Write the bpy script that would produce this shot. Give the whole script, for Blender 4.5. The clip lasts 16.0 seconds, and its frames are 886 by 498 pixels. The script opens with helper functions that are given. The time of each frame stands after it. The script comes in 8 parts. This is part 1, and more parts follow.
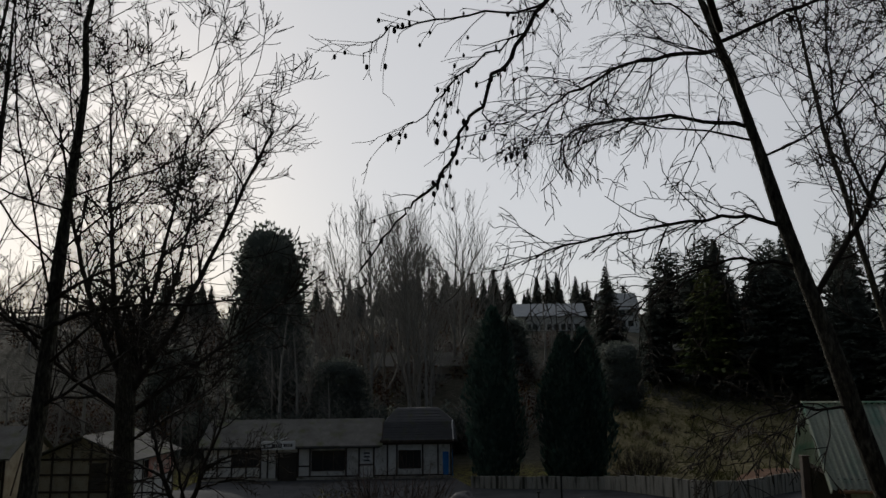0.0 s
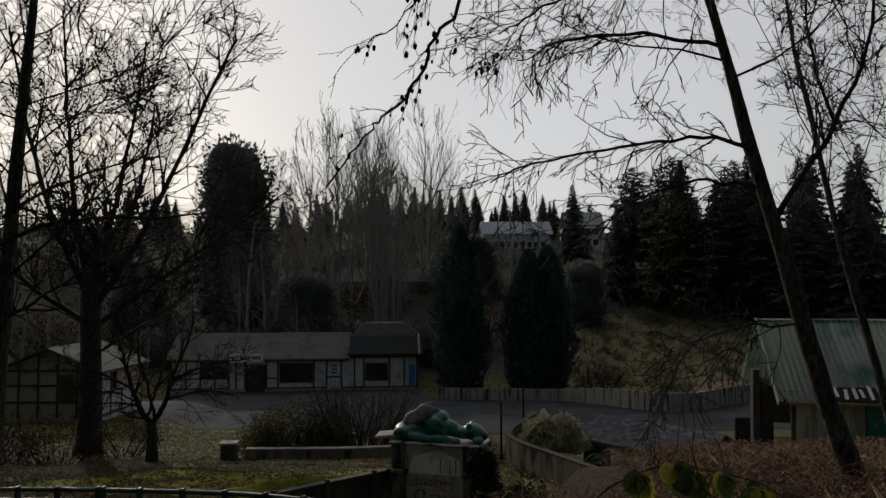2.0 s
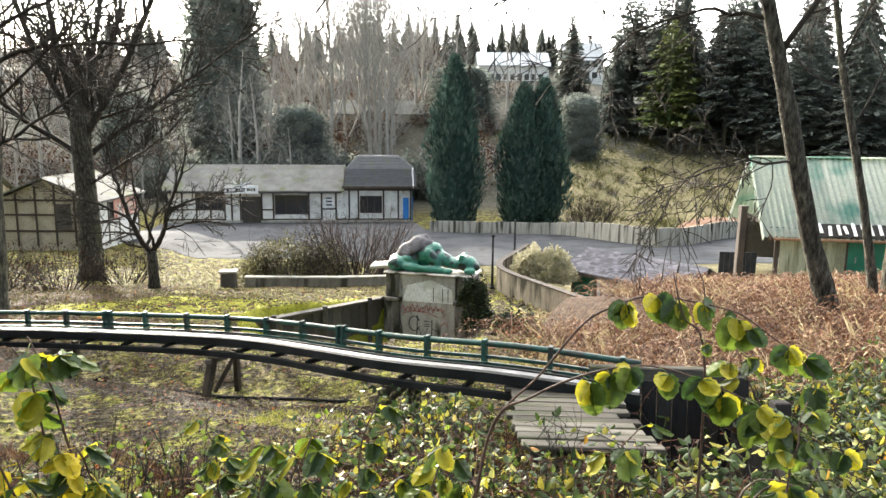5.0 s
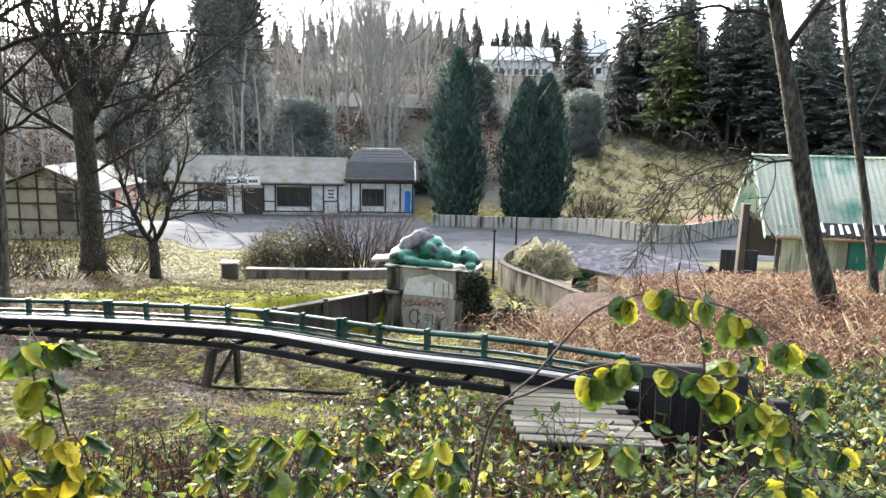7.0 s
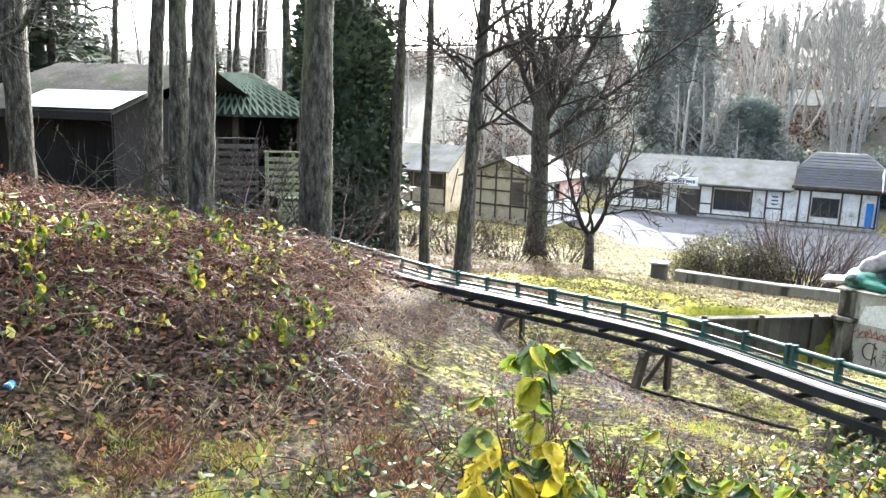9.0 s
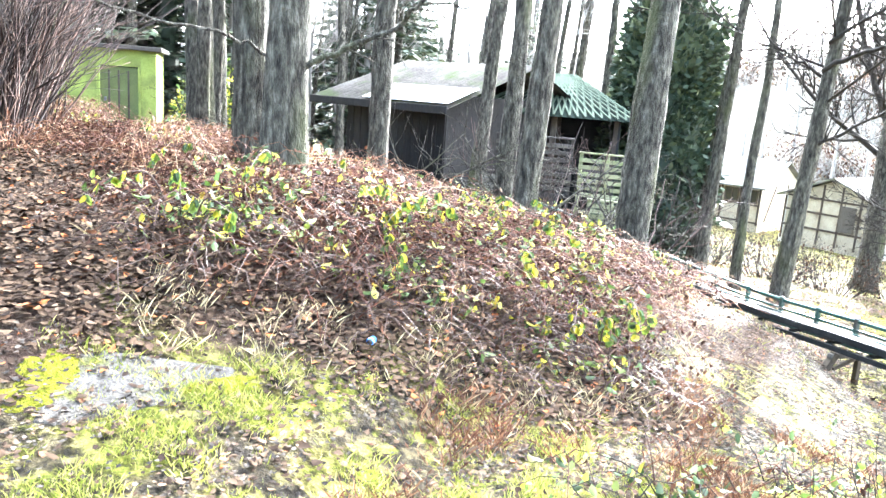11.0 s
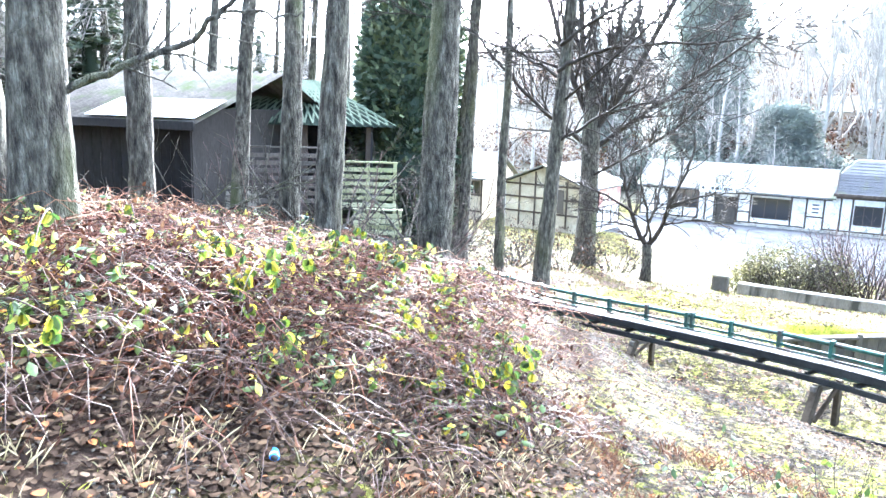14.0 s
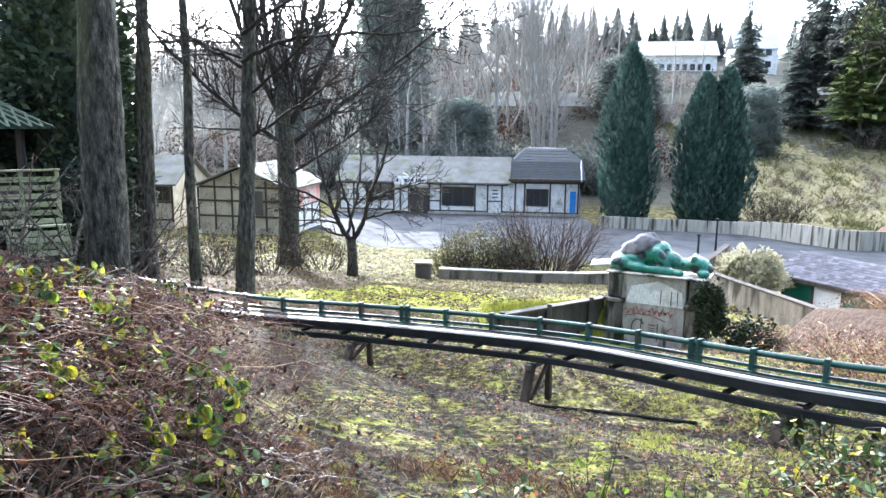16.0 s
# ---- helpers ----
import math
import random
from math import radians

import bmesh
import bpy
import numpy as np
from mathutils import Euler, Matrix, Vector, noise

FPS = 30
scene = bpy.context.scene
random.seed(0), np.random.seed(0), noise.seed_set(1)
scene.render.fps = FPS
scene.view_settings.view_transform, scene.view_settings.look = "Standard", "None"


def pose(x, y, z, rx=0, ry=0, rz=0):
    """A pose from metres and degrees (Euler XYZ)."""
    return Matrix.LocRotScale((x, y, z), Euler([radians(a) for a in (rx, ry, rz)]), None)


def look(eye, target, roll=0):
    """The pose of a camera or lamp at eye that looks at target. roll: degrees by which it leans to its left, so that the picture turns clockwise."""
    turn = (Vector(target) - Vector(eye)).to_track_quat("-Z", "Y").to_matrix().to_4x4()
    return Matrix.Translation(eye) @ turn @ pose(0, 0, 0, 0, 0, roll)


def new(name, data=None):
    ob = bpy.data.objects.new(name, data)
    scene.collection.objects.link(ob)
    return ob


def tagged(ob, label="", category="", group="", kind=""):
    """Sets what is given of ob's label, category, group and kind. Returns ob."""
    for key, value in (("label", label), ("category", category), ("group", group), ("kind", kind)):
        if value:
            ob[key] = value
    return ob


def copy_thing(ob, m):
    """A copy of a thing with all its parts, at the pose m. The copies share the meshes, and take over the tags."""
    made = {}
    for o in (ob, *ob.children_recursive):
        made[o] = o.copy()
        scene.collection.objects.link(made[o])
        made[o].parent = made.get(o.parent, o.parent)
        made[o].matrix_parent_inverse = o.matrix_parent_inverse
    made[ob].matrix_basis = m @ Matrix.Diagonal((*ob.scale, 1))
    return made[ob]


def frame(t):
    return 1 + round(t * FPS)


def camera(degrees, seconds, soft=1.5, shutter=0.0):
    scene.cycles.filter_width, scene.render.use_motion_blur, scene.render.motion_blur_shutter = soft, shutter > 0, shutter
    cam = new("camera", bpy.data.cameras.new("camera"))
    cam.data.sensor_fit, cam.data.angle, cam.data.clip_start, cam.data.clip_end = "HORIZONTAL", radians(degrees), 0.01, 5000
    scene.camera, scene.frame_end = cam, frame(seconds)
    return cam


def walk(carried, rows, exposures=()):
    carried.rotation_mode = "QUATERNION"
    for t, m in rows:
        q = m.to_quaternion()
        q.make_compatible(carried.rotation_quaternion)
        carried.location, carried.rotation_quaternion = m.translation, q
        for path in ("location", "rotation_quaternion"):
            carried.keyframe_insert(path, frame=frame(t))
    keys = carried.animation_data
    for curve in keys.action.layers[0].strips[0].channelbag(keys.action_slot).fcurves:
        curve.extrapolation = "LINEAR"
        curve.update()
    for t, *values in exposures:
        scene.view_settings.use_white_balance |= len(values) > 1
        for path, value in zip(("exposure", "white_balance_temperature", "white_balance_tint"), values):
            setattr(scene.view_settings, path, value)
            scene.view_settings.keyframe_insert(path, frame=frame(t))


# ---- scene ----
cam = camera(62.0, 16.0)
PATH = [
    (0, (0.072, 0.040, 9.159), (0.414, 9.889, 10.855), -0.63),
    (0.5, (0.072, 0.040, 9.159), (0.620, 9.876, 10.880), -0.64),
    (1, (0.072, 0.040, 9.159), (0.723, 9.904, 10.671), -0.55),
    (1.5, (0.072, 0.040, 9.159), (0.805, 9.957, 10.216), -0.44),
    (2, (0.072, 0.040, 9.159), (0.847, 9.993, 9.734), -0.15),
    (2.5, (0.072, 0.040, 9.159), (0.893, 10.006, 9.234), -0.10),
    (3, (0.072, 0.040, 9.159), (0.874, 10.000, 8.763), -0.00),
    (3.5, (0.072, 0.040, 9.159), (0.858, 9.971, 8.284), 0.17),
    (4, (0.072, 0.040, 9.159), (0.860, 9.917, 7.810), 0.23),
    (4.5, (0.072, 0.040, 9.159), (0.897, 9.879, 7.571), 0.29),
    (7, (0.072, 0.040, 9.159), (0.906, 9.852, 7.418), 1.22),
    (7.5, (0.109, -0.008, 9.188), (-0.262, 9.825, 7.408), 1.56),
    (8, (0.000, 0.000, 9.200), (-1.749, 9.676, 7.376), 1.67),
    (8.5, (-0.101, 0.072, 9.201), (-3.268, 9.370, 7.326), 1.69),
    (9, (-0.157, 0.130, 9.195), (-4.748, 8.805, 7.281), 1.77),
    (9.5, (-0.177, 0.107, 9.152), (-5.989, 8.013, 7.229), 1.64),
    (10, (-0.134, 0.153, 9.113), (-6.908, 7.252, 7.184), 1.78),
    (10.2, (-0.149, 0.161, 9.104), (-7.087, 7.090, 7.139), 2.78),
    (12.3, (-1.168, -0.448, 9.211), (-9.296, 5.002, 7.155), 2.70),
    (12.5, (-1.260, -0.442, 9.221), (-9.275, 5.174, 7.165), 2.90),
    (13, (-1.473, -0.344, 9.277), (-8.779, 6.187, 7.287), 2.59),
    (13.5, (-1.614, -0.220, 9.270), (-7.825, 7.383, 7.371), 2.17),
    (14, (-1.759, -0.053, 9.238), (-6.536, 8.533, 7.380), 1.87),
    (14.5, (-1.857, 0.150, 9.214), (-5.226, 9.387, 7.390), 1.35),
    (15, (-1.906, 0.318, 9.226), (-4.471, 9.815, 7.429), 1.28),
    (15.5, (-1.980, 0.519, 9.200), (-3.608, 10.227, 7.440), 0.79),
    (16, (-2.018, 0.750, 9.100), (-3.062, 10.536, 7.324), 0.57),
]
walk(cam, [(t, look(eye, target, roll)) for t, eye, target, roll in PATH], exposures=[
(0, -1.8, 6500, 10), (1.5, -2.05, 6600, 10), (2.0, -1.75, 6700, 10), (2.5, -1.05, 6900, 10), (3.0, -0.35, 7000, 10), (3.5, 0.3, 7100, 10), (4.0, 1.05, 7000, 9), (4.5, 2.05, 7000, 8.5), (7.0, 2.25, 6300, 11), (8.0, 2.25, 6200, 11), (9.0, 2.95, 6200, 10.5), (10.2, 3.9, 6100, 10), (12.3, 4.85, 5450, 9.5), (13.5, 4.7, 5400, 10), (14.5, 3.75, 5500, 11.5), (15.2, 2.85, 5550, 11.5), (16, 2.65, 5600, 11),
])

# ---- world and sun ----
SUN = Vector((-0.3717, 0.8759, 0.3075)).normalized()
world = bpy.data.worlds.new("sky")
scene.world = world
world.use_nodes = True
wn = world.node_tree
sky = wn.nodes.new("ShaderNodeTexSky")
sky.sky_type, sky.sun_disc = "NISHITA", False
sky.sun_elevation = math.asin(SUN.z)
sky.sun_rotation = math.atan2(SUN.x, SUN.y)
sky.air_density, sky.dust_density, sky.ozone_density = 1.0, 1.0, 2.0
# clear-sky light plus an even veil of bright winter haze
haze = wn.nodes.new("ShaderNodeMix")
haze.data_type, haze.blend_type = "RGBA", "ADD"
haze.inputs[0].default_value = 1.0
# the veil is brightest round the sun and fades smoothly away from it
coord = wn.nodes.new("ShaderNodeTexCoord")
toward = wn.nodes.new("ShaderNodeVectorMath")
toward.operation = "DOT_PRODUCT"
toward.inputs[1].default_value = SUN
wn.links.new(coord.outputs["Generated"], toward.inputs[0])
spread = wn.nodes.new("ShaderNodeMapRange")
spread.interpolation_type = "SMOOTHSTEP"
spread.inputs[1].default_value, spread.inputs[2].default_value = -0.2, 0.85
wn.links.new(toward.outputs["Value"], spread.inputs[0])
veil = wn.nodes.new("ShaderNodeMix")
veil.data_type = "RGBA"
veil.inputs[6].default_value = (1.9, 2.1, 2.4, 1)
veil.inputs[7].default_value = (31.0, 31.0, 31.4, 1)
wn.links.new(spread.outputs[0], veil.inputs[0])
wn.links.new(veil.outputs[2], haze.inputs[7])
wn.links.new(sky.outputs[0], haze.inputs[6])
wn.links.new(haze.outputs[2], wn.nodes["Background"].inputs[0])
wn.nodes["Background"].inputs[1].default_value = 0.06
sun = new("sun", bpy.data.lights.new("sun", "SUN"))
sun.data.energy, sun.data.angle, sun.data.color = 5.0, radians(0.6), (1.0, 0.945, 0.86)
sun.matrix_world = look((0, 0, 60), tuple(Vector((0, 0, 60)) - SUN * 10))


# ---- materials ----
def ramp_of(nt, stops):
    r = nt.nodes.new("ShaderNodeValToRGB")
    els = r.color_ramp.elements
    while len(els) < len(stops):
        els.new(0.5)
    for e, (p, c) in zip(els, stops):
        e.position, e.color = p, (*c, 1)
    return r


def material(name, stops, scale=4.0, rough=0.85, bump=0.3, fine=40.0, metal=0.0, source="noise", stretch=(1, 1, 1), detail=8.0,
             translucent=0.0, dist=0.02, stain=None, spec=0.3):
    """Two scales of variation: a broad one picks the colour, a fine one the relief. stain: (colour, scale, from, to)."""
    m = bpy.data.materials.new(name)
    m.use_nodes = True
    nt = m.node_tree
    b = nt.nodes["Principled BSDF"]
    tc = nt.nodes.new("ShaderNodeTexCoord")
    mp = nt.nodes.new("ShaderNodeMapping")
    mp.inputs["Scale"].default_value = stretch
    each = nt.nodes.new("ShaderNodeObjectInfo")
    shift = nt.nodes.new("ShaderNodeVectorMath")
    shift.operation = "MULTIPLY_ADD"
    nt.links.new(each.outputs["Random"], shift.inputs[0])
    shift.inputs[1].default_value = (31.0, 47.0, 23.0)
    nt.links.new(tc.outputs["Object"], shift.inputs[2])
    nt.links.new(shift.outputs[0], mp.inputs[0])
    n1 = nt.nodes.new("ShaderNodeTexNoise")
    n1.inputs["Scale"].default_value, n1.inputs["Detail"].default_value, n1.inputs["Roughness"].default_value = scale, detail, 0.62
    n2 = nt.nodes.new("ShaderNodeTexNoise")
    n2.inputs["Scale"].default_value, n2.inputs["Detail"].default_value = fine, 5.0
    nt.links.new(mp.outputs[0], n1.inputs["Vector"])
    nt.links.new(mp.outputs[0], n2.inputs["Vector"])
    r = ramp_of(nt, stops)
    if source == "island":
        g = nt.nodes.new("ShaderNodeNewGeometry")
        nt.links.new(g.outputs["Random Per Island"], r.inputs[0])
    elif source == "object":
        g = nt.nodes.new("ShaderNodeObjectInfo")
        mix = nt.nodes.new("ShaderNodeMix")
        mix.inputs[0].default_value = 0.45
        nt.links.new(g.outputs["Random"], mix.inputs[2])
        nt.links.new(n1.outputs[0], mix.inputs[3])
        nt.links.new(mix.outputs[0], r.inputs[0])
    else:
        nt.links.new(n1.outputs[0], r.inputs[0])
    colour = r.outputs[0]
    vary = nt.nodes.new("ShaderNodeMix")
    vary.data_type, vary.blend_type = "RGBA", "MULTIPLY"
    vary.inputs[0].default_value = 0.5
    fr = ramp_of(nt, [(0.3, (0.55, 0.55, 0.55)), (0.7, (1.25, 1.25, 1.25))])
    nt.links.new(n2.outputs[0], fr.inputs[0])
    nt.links.new(colour, vary.inputs[6])
    nt.links.new(fr.outputs[0], vary.inputs[7])
    colour = vary.outputs[2]
    if stain:
        sc, ss, s0, s1 = stain
        n3 = nt.nodes.new("ShaderNodeTexNoise")
        n3.inputs["Scale"].default_value, n3.inputs["Detail"].default_value = ss, 6.0
        nt.links.new(mp.outputs[0], n3.inputs["Vector"])
        mr = nt.nodes.new("ShaderNodeMapRange")
        mr.inputs[1].default_value, mr.inputs[2].default_value = s0, s1
        nt.links.new(n3.outputs[0], mr.inputs[0])
        st = nt.nodes.new("ShaderNodeMix")
        st.data_type = "RGBA"
        nt.links.new(mr.outputs[0], st.inputs[0])
        nt.links.new(colour, st.inputs[6])
        st.inputs[7].default_value = (*sc, 1)
        colour = st.outputs[2]
    nt.links.new(colour, b.inputs["Base Color"])
    b.inputs["Roughness"].default_value, b.inputs["Metallic"].default_value = rough, metal
    b.inputs["Specular IOR Level"].default_value = spec
    if bump:
        bp = nt.nodes.new("ShaderNodeBump")
        bp.inputs["Strength"].default_value, bp.inputs["Distance"].default_value = bump, dist
        nt.links.new(n2.outputs[0], bp.inputs["Height"])
        nt.links.new(bp.outputs[0], b.inputs["Normal"])
    if translucent:
        tr = nt.nodes.new("ShaderNodeBsdfTranslucent")
        nt.links.new(colour, tr.inputs[0])
        mx = nt.nodes.new("ShaderNodeMixShader")
        mx.inputs[0].default_value = translucent
        nt.links.new(b.outputs[0], mx.inputs[1])
        nt.links.new(tr.outputs[0], mx.inputs[2])
        nt.links.new(mx.outputs[0], nt.nodes["Material Output"].inputs[0])
    return m


# bark paled to imitate haze over the hill, not its own tone
FARTWIG = material("hazed_hill_twig", [(0.3, (0.2, 0.19, 0.17)), (0.7, (0.34, 0.32, 0.29))], 3.0, 0.9, 0.2)
# grey-green lifted above real foliage: distance haze painted into the leaf colour
FARLEAF = material("hazed_hill_evergreen", [(0.0, (0.085, 0.1, 0.09)), (0.6, (0.125, 0.145, 0.125)), (1.0, (0.17, 0.185, 0.155))], 6.0, 0.8, 0.0, source="island", translucent=0.5)
DARKLEAF = material("dark_bramble_leaf", [(0.0, (0.018, 0.036, 0.01)), (0.55, (0.045, 0.075, 0.016)), (0.8, (0.13, 0.15, 0.03)), (1.0, (0.36, 0.3, 0.04))], 6.0, 0.55, 0.0, source="island", translucent=0.25, spec=0.3)
BARK = material("bark", [(0.34, (0.014, 0.012, 0.01)), (0.45, (0.05, 0.045, 0.035)), (0.56, (0.1, 0.093, 0.072)), (0.7, (0.2, 0.19, 0.15))], 10.0, 0.92, 1.0, 38, stretch=(1.7, 1.7, 0.5), dist=0.08, detail=12.0, stain=((0.08, 0.09, 0.035), 1.0, 0.56, 0.78), spec=0.15)
BRAMBLESTEM = material("bramble_stem", [(0.3, (0.03, 0.018, 0.013)), (0.7, (0.085, 0.045, 0.03))], 8.0, 0.6, 0.3, 60)
TWIG = material("twig", [(0.3, (0.014, 0.012, 0.01)), (0.7, (0.05, 0.042, 0.033))], 6.0, 0.9, 0.3, spec=0.15)
# red cane colour darkened for the mound's shadow side
REDTWIG = material("shaded_red_twig", [(0.0, (0.018, 0.006, 0.004)), (0.5, (0.06, 0.018, 0.01)), (0.84, (0.12, 0.046, 0.022)), (0.95, (0.2, 0.12, 0.065)), (1.0, (0.34, 0.25, 0.16))], 6.0, 0.7, 0.0, source="island", spec=0.12)
STRAW = material("straw", [(0.0, (0.34, 0.27, 0.15)), (0.6, (0.45, 0.38, 0.22)), (1.0, (0.28, 0.2, 0.1))], 6.0, 0.75, 0.0, source="island", translucent=0.25)
HAY = material("pale_hay", [(0.0, (0.42, 0.38, 0.24)), (0.6, (0.58, 0.53, 0.36)), (1.0, (0.36, 0.32, 0.16))], 6.0, 0.8, 0.0, source="island", translucent=0.4)
GRASS = material("grass", [(0.0, (0.08, 0.1, 0.014)), (0.35, (0.19, 0.215, 0.03)), (0.7, (0.32, 0.325, 0.06)), (1.0, (0.44, 0.37, 0.16))], 6.0, 0.6, 0.0, source="island", translucent=0.45)
LAWN = material("lawn_grass", [(0.0, (0.05, 0.05, 0.018)), (0.5, (0.12, 0.115, 0.04)), (0.85, (0.2, 0.19, 0.07)), (1.0, (0.26, 0.22, 0.12))], 6.0, 0.7, 0.0, source="island", translucent=0.25)
# brighter orange counterpart of the red canes, sunlight painted into the colour
DEADSTEM = material("sunlit_dead_stem", [(0.0, (0.06, 0.022, 0.012)), (0.5, (0.15, 0.065, 0.032)), (0.85, (0.26, 0.14, 0.07)), (1.0, (0.42, 0.32, 0.2))], 6.0, 0.7, 0.0, source="island", translucent=0.15)
LITTER = material("dead_leaves", [(0.0, (0.016, 0.01, 0.007)), (0.4, (0.045, 0.028, 0.017)), (0.75, (0.078, 0.05, 0.03)), (0.93, (0.125, 0.085, 0.054)), (1.0, (0.3, 0.1, 0.03))], 6.0, 0.85, 0.0, source="island", spec=0.08)
THICKET = material("thicket_stem", [(0.0, (0.022, 0.018, 0.016)), (0.6, (0.06, 0.045, 0.04)), (1.0, (0.15, 0.1, 0.08))], 6.0, 0.85, 0.0, source="island", spec=0.2)
OLIVE = material("olive_leaf", [(0.0, (0.04, 0.04, 0.016)), (0.6, (0.1, 0.095, 0.035)), (1.0, (0.2, 0.18, 0.08))], 6.0, 0.6, 0.0, source="island", translucent=0.2)
IVY = material("ivy_leaf", [(0.0, (0.01, 0.018, 0.007)), (0.7, (0.028, 0.045, 0.016)), (1.0, (0.07, 0.085, 0.035))], 6.0, 0.6, 0.0, source="island", spec=0.3)
EARTH = material("earth_crumb", [(0.0, (0.012, 0.01, 0.008)), (0.7, (0.04, 0.032, 0.024)), (1.0, (0.1, 0.085, 0.065))], 6.0, 0.9, 0.0, source="island", spec=0.2)
LEAF = material("bramble_leaf", [(0.0, (0.03, 0.055, 0.012)), (0.4, (0.08, 0.13, 0.025)), (0.66, (0.2, 0.23, 0.04)), (0.86, (0.42, 0.38, 0.04)), (0.95, (0.5, 0.4, 0.03)), (1.0, (0.4, 0.18, 0.03))], 6.0, 0.4, 0.0, source="island", translucent=0.4, spec=0.5)
SPRIG = material("sprig_leaf", [(0.0, (0.025, 0.055, 0.012)), (0.38, (0.06, 0.11, 0.018)), (0.6, (0.16, 0.22, 0.025)), (0.8, (0.36, 0.37, 0.03)), (0.93, (0.6, 0.47, 0.02)), (1.0, (0.45, 0.2, 0.03))], 6.0, 0.4, 0.5, 60, source="island", translucent=0.6, spec=0.6)
YELLOWLEAF = material("yellow_leaf", [(0.0, (0.3, 0.3, 0.03)), (0.4, (0.52, 0.43, 0.025)), (1.0, (0.66, 0.5, 0.02))], 6.0, 0.4, 0.5, 60, source="island", translucent=0.6, spec=0.5)
# red leaf darkened too, backlit shade of the mound in its colour
REDLEAF = material("shaded_bramble_red_leaf", [(0.0, (0.013, 0.007, 0.004)), (0.5, (0.045, 0.018, 0.009)), (0.8, (0.095, 0.042, 0.02)), (0.95, (0.2, 0.14, 0.08)), (1.0, (0.1, 0.1, 0.025))], 6.0, 0.7, 0.0, source="island", translucent=0.2, spec=0.15)
NEEDLE = material("needles", [(0.0, (0.02, 0.036, 0.022)), (0.6, (0.045, 0.066, 0.036)), (1.0, (0.1, 0.12, 0.055))], 6.0, 0.6, 0.0, source="island", translucent=0.1)
# dark green shifted lighter and towards teal, with haze mixed into the colour
CYPRESS = material("hazed_cypress_leaf", [(0.0, (0.02, 0.044, 0.036)), (0.5, (0.04, 0.078, 0.062)), (0.9, (0.065, 0.105, 0.084)), (1.0, (0.1, 0.125, 0.095))], 6.0, 0.75, 0.0, source="island", translucent=0.4)
MOSSLEAF = material("evergreen_leaf", [(0.0, (0.05, 0.08, 0.02)), (0.6, (0.11, 0.14, 0.04)), (1.0, (0.22, 0.22, 0.08))], 6.0, 0.5, 0.0, source="island", translucent=0.2)
ASPHALT = material("asphalt", [(0.3, (0.05, 0.052, 0.056)), (0.6, (0.082, 0.084, 0.088)), (0.8, (0.125, 0.125, 0.124))], 0.5, 0.95, 0.25, 60, dist=0.01, spec=0.05, stain=((0.04, 0.04, 0.04), 0.8, 0.55, 0.7))
CONCRETE = material("concrete", [(0.3, (0.25, 0.23, 0.19)), (0.55, (0.38, 0.36, 0.31)), (0.8, (0.48, 0.46, 0.41))], 1.5, 0.9, 0.4, 25, stain=((0.1, 0.1, 0.08), 2.5, 0.55, 0.72))
CONCRETE_P = material("cast_concrete", [(0.2, (0.24, 0.22, 0.18)), (0.5, (0.37, 0.345, 0.29)), (0.8, (0.46, 0.43, 0.375))], 2.0, 0.95, 0.4, 25, stretch=(3.5, 3.5, 0.3), stain=((0.06, 0.056, 0.042), 1.0, 0.5, 0.64), spec=0.1)
PLASTER = material("plaster", [(0.3, (0.55, 0.53, 0.48)), (0.6, (0.72, 0.71, 0.67))], 1.2, 0.9, 0.25, 20, stain=((0.3, 0.28, 0.22), 1.6, 0.58, 0.75))
OCHRE = material("ochre_plaster", [(0.3, (0.31, 0.265, 0.19)), (0.6, (0.43, 0.385, 0.29))], 1.2, 0.9, 0.25, 20, stain=((0.2, 0.165, 0.12), 1.6, 0.55, 0.75))
TIMBER = material("dark_timber", [(0.3, (0.03, 0.022, 0.016)), (0.7, (0.085, 0.065, 0.05))], 4.0, 0.8, 0.4, 20, stretch=(1, 1, 0.3))
WOOD = material("weathered_boards", [(0.2, (0.13, 0.115, 0.09)), (0.6, (0.24, 0.22, 0.18)), (0.9, (0.33, 0.31, 0.26))], 2.5, 0.85, 0.5, 14, source="object", stretch=(0.6, 4, 4))
DARKWOOD = material("old_dark_boards", [(0.2, (0.04, 0.035, 0.03)), (0.7, (0.1, 0.088, 0.072))], 2.5, 0.85, 0.5, 14, source="object", stretch=(2, 2, 0.5))
SHEDWOOD = material("tarred_boards", [(0.2, (0.01, 0.009, 0.009)), (0.7, (0.03, 0.027, 0.025))], 2.5, 0.85, 0.5, 14, source="object", stretch=(2, 2, 0.5), spec=0.15)
DECKWOOD = material("grey_deck_boards", [(0.2, (0.045, 0.04, 0.032)), (0.6, (0.1, 0.09, 0.074)), (0.9, (0.17, 0.155, 0.13))], 2.5, 0.9, 0.6, 14, source="object", stretch=(0.6, 4, 4), spec=0.15, stain=((0.05, 0.055, 0.03), 2.0, 0.5, 0.65))
BARNBOARD = material("pale_green_boards", [(0.2, (0.2, 0.2, 0.13)), (0.6, (0.33, 0.33, 0.22)), (0.9, (0.42, 0.41, 0.3))], 2.0, 0.9, 0.4, 16, source="object", stretch=(3, 3, 0.4), stain=((0.1, 0.1, 0.05), 1.2, 0.52, 0.68))
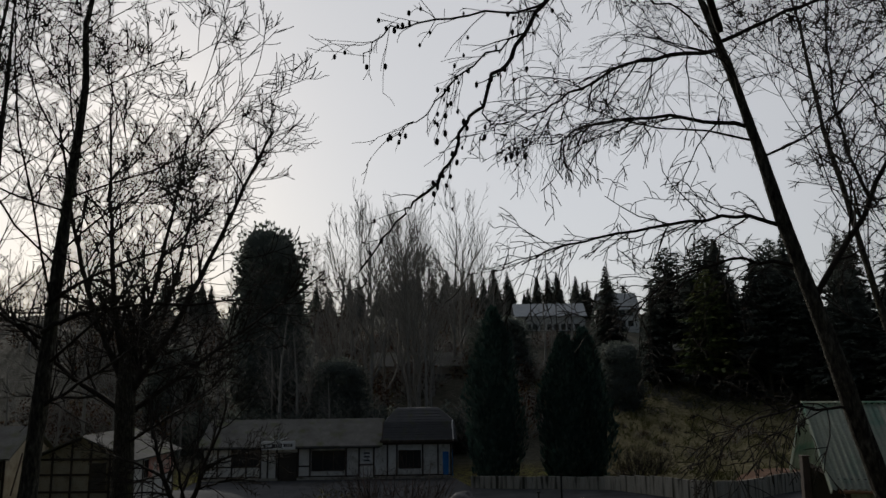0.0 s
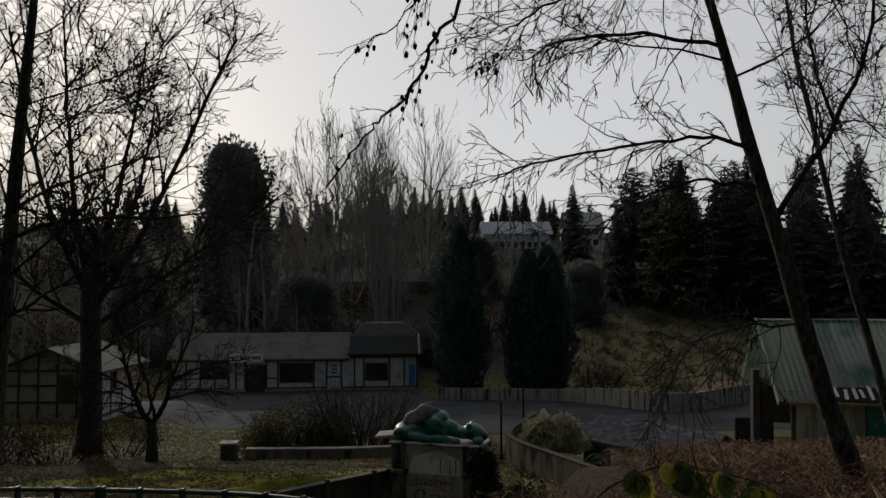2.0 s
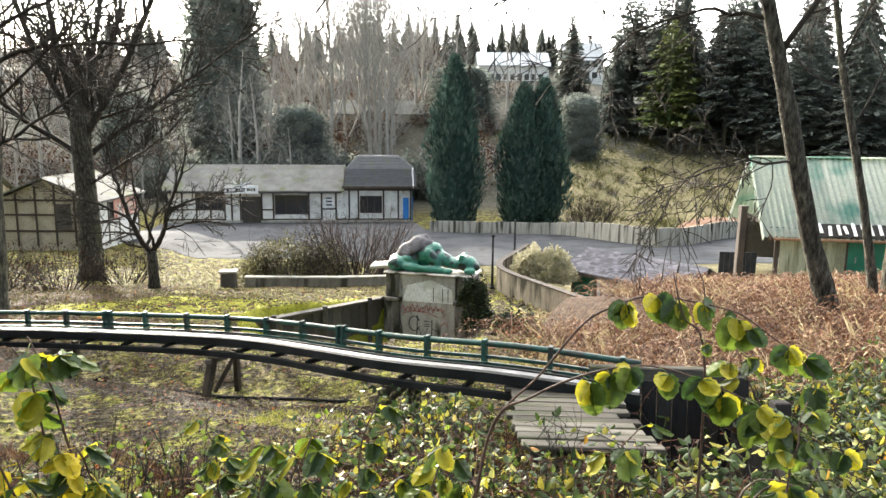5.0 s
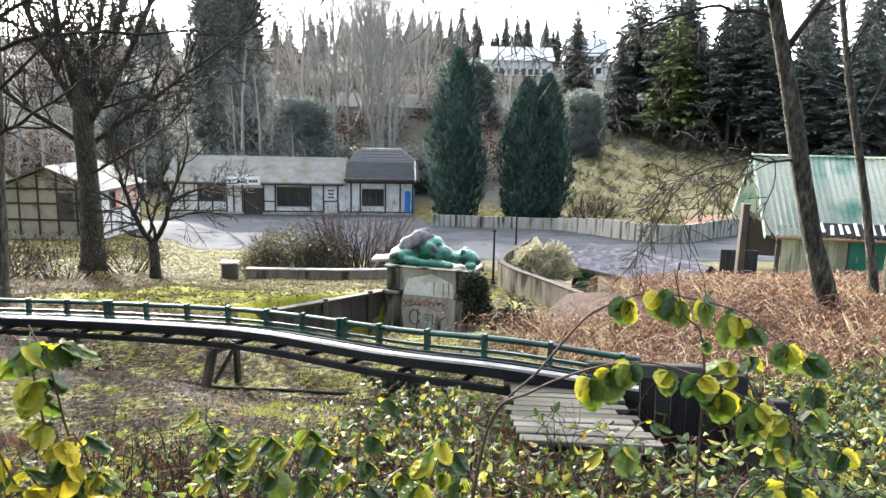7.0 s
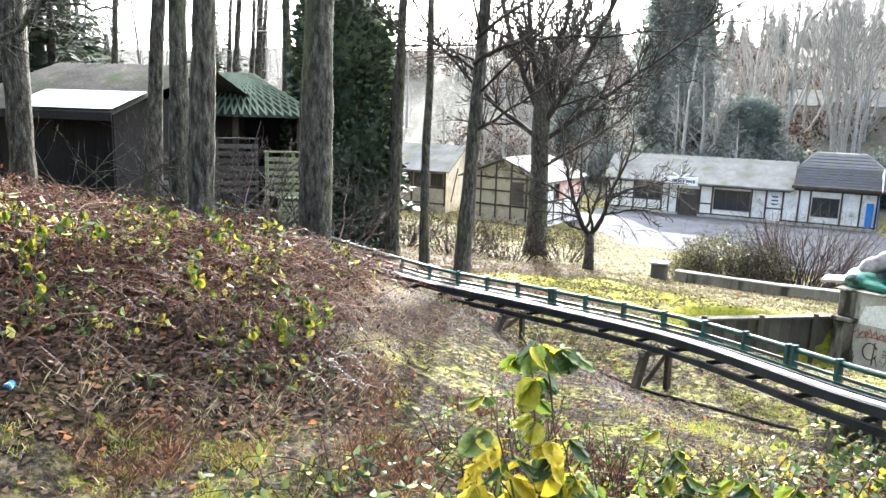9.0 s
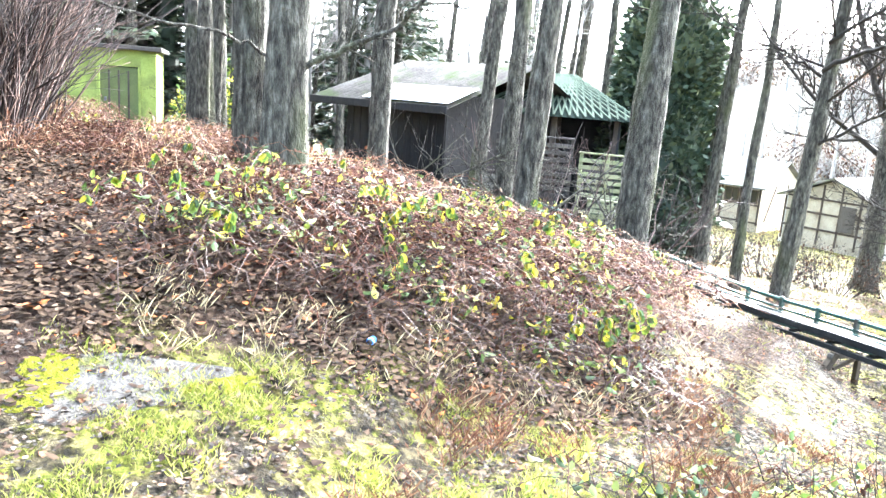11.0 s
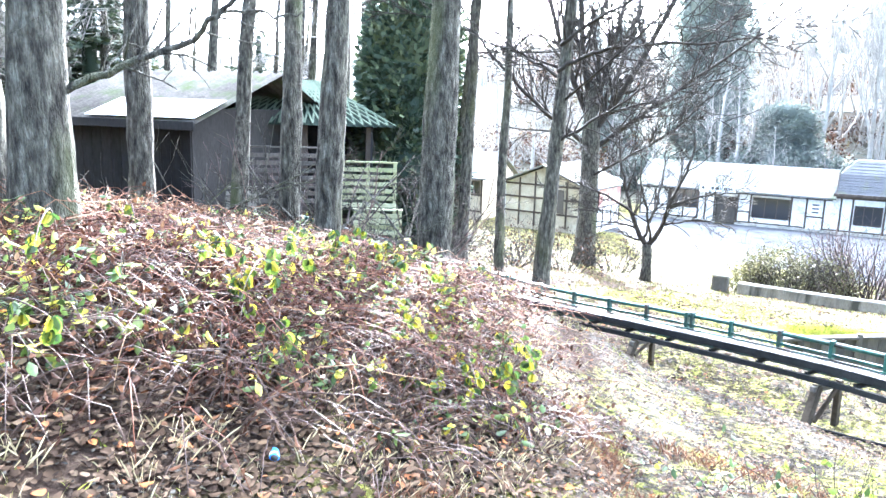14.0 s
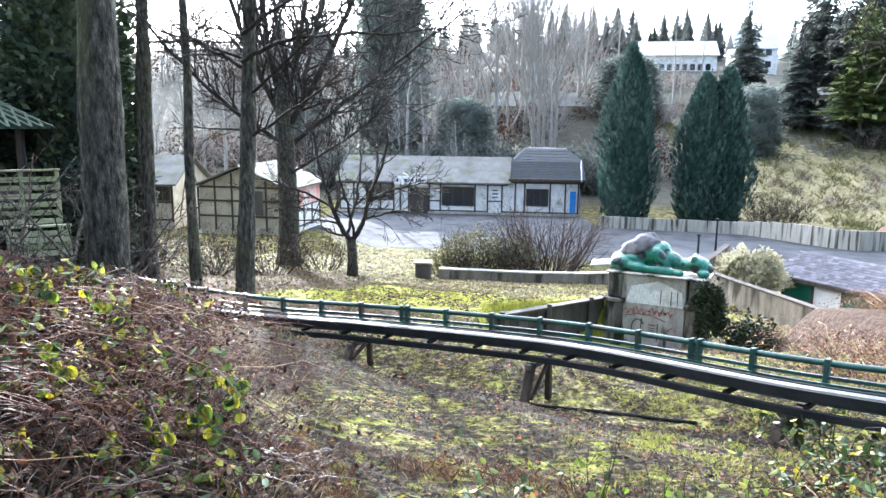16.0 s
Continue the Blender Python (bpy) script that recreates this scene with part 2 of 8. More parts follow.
SLATWOOD = material("pale_slats", [(0.1, (0.17, 0.17, 0.08)), (0.6, (0.33, 0.33, 0.19)), (0.95, (0.43, 0.42, 0.28))], 3, 0.85, 0.4, 20, source="object", stretch=(0.5, 3, 3), stain=((0.22, 0.26, 0.1), 3, 0.55, 0.72))
SLATE = material("slate", [(0.2, (0.06, 0.062, 0.068)), (0.6, (0.115, 0.117, 0.122)), (0.9, (0.17, 0.17, 0.17))], 2.0, 0.85, 0.35, 25, source="object", spec=0.15, stain=((0.07, 0.075, 0.05), 1.2, 0.55, 0.7))
HUT_SLATE = material("purple_slate", [(0.2, (0.04, 0.038, 0.046)), (0.6, (0.085, 0.08, 0.095)), (0.9, (0.14, 0.13, 0.145))], 2.0, 0.7, 0.35, 25, source="object", spec=0.2, stain=((0.03, 0.03, 0.03), 1.6, 0.55, 0.7))
ROOFING = material("roof_felt", [(0.3, (0.09, 0.088, 0.082)), (0.6, (0.15, 0.147, 0.138)), (0.8, (0.21, 0.205, 0.19))], 0.8, 0.95, 0.4, 20, stain=((0.09, 0.1, 0.05), 0.9, 0.52, 0.72), spec=0.1)
ROOF_METAL = material("corrugated_sheet", [(0.25, (0.42, 0.47, 0.4)), (0.5, (0.6, 0.64, 0.54)), (0.8, (0.7, 0.72, 0.62))], 0.9, 0.45, 0.15, 15, source="object", spec=0.5, translucent=0.55, stain=((0.13, 0.33, 0.25), 0.5, 0.52, 0.68))
RUSTED = material("rusty_sheet", [(0.3, (0.14, 0.07, 0.04)), (0.7, (0.26, 0.15, 0.09))], 2.0, 0.85, 0.4)
GREEN_P = material("green_paint", [(0.3, (0.007, 0.026, 0.02)), (0.55, (0.013, 0.06, 0.044)), (0.8, (0.045, 0.095, 0.075))], 2.5, 0.5, 0.2, 20, stain=((0.03, 0.028, 0.022), 3.0, 0.5, 0.65), spec=0.4)
GREEN_DOOR = material("green_door_paint", [(0.3, (0.01, 0.1, 0.06)), (0.7, (0.02, 0.17, 0.1))], 1.0, 0.5, 0.15)
STEEL = material("worn_rail_steel", [(0.3, (0.1, 0.1, 0.1)), (0.55, (0.2, 0.2, 0.2)), (0.75, (0.33, 0.33, 0.32))], 3.0, 0.5, 0.2, 24, metal=0.5, spec=0.5, stain=((0.03, 0.028, 0.025), 1.8, 0.46, 0.62))
DARK_STEEL = material("dark_steel", [(0.3, (0.008, 0.009, 0.009)), (0.7, (0.022, 0.023, 0.022))], 3.0, 0.8, 0.2, spec=0.15)
HUT_PAINT = material("lime_paint", [(0.3, (0.19, 0.235, 0.05)), (0.7, (0.28, 0.33, 0.085))], 1.5, 0.85, 0.3, stain=((0.11, 0.125, 0.04), 1.3, 0.5, 0.7), spec=0.15)
# near-black: indoor shade put into the colour; also the hatch's black boards
DARK = material("black_boards_and_shade", [(0.3, (0.012, 0.012, 0.014)), (0.7, (0.03, 0.03, 0.03))], 2.0, 0.9, 0.0)
BLUE = material("blue_paint", [(0.3, (0.02, 0.16, 0.5)), (0.7, (0.04, 0.25, 0.65))], 2.0, 0.6, 0.1)
WHITE = material("white_paint", [(0.3, (0.66, 0.66, 0.64)), (0.7, (0.8, 0.8, 0.78))], 2.0, 0.6, 0.1)
INK = material("dark_lettering", [(0.3, (0.03, 0.03, 0.035)), (0.7, (0.05, 0.05, 0.05))], 2.0, 0.7, 0.0)
REDINK = material("red_spray_paint", [(0.3, (0.3, 0.09, 0.08)), (0.7, (0.45, 0.2, 0.17))], 4.0, 0.8, 0.0)
STATUE = material("statue_green", [(0.3, (0.006, 0.06, 0.042)), (0.5, (0.016, 0.14, 0.095)), (0.75, (0.035, 0.21, 0.145))], 2.4, 0.4, 0.6, 9, spec=0.5, dist=0.05)


def add_spots(m, scale, lo_, hi_, colour):
    """Round painted spots over a material's colour."""
    nt = m.node_tree
    b = nt.nodes["Principled BSDF"]
    old = b.inputs["Base Color"].links[0].from_socket
    tc, vo, mr, mx = (nt.nodes.new(k) for k in ("ShaderNodeTexCoord", "ShaderNodeTexVoronoi", "ShaderNodeMapRange", "ShaderNodeMix"))
    vo.inputs["Scale"].default_value = scale
    nt.links.new(tc.outputs["Object"], vo.inputs["Vector"])
    mr.inputs[1].default_value, mr.inputs[2].default_value = hi_, lo_
    nt.links.new(vo.outputs["Distance"], mr.inputs[0])
    mx.data_type = "RGBA"
    nt.links.new(mr.outputs[0], mx.inputs[0])
    nt.links.new(old, mx.inputs[6])
    mx.inputs[7].default_value = (*colour, 1)
    nt.links.new(mx.outputs[2], b.inputs["Base Color"])


add_spots(STATUE, 3.1, 0.36, 0.4, (0.004, 0.02, 0.016))
POSTER = material("faded_red_board", [(0.35, (0.5, 0.2, 0.16)), (0.5, (0.6, 0.32, 0.25)), (0.62, (0.6, 0.55, 0.48))], 1.2, 0.8, 0.0)
GLASS = bpy.data.materials.new("window_glass")
GLASS.use_nodes = True
GLASS.node_tree.nodes["Principled BSDF"].inputs["Base Color"].default_value = (0.015, 0.017, 0.02, 1)
GLASS.node_tree.nodes["Principled BSDF"].inputs["Roughness"].default_value = 0.12


# ---- mesh helpers ----
def mesh_object(name, verts, faces, mat, parent=None, label="", smooth=False):
    me = bpy.data.meshes.new(name)
    me.from_pydata(verts, [], faces)
    if smooth:
        me.polygons.foreach_set("use_smooth", [True] * len(me.polygons))
    me.update()
    if mat:
        me.materials.append(mat)
    ob = new(name, me)
    ob.parent = parent
    if label:
        tagged(ob, label)
    return ob


def part(name, bm, mat, parent=None, label="", smooth=False):
    me = bpy.data.meshes.new(name)
    bm.to_mesh(me)
    bm.free()
    if smooth:
        me.polygons.foreach_set("use_smooth", [True] * len(me.polygons))
    me.materials.append(mat)
    ob = new(name, me)
    ob.parent = parent
    if label:
        tagged(ob, label)
    return ob


def shared(name, me, m, parent=None):
    ob = new(name, me)
    ob.parent, ob.matrix_basis = parent, m
    return ob


def thing(name, m, label, category, group="", kind=""):
    ob = new(name)
    ob.empty_display_size = 0.1
    ob.matrix_basis = m
    return tagged(ob, label, category, group, kind)


def add_box(bm, x0, x1, y0, y1, z0, z1, m=None, bevel=0.0):
    r = bmesh.ops.create_cube(bm, size=1)
    vs = r["verts"]
    bmesh.ops.scale(bm, vec=(x1 - x0, y1 - y0, z1 - z0), verts=vs)
    bmesh.ops.translate(bm, vec=((x0 + x1) / 2, (y0 + y1) / 2, (z0 + z1) / 2), verts=vs)
    if bevel:
        es = list({e for v in vs for e in v.link_edges})
        vs = bmesh.ops.bevel(bm, geom=es, offset=bevel, segments=1, affect="EDGES")["verts"]
    if m is not None:
        bmesh.ops.transform(bm, matrix=m, verts=[v for v in vs if v.is_valid])


def box(x0, x1, y0, y1, z0, z1, bevel=0.01):
    bm = bmesh.new()
    add_box(bm, x0, x1, y0, y1, z0, z1, None, bevel)
    return bm


def beam(a, b, w, h, bevel=0.006):
    """A squared timber from a to b."""
    a, b = Vector(a), Vector(b)
    bm = bmesh.new()
    L = (b - a).length
    q = (b - a).to_track_quat("X", "Z").to_matrix().to_4x4()
    add_box(bm, 0, L, -w / 2, w / 2, -h / 2, h / 2, Matrix.Translation(a) @ q, 0)
    if bevel:
        bmesh.ops.bevel(bm, geom=bm.edges[:], offset=bevel, segments=1, affect="EDGES")
    return bm


def unit(v):
    return v / (np.linalg.norm(v, axis=-1, keepdims=True) + 1e-9)


def cross(a, b_):
    a, b_ = np.asarray(a, float), np.asarray(b_, float)
    return np.stack([a[..., 1] * b_[..., 2] - a[..., 2] * b_[..., 1], a[..., 2] * b_[..., 0] - a[..., 0] * b_[..., 2], a[..., 0] * b_[..., 1] - a[..., 1] * b_[..., 0]], -1)


class Tubes:
    """Collects tapered tubes, leaves and blades into one mesh."""

    def __init__(self):
        self.chunks, self.count = [], 0

    def add(self, verts, *faces):
        """verts (n, 3), each of faces (m, corners)."""
        self.chunks.append((verts, [np.asarray(f, int) + self.count for f in faces]))
        self.count += len(verts)

    def tubes(self, pts, rad, n=5):
        """Many tubes at once: pts (N, k, 3), rad (N, k)."""
        pts, rad = np.asarray(pts, float), np.asarray(rad, float)
        N, k = rad.shape
        d = unit(np.gradient(pts, axis=1))
        ref = np.where(np.abs(d[:, :1, 2:]) < 0.8, np.array([0.31, 0.22, 0.92]), np.array([0.9, 0.3, 0.1]))
        u = unit(cross(d, np.broadcast_to(ref, d.shape)))
        w = cross(d, u)
        a = np.arange(n) * 2 * np.pi / n
        ring = pts[:, :, None] + (u[:, :, None] * np.cos(a)[:, None] + w[:, :, None] * np.sin(a)[:, None]) * rad[:, :, None, None]
        i, j = np.meshgrid(np.arange(k - 1), np.arange(n), indexing="ij")
        jj = (j + 1) % n
        one = np.stack([i * n + j, i * n + jj, i * n + n + jj, i * n + n + j], -1).reshape(-1, 4)
        off = (np.arange(N) * k * n)[:, None, None]
        caps = np.stack([(k - 1) * n + np.arange(n), n - 1 - np.arange(n)])
        self.add(ring.reshape(-1, 3), (one[None] + off).reshape(-1, 4), (caps[None] + off).reshape(-1, n))

    def tube(self, pts, rad, n=5):
        self.tubes(np.asarray(pts, float)[None], np.asarray(rad, float)[None], n)

    def leaves(self, p, along, side, length, width, fold=0.25):
        """Pointed leaves of two halves, folded along the rib; all arrays of N."""
        p, along, side = (np.atleast_2d(np.asarray(q, float)) for q in (p, along, side))
        N = len(p)
        length, width, fold = (np.broadcast_to(np.asarray(q, float), (N,))[:, None] for q in (length, width, fold))
        drop = cross(along, side) * width * fold
        v = np.stack([p, p + along * length * 0.3 + side * width * 0.5 + drop, p + along * length * 0.45, p + along * length * 0.3 - side * width * 0.5 + drop,
                      p + along * length, p + along * length * 0.68 + side * width * 0.38 + drop, p + along * length * 0.68 - side * width * 0.38 + drop], 1)
        off = (np.arange(N) * 7)[:, None, None]
        self.add(v.reshape(-1, 3), (np.array([[0, 2, 1], [0, 3, 2]])[None] + off).reshape(-1, 3), (np.array([[1, 2, 4, 5], [2, 3, 6, 4]])[None] + off).reshape(-1, 4))

    def broad(self, p, along, side, length, width, fold=0.2, curl=0.15):
        """One broad toothed leaf, creased along its rib and curling at the tip."""
        up = cross(side, along)
        rib = [p + along * length * q - up * length * curl * q * q for q in (0, 0.25, 0.5, 0.75, 1.0)]
        verts, n = list(rib), 8
        for s in (1, -1):
            for k, (q, w) in enumerate(((-0.03, 0.42), (0.1, 0.9), (0.2, 0.88), (0.36, 1.05), (0.46, 0.94), (0.62, 0.95), (0.72, 0.76), (0.9, 0.5))):
                pleat = 0.05 if k % 2 else -0.03
                verts.append(p + along * length * q + side * s * width * 0.5 * w - up * (length * curl * q * q) - up * width * (fold * w * w - pleat))
        tri_ = []
        for s in (0, 1):
            o = 5 + n * s
            tri_ += [(0, o, o + 1), (0, o + 1, o + 2), (1, o + 2, o + 3), (1, o + 3, o + 4), (2, o + 4, o + 5), (2, o + 5, o + 6), (3, o + 6, o + 7), (3, o + 7, 4), (0, o + 2, 1), (1, o + 4, 2), (2, o + 6, 3)]
        self.add(np.array(verts), np.array(tri_))

    def leaf(self, p, along, side, length, width, fold=0.25):
        self.leaves(p, along, side, length, width, fold)

    def blades(self, p, tip, w):
        p, tip, w = (np.asarray(q, float) for q in (p, tip, w))
        lift = np.zeros_like(p)
        lift[:, 2] = 0.12 * np.abs(tip[:, 2] - p[:, 2])
        v = np.stack([p - w, p + w, p * 0.4 + tip * 0.6 + w * 0.6 + lift, tip], 1)
        self.add(v.reshape(-1, 3), (np.array([[0, 1, 2], [0, 2, 3]])[None] + (np.arange(len(p)) * 4)[:, None, None]).reshape(-1, 3))

    def kites(self, p, along, side, length, width):
        """Flat four-cornered fronds."""
        length, width = np.asarray(length)[:, None], np.asarray(width)[:, None]
        v = np.stack([p, p + along * length * 0.5 + side * width, p + along * length, p + along * length * 0.5 - side * width], 1)
        self.add(v.reshape(-1, 3), np.arange(len(p) * 4).reshape(-1, 4))

    def make(self, name, mat, parent=None, label="", smooth=False):
        verts = np.concatenate([c[0] for c in self.chunks]).astype(np.float32)
        faces = [f for c in self.chunks for f in c[1]]
        sizes = np.concatenate([np.full(len(f), f.shape[1]) for f in faces])
        loops = np.concatenate([f.reshape(-1) for f in faces]).astype(np.int32)
        me = bpy.data.meshes.new(name)
        me.vertices.add(len(verts))
        me.vertices.foreach_set("co", verts.reshape(-1))
        me.loops.add(len(loops))
        me.loops.foreach_set("vertex_index", loops)
        me.polygons.add(len(sizes))
        me.polygons.foreach_set("loop_start", np.r_[0, np.cumsum(sizes)[:-1]].astype(np.int32))
        if smooth:
            me.polygons.foreach_set("use_smooth", np.ones(len(sizes), bool))
        me.update(calc_edges=True)
        me.materials.append(mat)
        ob = new(name, me)
        ob.parent = parent
        if label:
            tagged(ob, label)
        return ob


# ---- lie of the land ----
def smooth(a, b, x):
    t = np.clip((np.asarray(x, float) - a) / (b - a), 0, 1)
    return t * t * (3 - 2 * t)


PROFILE_Y = [-60, -6, 0, 3, 6, 8.6, 12, 16, 20, 24, 28, 36, 44, 52, 67, 76, 86, 98, 115, 150, 200, 300]
PROFILE_Z = [8.2, 7.8, 7.6, 7.25, 6.6, 6.1, 5.75, 5.1, 4.4, 3.7, 2.95, 1.85, 0.8, 0.6, 0.6, 1.8, 4.0, 7.2, 11, 18, 26, 30]


def height(x, y):
    """The slope down from the camera's bank to the yard, and the hill beyond it."""
    x, y = np.asarray(x, float), np.asarray(y, float)
    z = (np.interp(y - 1.2, PROFILE_Y, PROFILE_Z) + np.interp(y, PROFILE_Y, PROFILE_Z) + np.interp(y + 1.2, PROFILE_Y, PROFILE_Z)) / 3
    edge = 13 + np.clip(-x - 7, 0, 12) * 1.3
    mound = 0.98 * smooth(-2.8, -5.8, x) * smooth(edge, edge - 8, y) * (0.15 + 0.85 * smooth(-3, 4, y))
    pit = 1.2 * smooth(-2.9, -2.3, x + 0.0 * y) * smooth(5.0, 3.6, x) * smooth(11.0, 14.0, y) * smooth(19.7, 19.2, y - 0.9 * np.minimum(x, 0))
    right = 0.42 * smooth(3, 7, x) * smooth(2, 6, y) * smooth(26, 12, y)
    barn = -0.15 * smooth(10, 15, x) * smooth(26, 30, y) * smooth(40, 34, y)
    house = 0.9 * smooth(-11, -15, x) * smooth(30, 40, y) * smooth(62, 52, y)
    rough = 0.05 * np.sin(x * 1.7 + 0.4 * y) * np.sin(y * 1.3 - 0.3 * x) * smooth(40, 20, y) + 0.03 * np.sin(x * 4.1 + y * 2.2) * smooth(25, 10, y)
    hill = smooth(70, 95, y) * (1.2 * np.sin(x * 0.07 + 1.0) + 0.6 * np.sin(x * 0.19 + y * 0.13))
    dip = smooth(7.2, 8.2, x) * smooth(13.8, 12.0, x) * smooth(23, 26, y) * smooth(44, 38, y)
    z = z + np.minimum(0, 1.25 - z) * dip
    u, v = (x - 0.95) * 0.99 - (y - 4.5) * 0.139, (x - 0.95) * 0.139 + (y - 4.5) * 0.99
    shaft = 0.9 * smooth(0.75, 0.9, u) * smooth(1.95, 1.8, u) * smooth(-0.35, -0.1, v) * smooth(1.65, 1.45, v)
    bend = np.interp(y, [20, 21.6, 23.2, 25, 26.7, 28.1, 29.4], [7.6, 6.9, 6.3, 5.6, 4.95, 4.74, 5.05])
    sunk = smooth(2.3, 3.0, x) * smooth(0.1, -0.15, x - bend) * smooth(18.2, 19.4, y) * smooth(29.2, 28.4, y)
    z = z + np.minimum(0, 2.75 - z) * sunk
    beyond = smooth(4.9, 5.9, x) * smooth(13.5, 12.0, x) * smooth(17.3, 20.6, y) * smooth(44, 38, y)
    z = z + np.minimum(0, 3.0 - z) * beyond
    ditch = 0.16 * smooth(1.0, 0.2, np.abs(y - 8.3 + 0.55 * (x + 1.5))) * smooth(-6.5, -4.5, x) * smooth(1.5, 0.2, x)
    return z + mound - shaft - ditch - pit + right + barn + house + rough + hill


def on(x, y):
    return float(height(x, y))


def axis_steps(stops):
    out = []
    for a, b, s in stops:
        out.extend(np.arange(a, b, s))
    return np.array(out + [stops[-1][1]])


gx = axis_steps([(-400, -60, 20), (-60, -22, 1.6), (-22, 12, 0.22), (12, 60, 1.2), (60, 400, 20)])
gy = axis_steps([(-60, -6, 3), (-6, 20, 0.22), (20, 34, 0.5), (34, 110, 1.4), (110, 900, 20)])
GX, GY = np.meshgrid(gx, gy)
GZ = height(GX, GY)
nx, ny = len(gx), len(gy)
idx = np.arange(nx * ny).reshape(ny, nx)
quads = np.stack([idx[:-1, :-1], idx[:-1, 1:], idx[1:, 1:], idx[1:, :-1]], -1).reshape(-1, 4)
ground = mesh_object("ground", np.stack([GX, GY, GZ], -1).reshape(-1, 3).tolist(), quads.tolist(), None, smooth=True)
tagged(ground, "sloping grassy ground with mud, moss and dead leaves", "ground", kind="structure")
wob = 0.6 * np.sin(GX * 0.9 + GY * 0.5) + 0.5 * np.sin(GX * 0.37 - GY * 0.8)
zones = {
    "moss": smooth(2.2, 1.0, np.abs(GY - 17.2 + 0.25 * GX) * 0.55 + wob * 0.3) * smooth(-14, -10, GX) * smooth(3, -1, GX),
    "straw": np.maximum(smooth(60, 64, GY) * smooth(12, 18, GX + wob) * smooth(100, 86, GY + 4 * wob), smooth(4, 7, GX) * smooth(18, 22, GY) * smooth(44, 41, GY)),
    "litter": np.clip(smooth(-3.6, -4.6, GX + wob * 0.4) * smooth(17, 13, GY) * np.maximum(smooth(0.6, 1.8, GY), smooth(0.9, 0.4, np.abs(GY - np.interp(GX, [-12, -7.6, -5.5, -4.5], [3.05, 1.3, 0.56, 0.3])))) + smooth(-6, -9, GX + wob) * smooth(34, 26, GY) + smooth(2.2, 3.4, GX + wob * 0.4) * smooth(24, 16, GY), 0, 1),
    "mud": smooth(0.75, 0.25, np.abs(GY - 7.6 + 0.55 * (GX + 1.5) + 0.3 * wob)) * smooth(-7, -5, GX) * smooth(2, 0, GX),
    "far": smooth(60, 80, GY),
}
for key, val in zones.items():
    ground.data.attributes.new(key, "FLOAT", "POINT").data.foreach_set("value", val.reshape(-1).astype(np.float32))


def ground_material():
    m = bpy.data.materials.new("ground_cover")
    m.use_nodes = True
    nt = m.node_tree
    b = nt.nodes["Principled BSDF"]
    g = nt.nodes.new("ShaderNodeNewGeometry")

    def tex(scale, detail=8.0):
        n = nt.nodes.new("ShaderNodeTexNoise")
        n.inputs["Scale"].default_value, n.inputs["Detail"].default_value, n.inputs["Roughness"].default_value = scale, detail, 0.65
        nt.links.new(g.outputs["Position"], n.inputs["Vector"])
        return n.outputs[0]

    def blend(fac, a, c):
        x = nt.nodes.new("ShaderNodeMix")
        x.data_type = "RGBA"
        nt.links.new(fac, x.inputs[0])
        nt.links.new(a, x.inputs[6])
        nt.links.new(c, x.inputs[7])
        return x.outputs[2]

    def ramp(src, *stops):
        r = ramp_of(nt, stops)
        nt.links.new(src, r.inputs[0])
        return r.outputs[0]

    def zone(name, noise_src, spread=0.5):
        a = nt.nodes.new("ShaderNodeAttribute")
        a.attribute_name = name
        q = nt.nodes.new("ShaderNodeMath")
        q.operation = "MULTIPLY_ADD"
        nt.links.new(noise_src, q.inputs[0])
        q.inputs[1].default_value, q.inputs[2].default_value = 2 * spread, -spread
        s = nt.nodes.new("ShaderNodeMath")
        s.operation, s.use_clamp = "ADD", True
        nt.links.new(a.outputs["Fac"], s.inputs[0])
        nt.links.new(q.outputs[0], s.inputs[1])
        p = nt.nodes.new("ShaderNodeMapRange")
        p.inputs[1].default_value, p.inputs[2].default_value = 0.35, 0.65
        nt.links.new(s.outputs[0], p.inputs[0])
        z = nt.nodes.new("ShaderNodeMath")
        z.operation = "MULTIPLY"
        nt.links.new(p.outputs[0], z.inputs[0])
        gate = nt.nodes.new("ShaderNodeMath")
        gate.operation = "GREATER_THAN"
        nt.links.new(a.outputs["Fac"], gate.inputs[0])
        gate.inputs[1].default_value = 0.02
        nt.links.new(gate.outputs[0], z.inputs[1])
        return z.outputs[0]

    big, mid, small, tiny = tex(0.35), tex(1.7), tex(11.0, 12.0), tex(45.0)
    turf = blend(ramp(mid, (0.46, (0, 0, 0)), (0.52, (1, 1, 1))), ramp(small, (0.4, (0.012, 0.01, 0.007)), (0.5, (0.05, 0.04, 0.024)), (0.6, (0.16, 0.13, 0.07))),
                 ramp(small, (0.4, (0.022, 0.018, 0.008)), (0.5, (0.13, 0.115, 0.03)), (0.6, (0.32, 0.28, 0.1))))
    patch = tex(3.4, 10.0)
    grassy = ramp(small, (0.4, (0.035, 0.038, 0.008)), (0.5, (0.19, 0.2, 0.03)), (0.6, (0.36, 0.36, 0.08)))
    turf = blend(ramp(patch, (0.53, (0, 0, 0)), (0.6, (1, 1, 1))), turf, grassy)
    wet = ramp(small, (0.4, (0.009, 0.007, 0.005)), (0.52, (0.03, 0.024, 0.017)), (0.64, (0.09, 0.078, 0.06)))
    turf = blend(ramp(patch, (0.36, (1, 1, 1)), (0.42, (0, 0, 0))), turf, wet)
    litter = ramp(small, (0.3, (0.025, 0.016, 0.012)), (0.5, (0.07, 0.045, 0.032)), (0.65, (0.13, 0.09, 0.06)), (0.85, (0.2, 0.15, 0.1)))
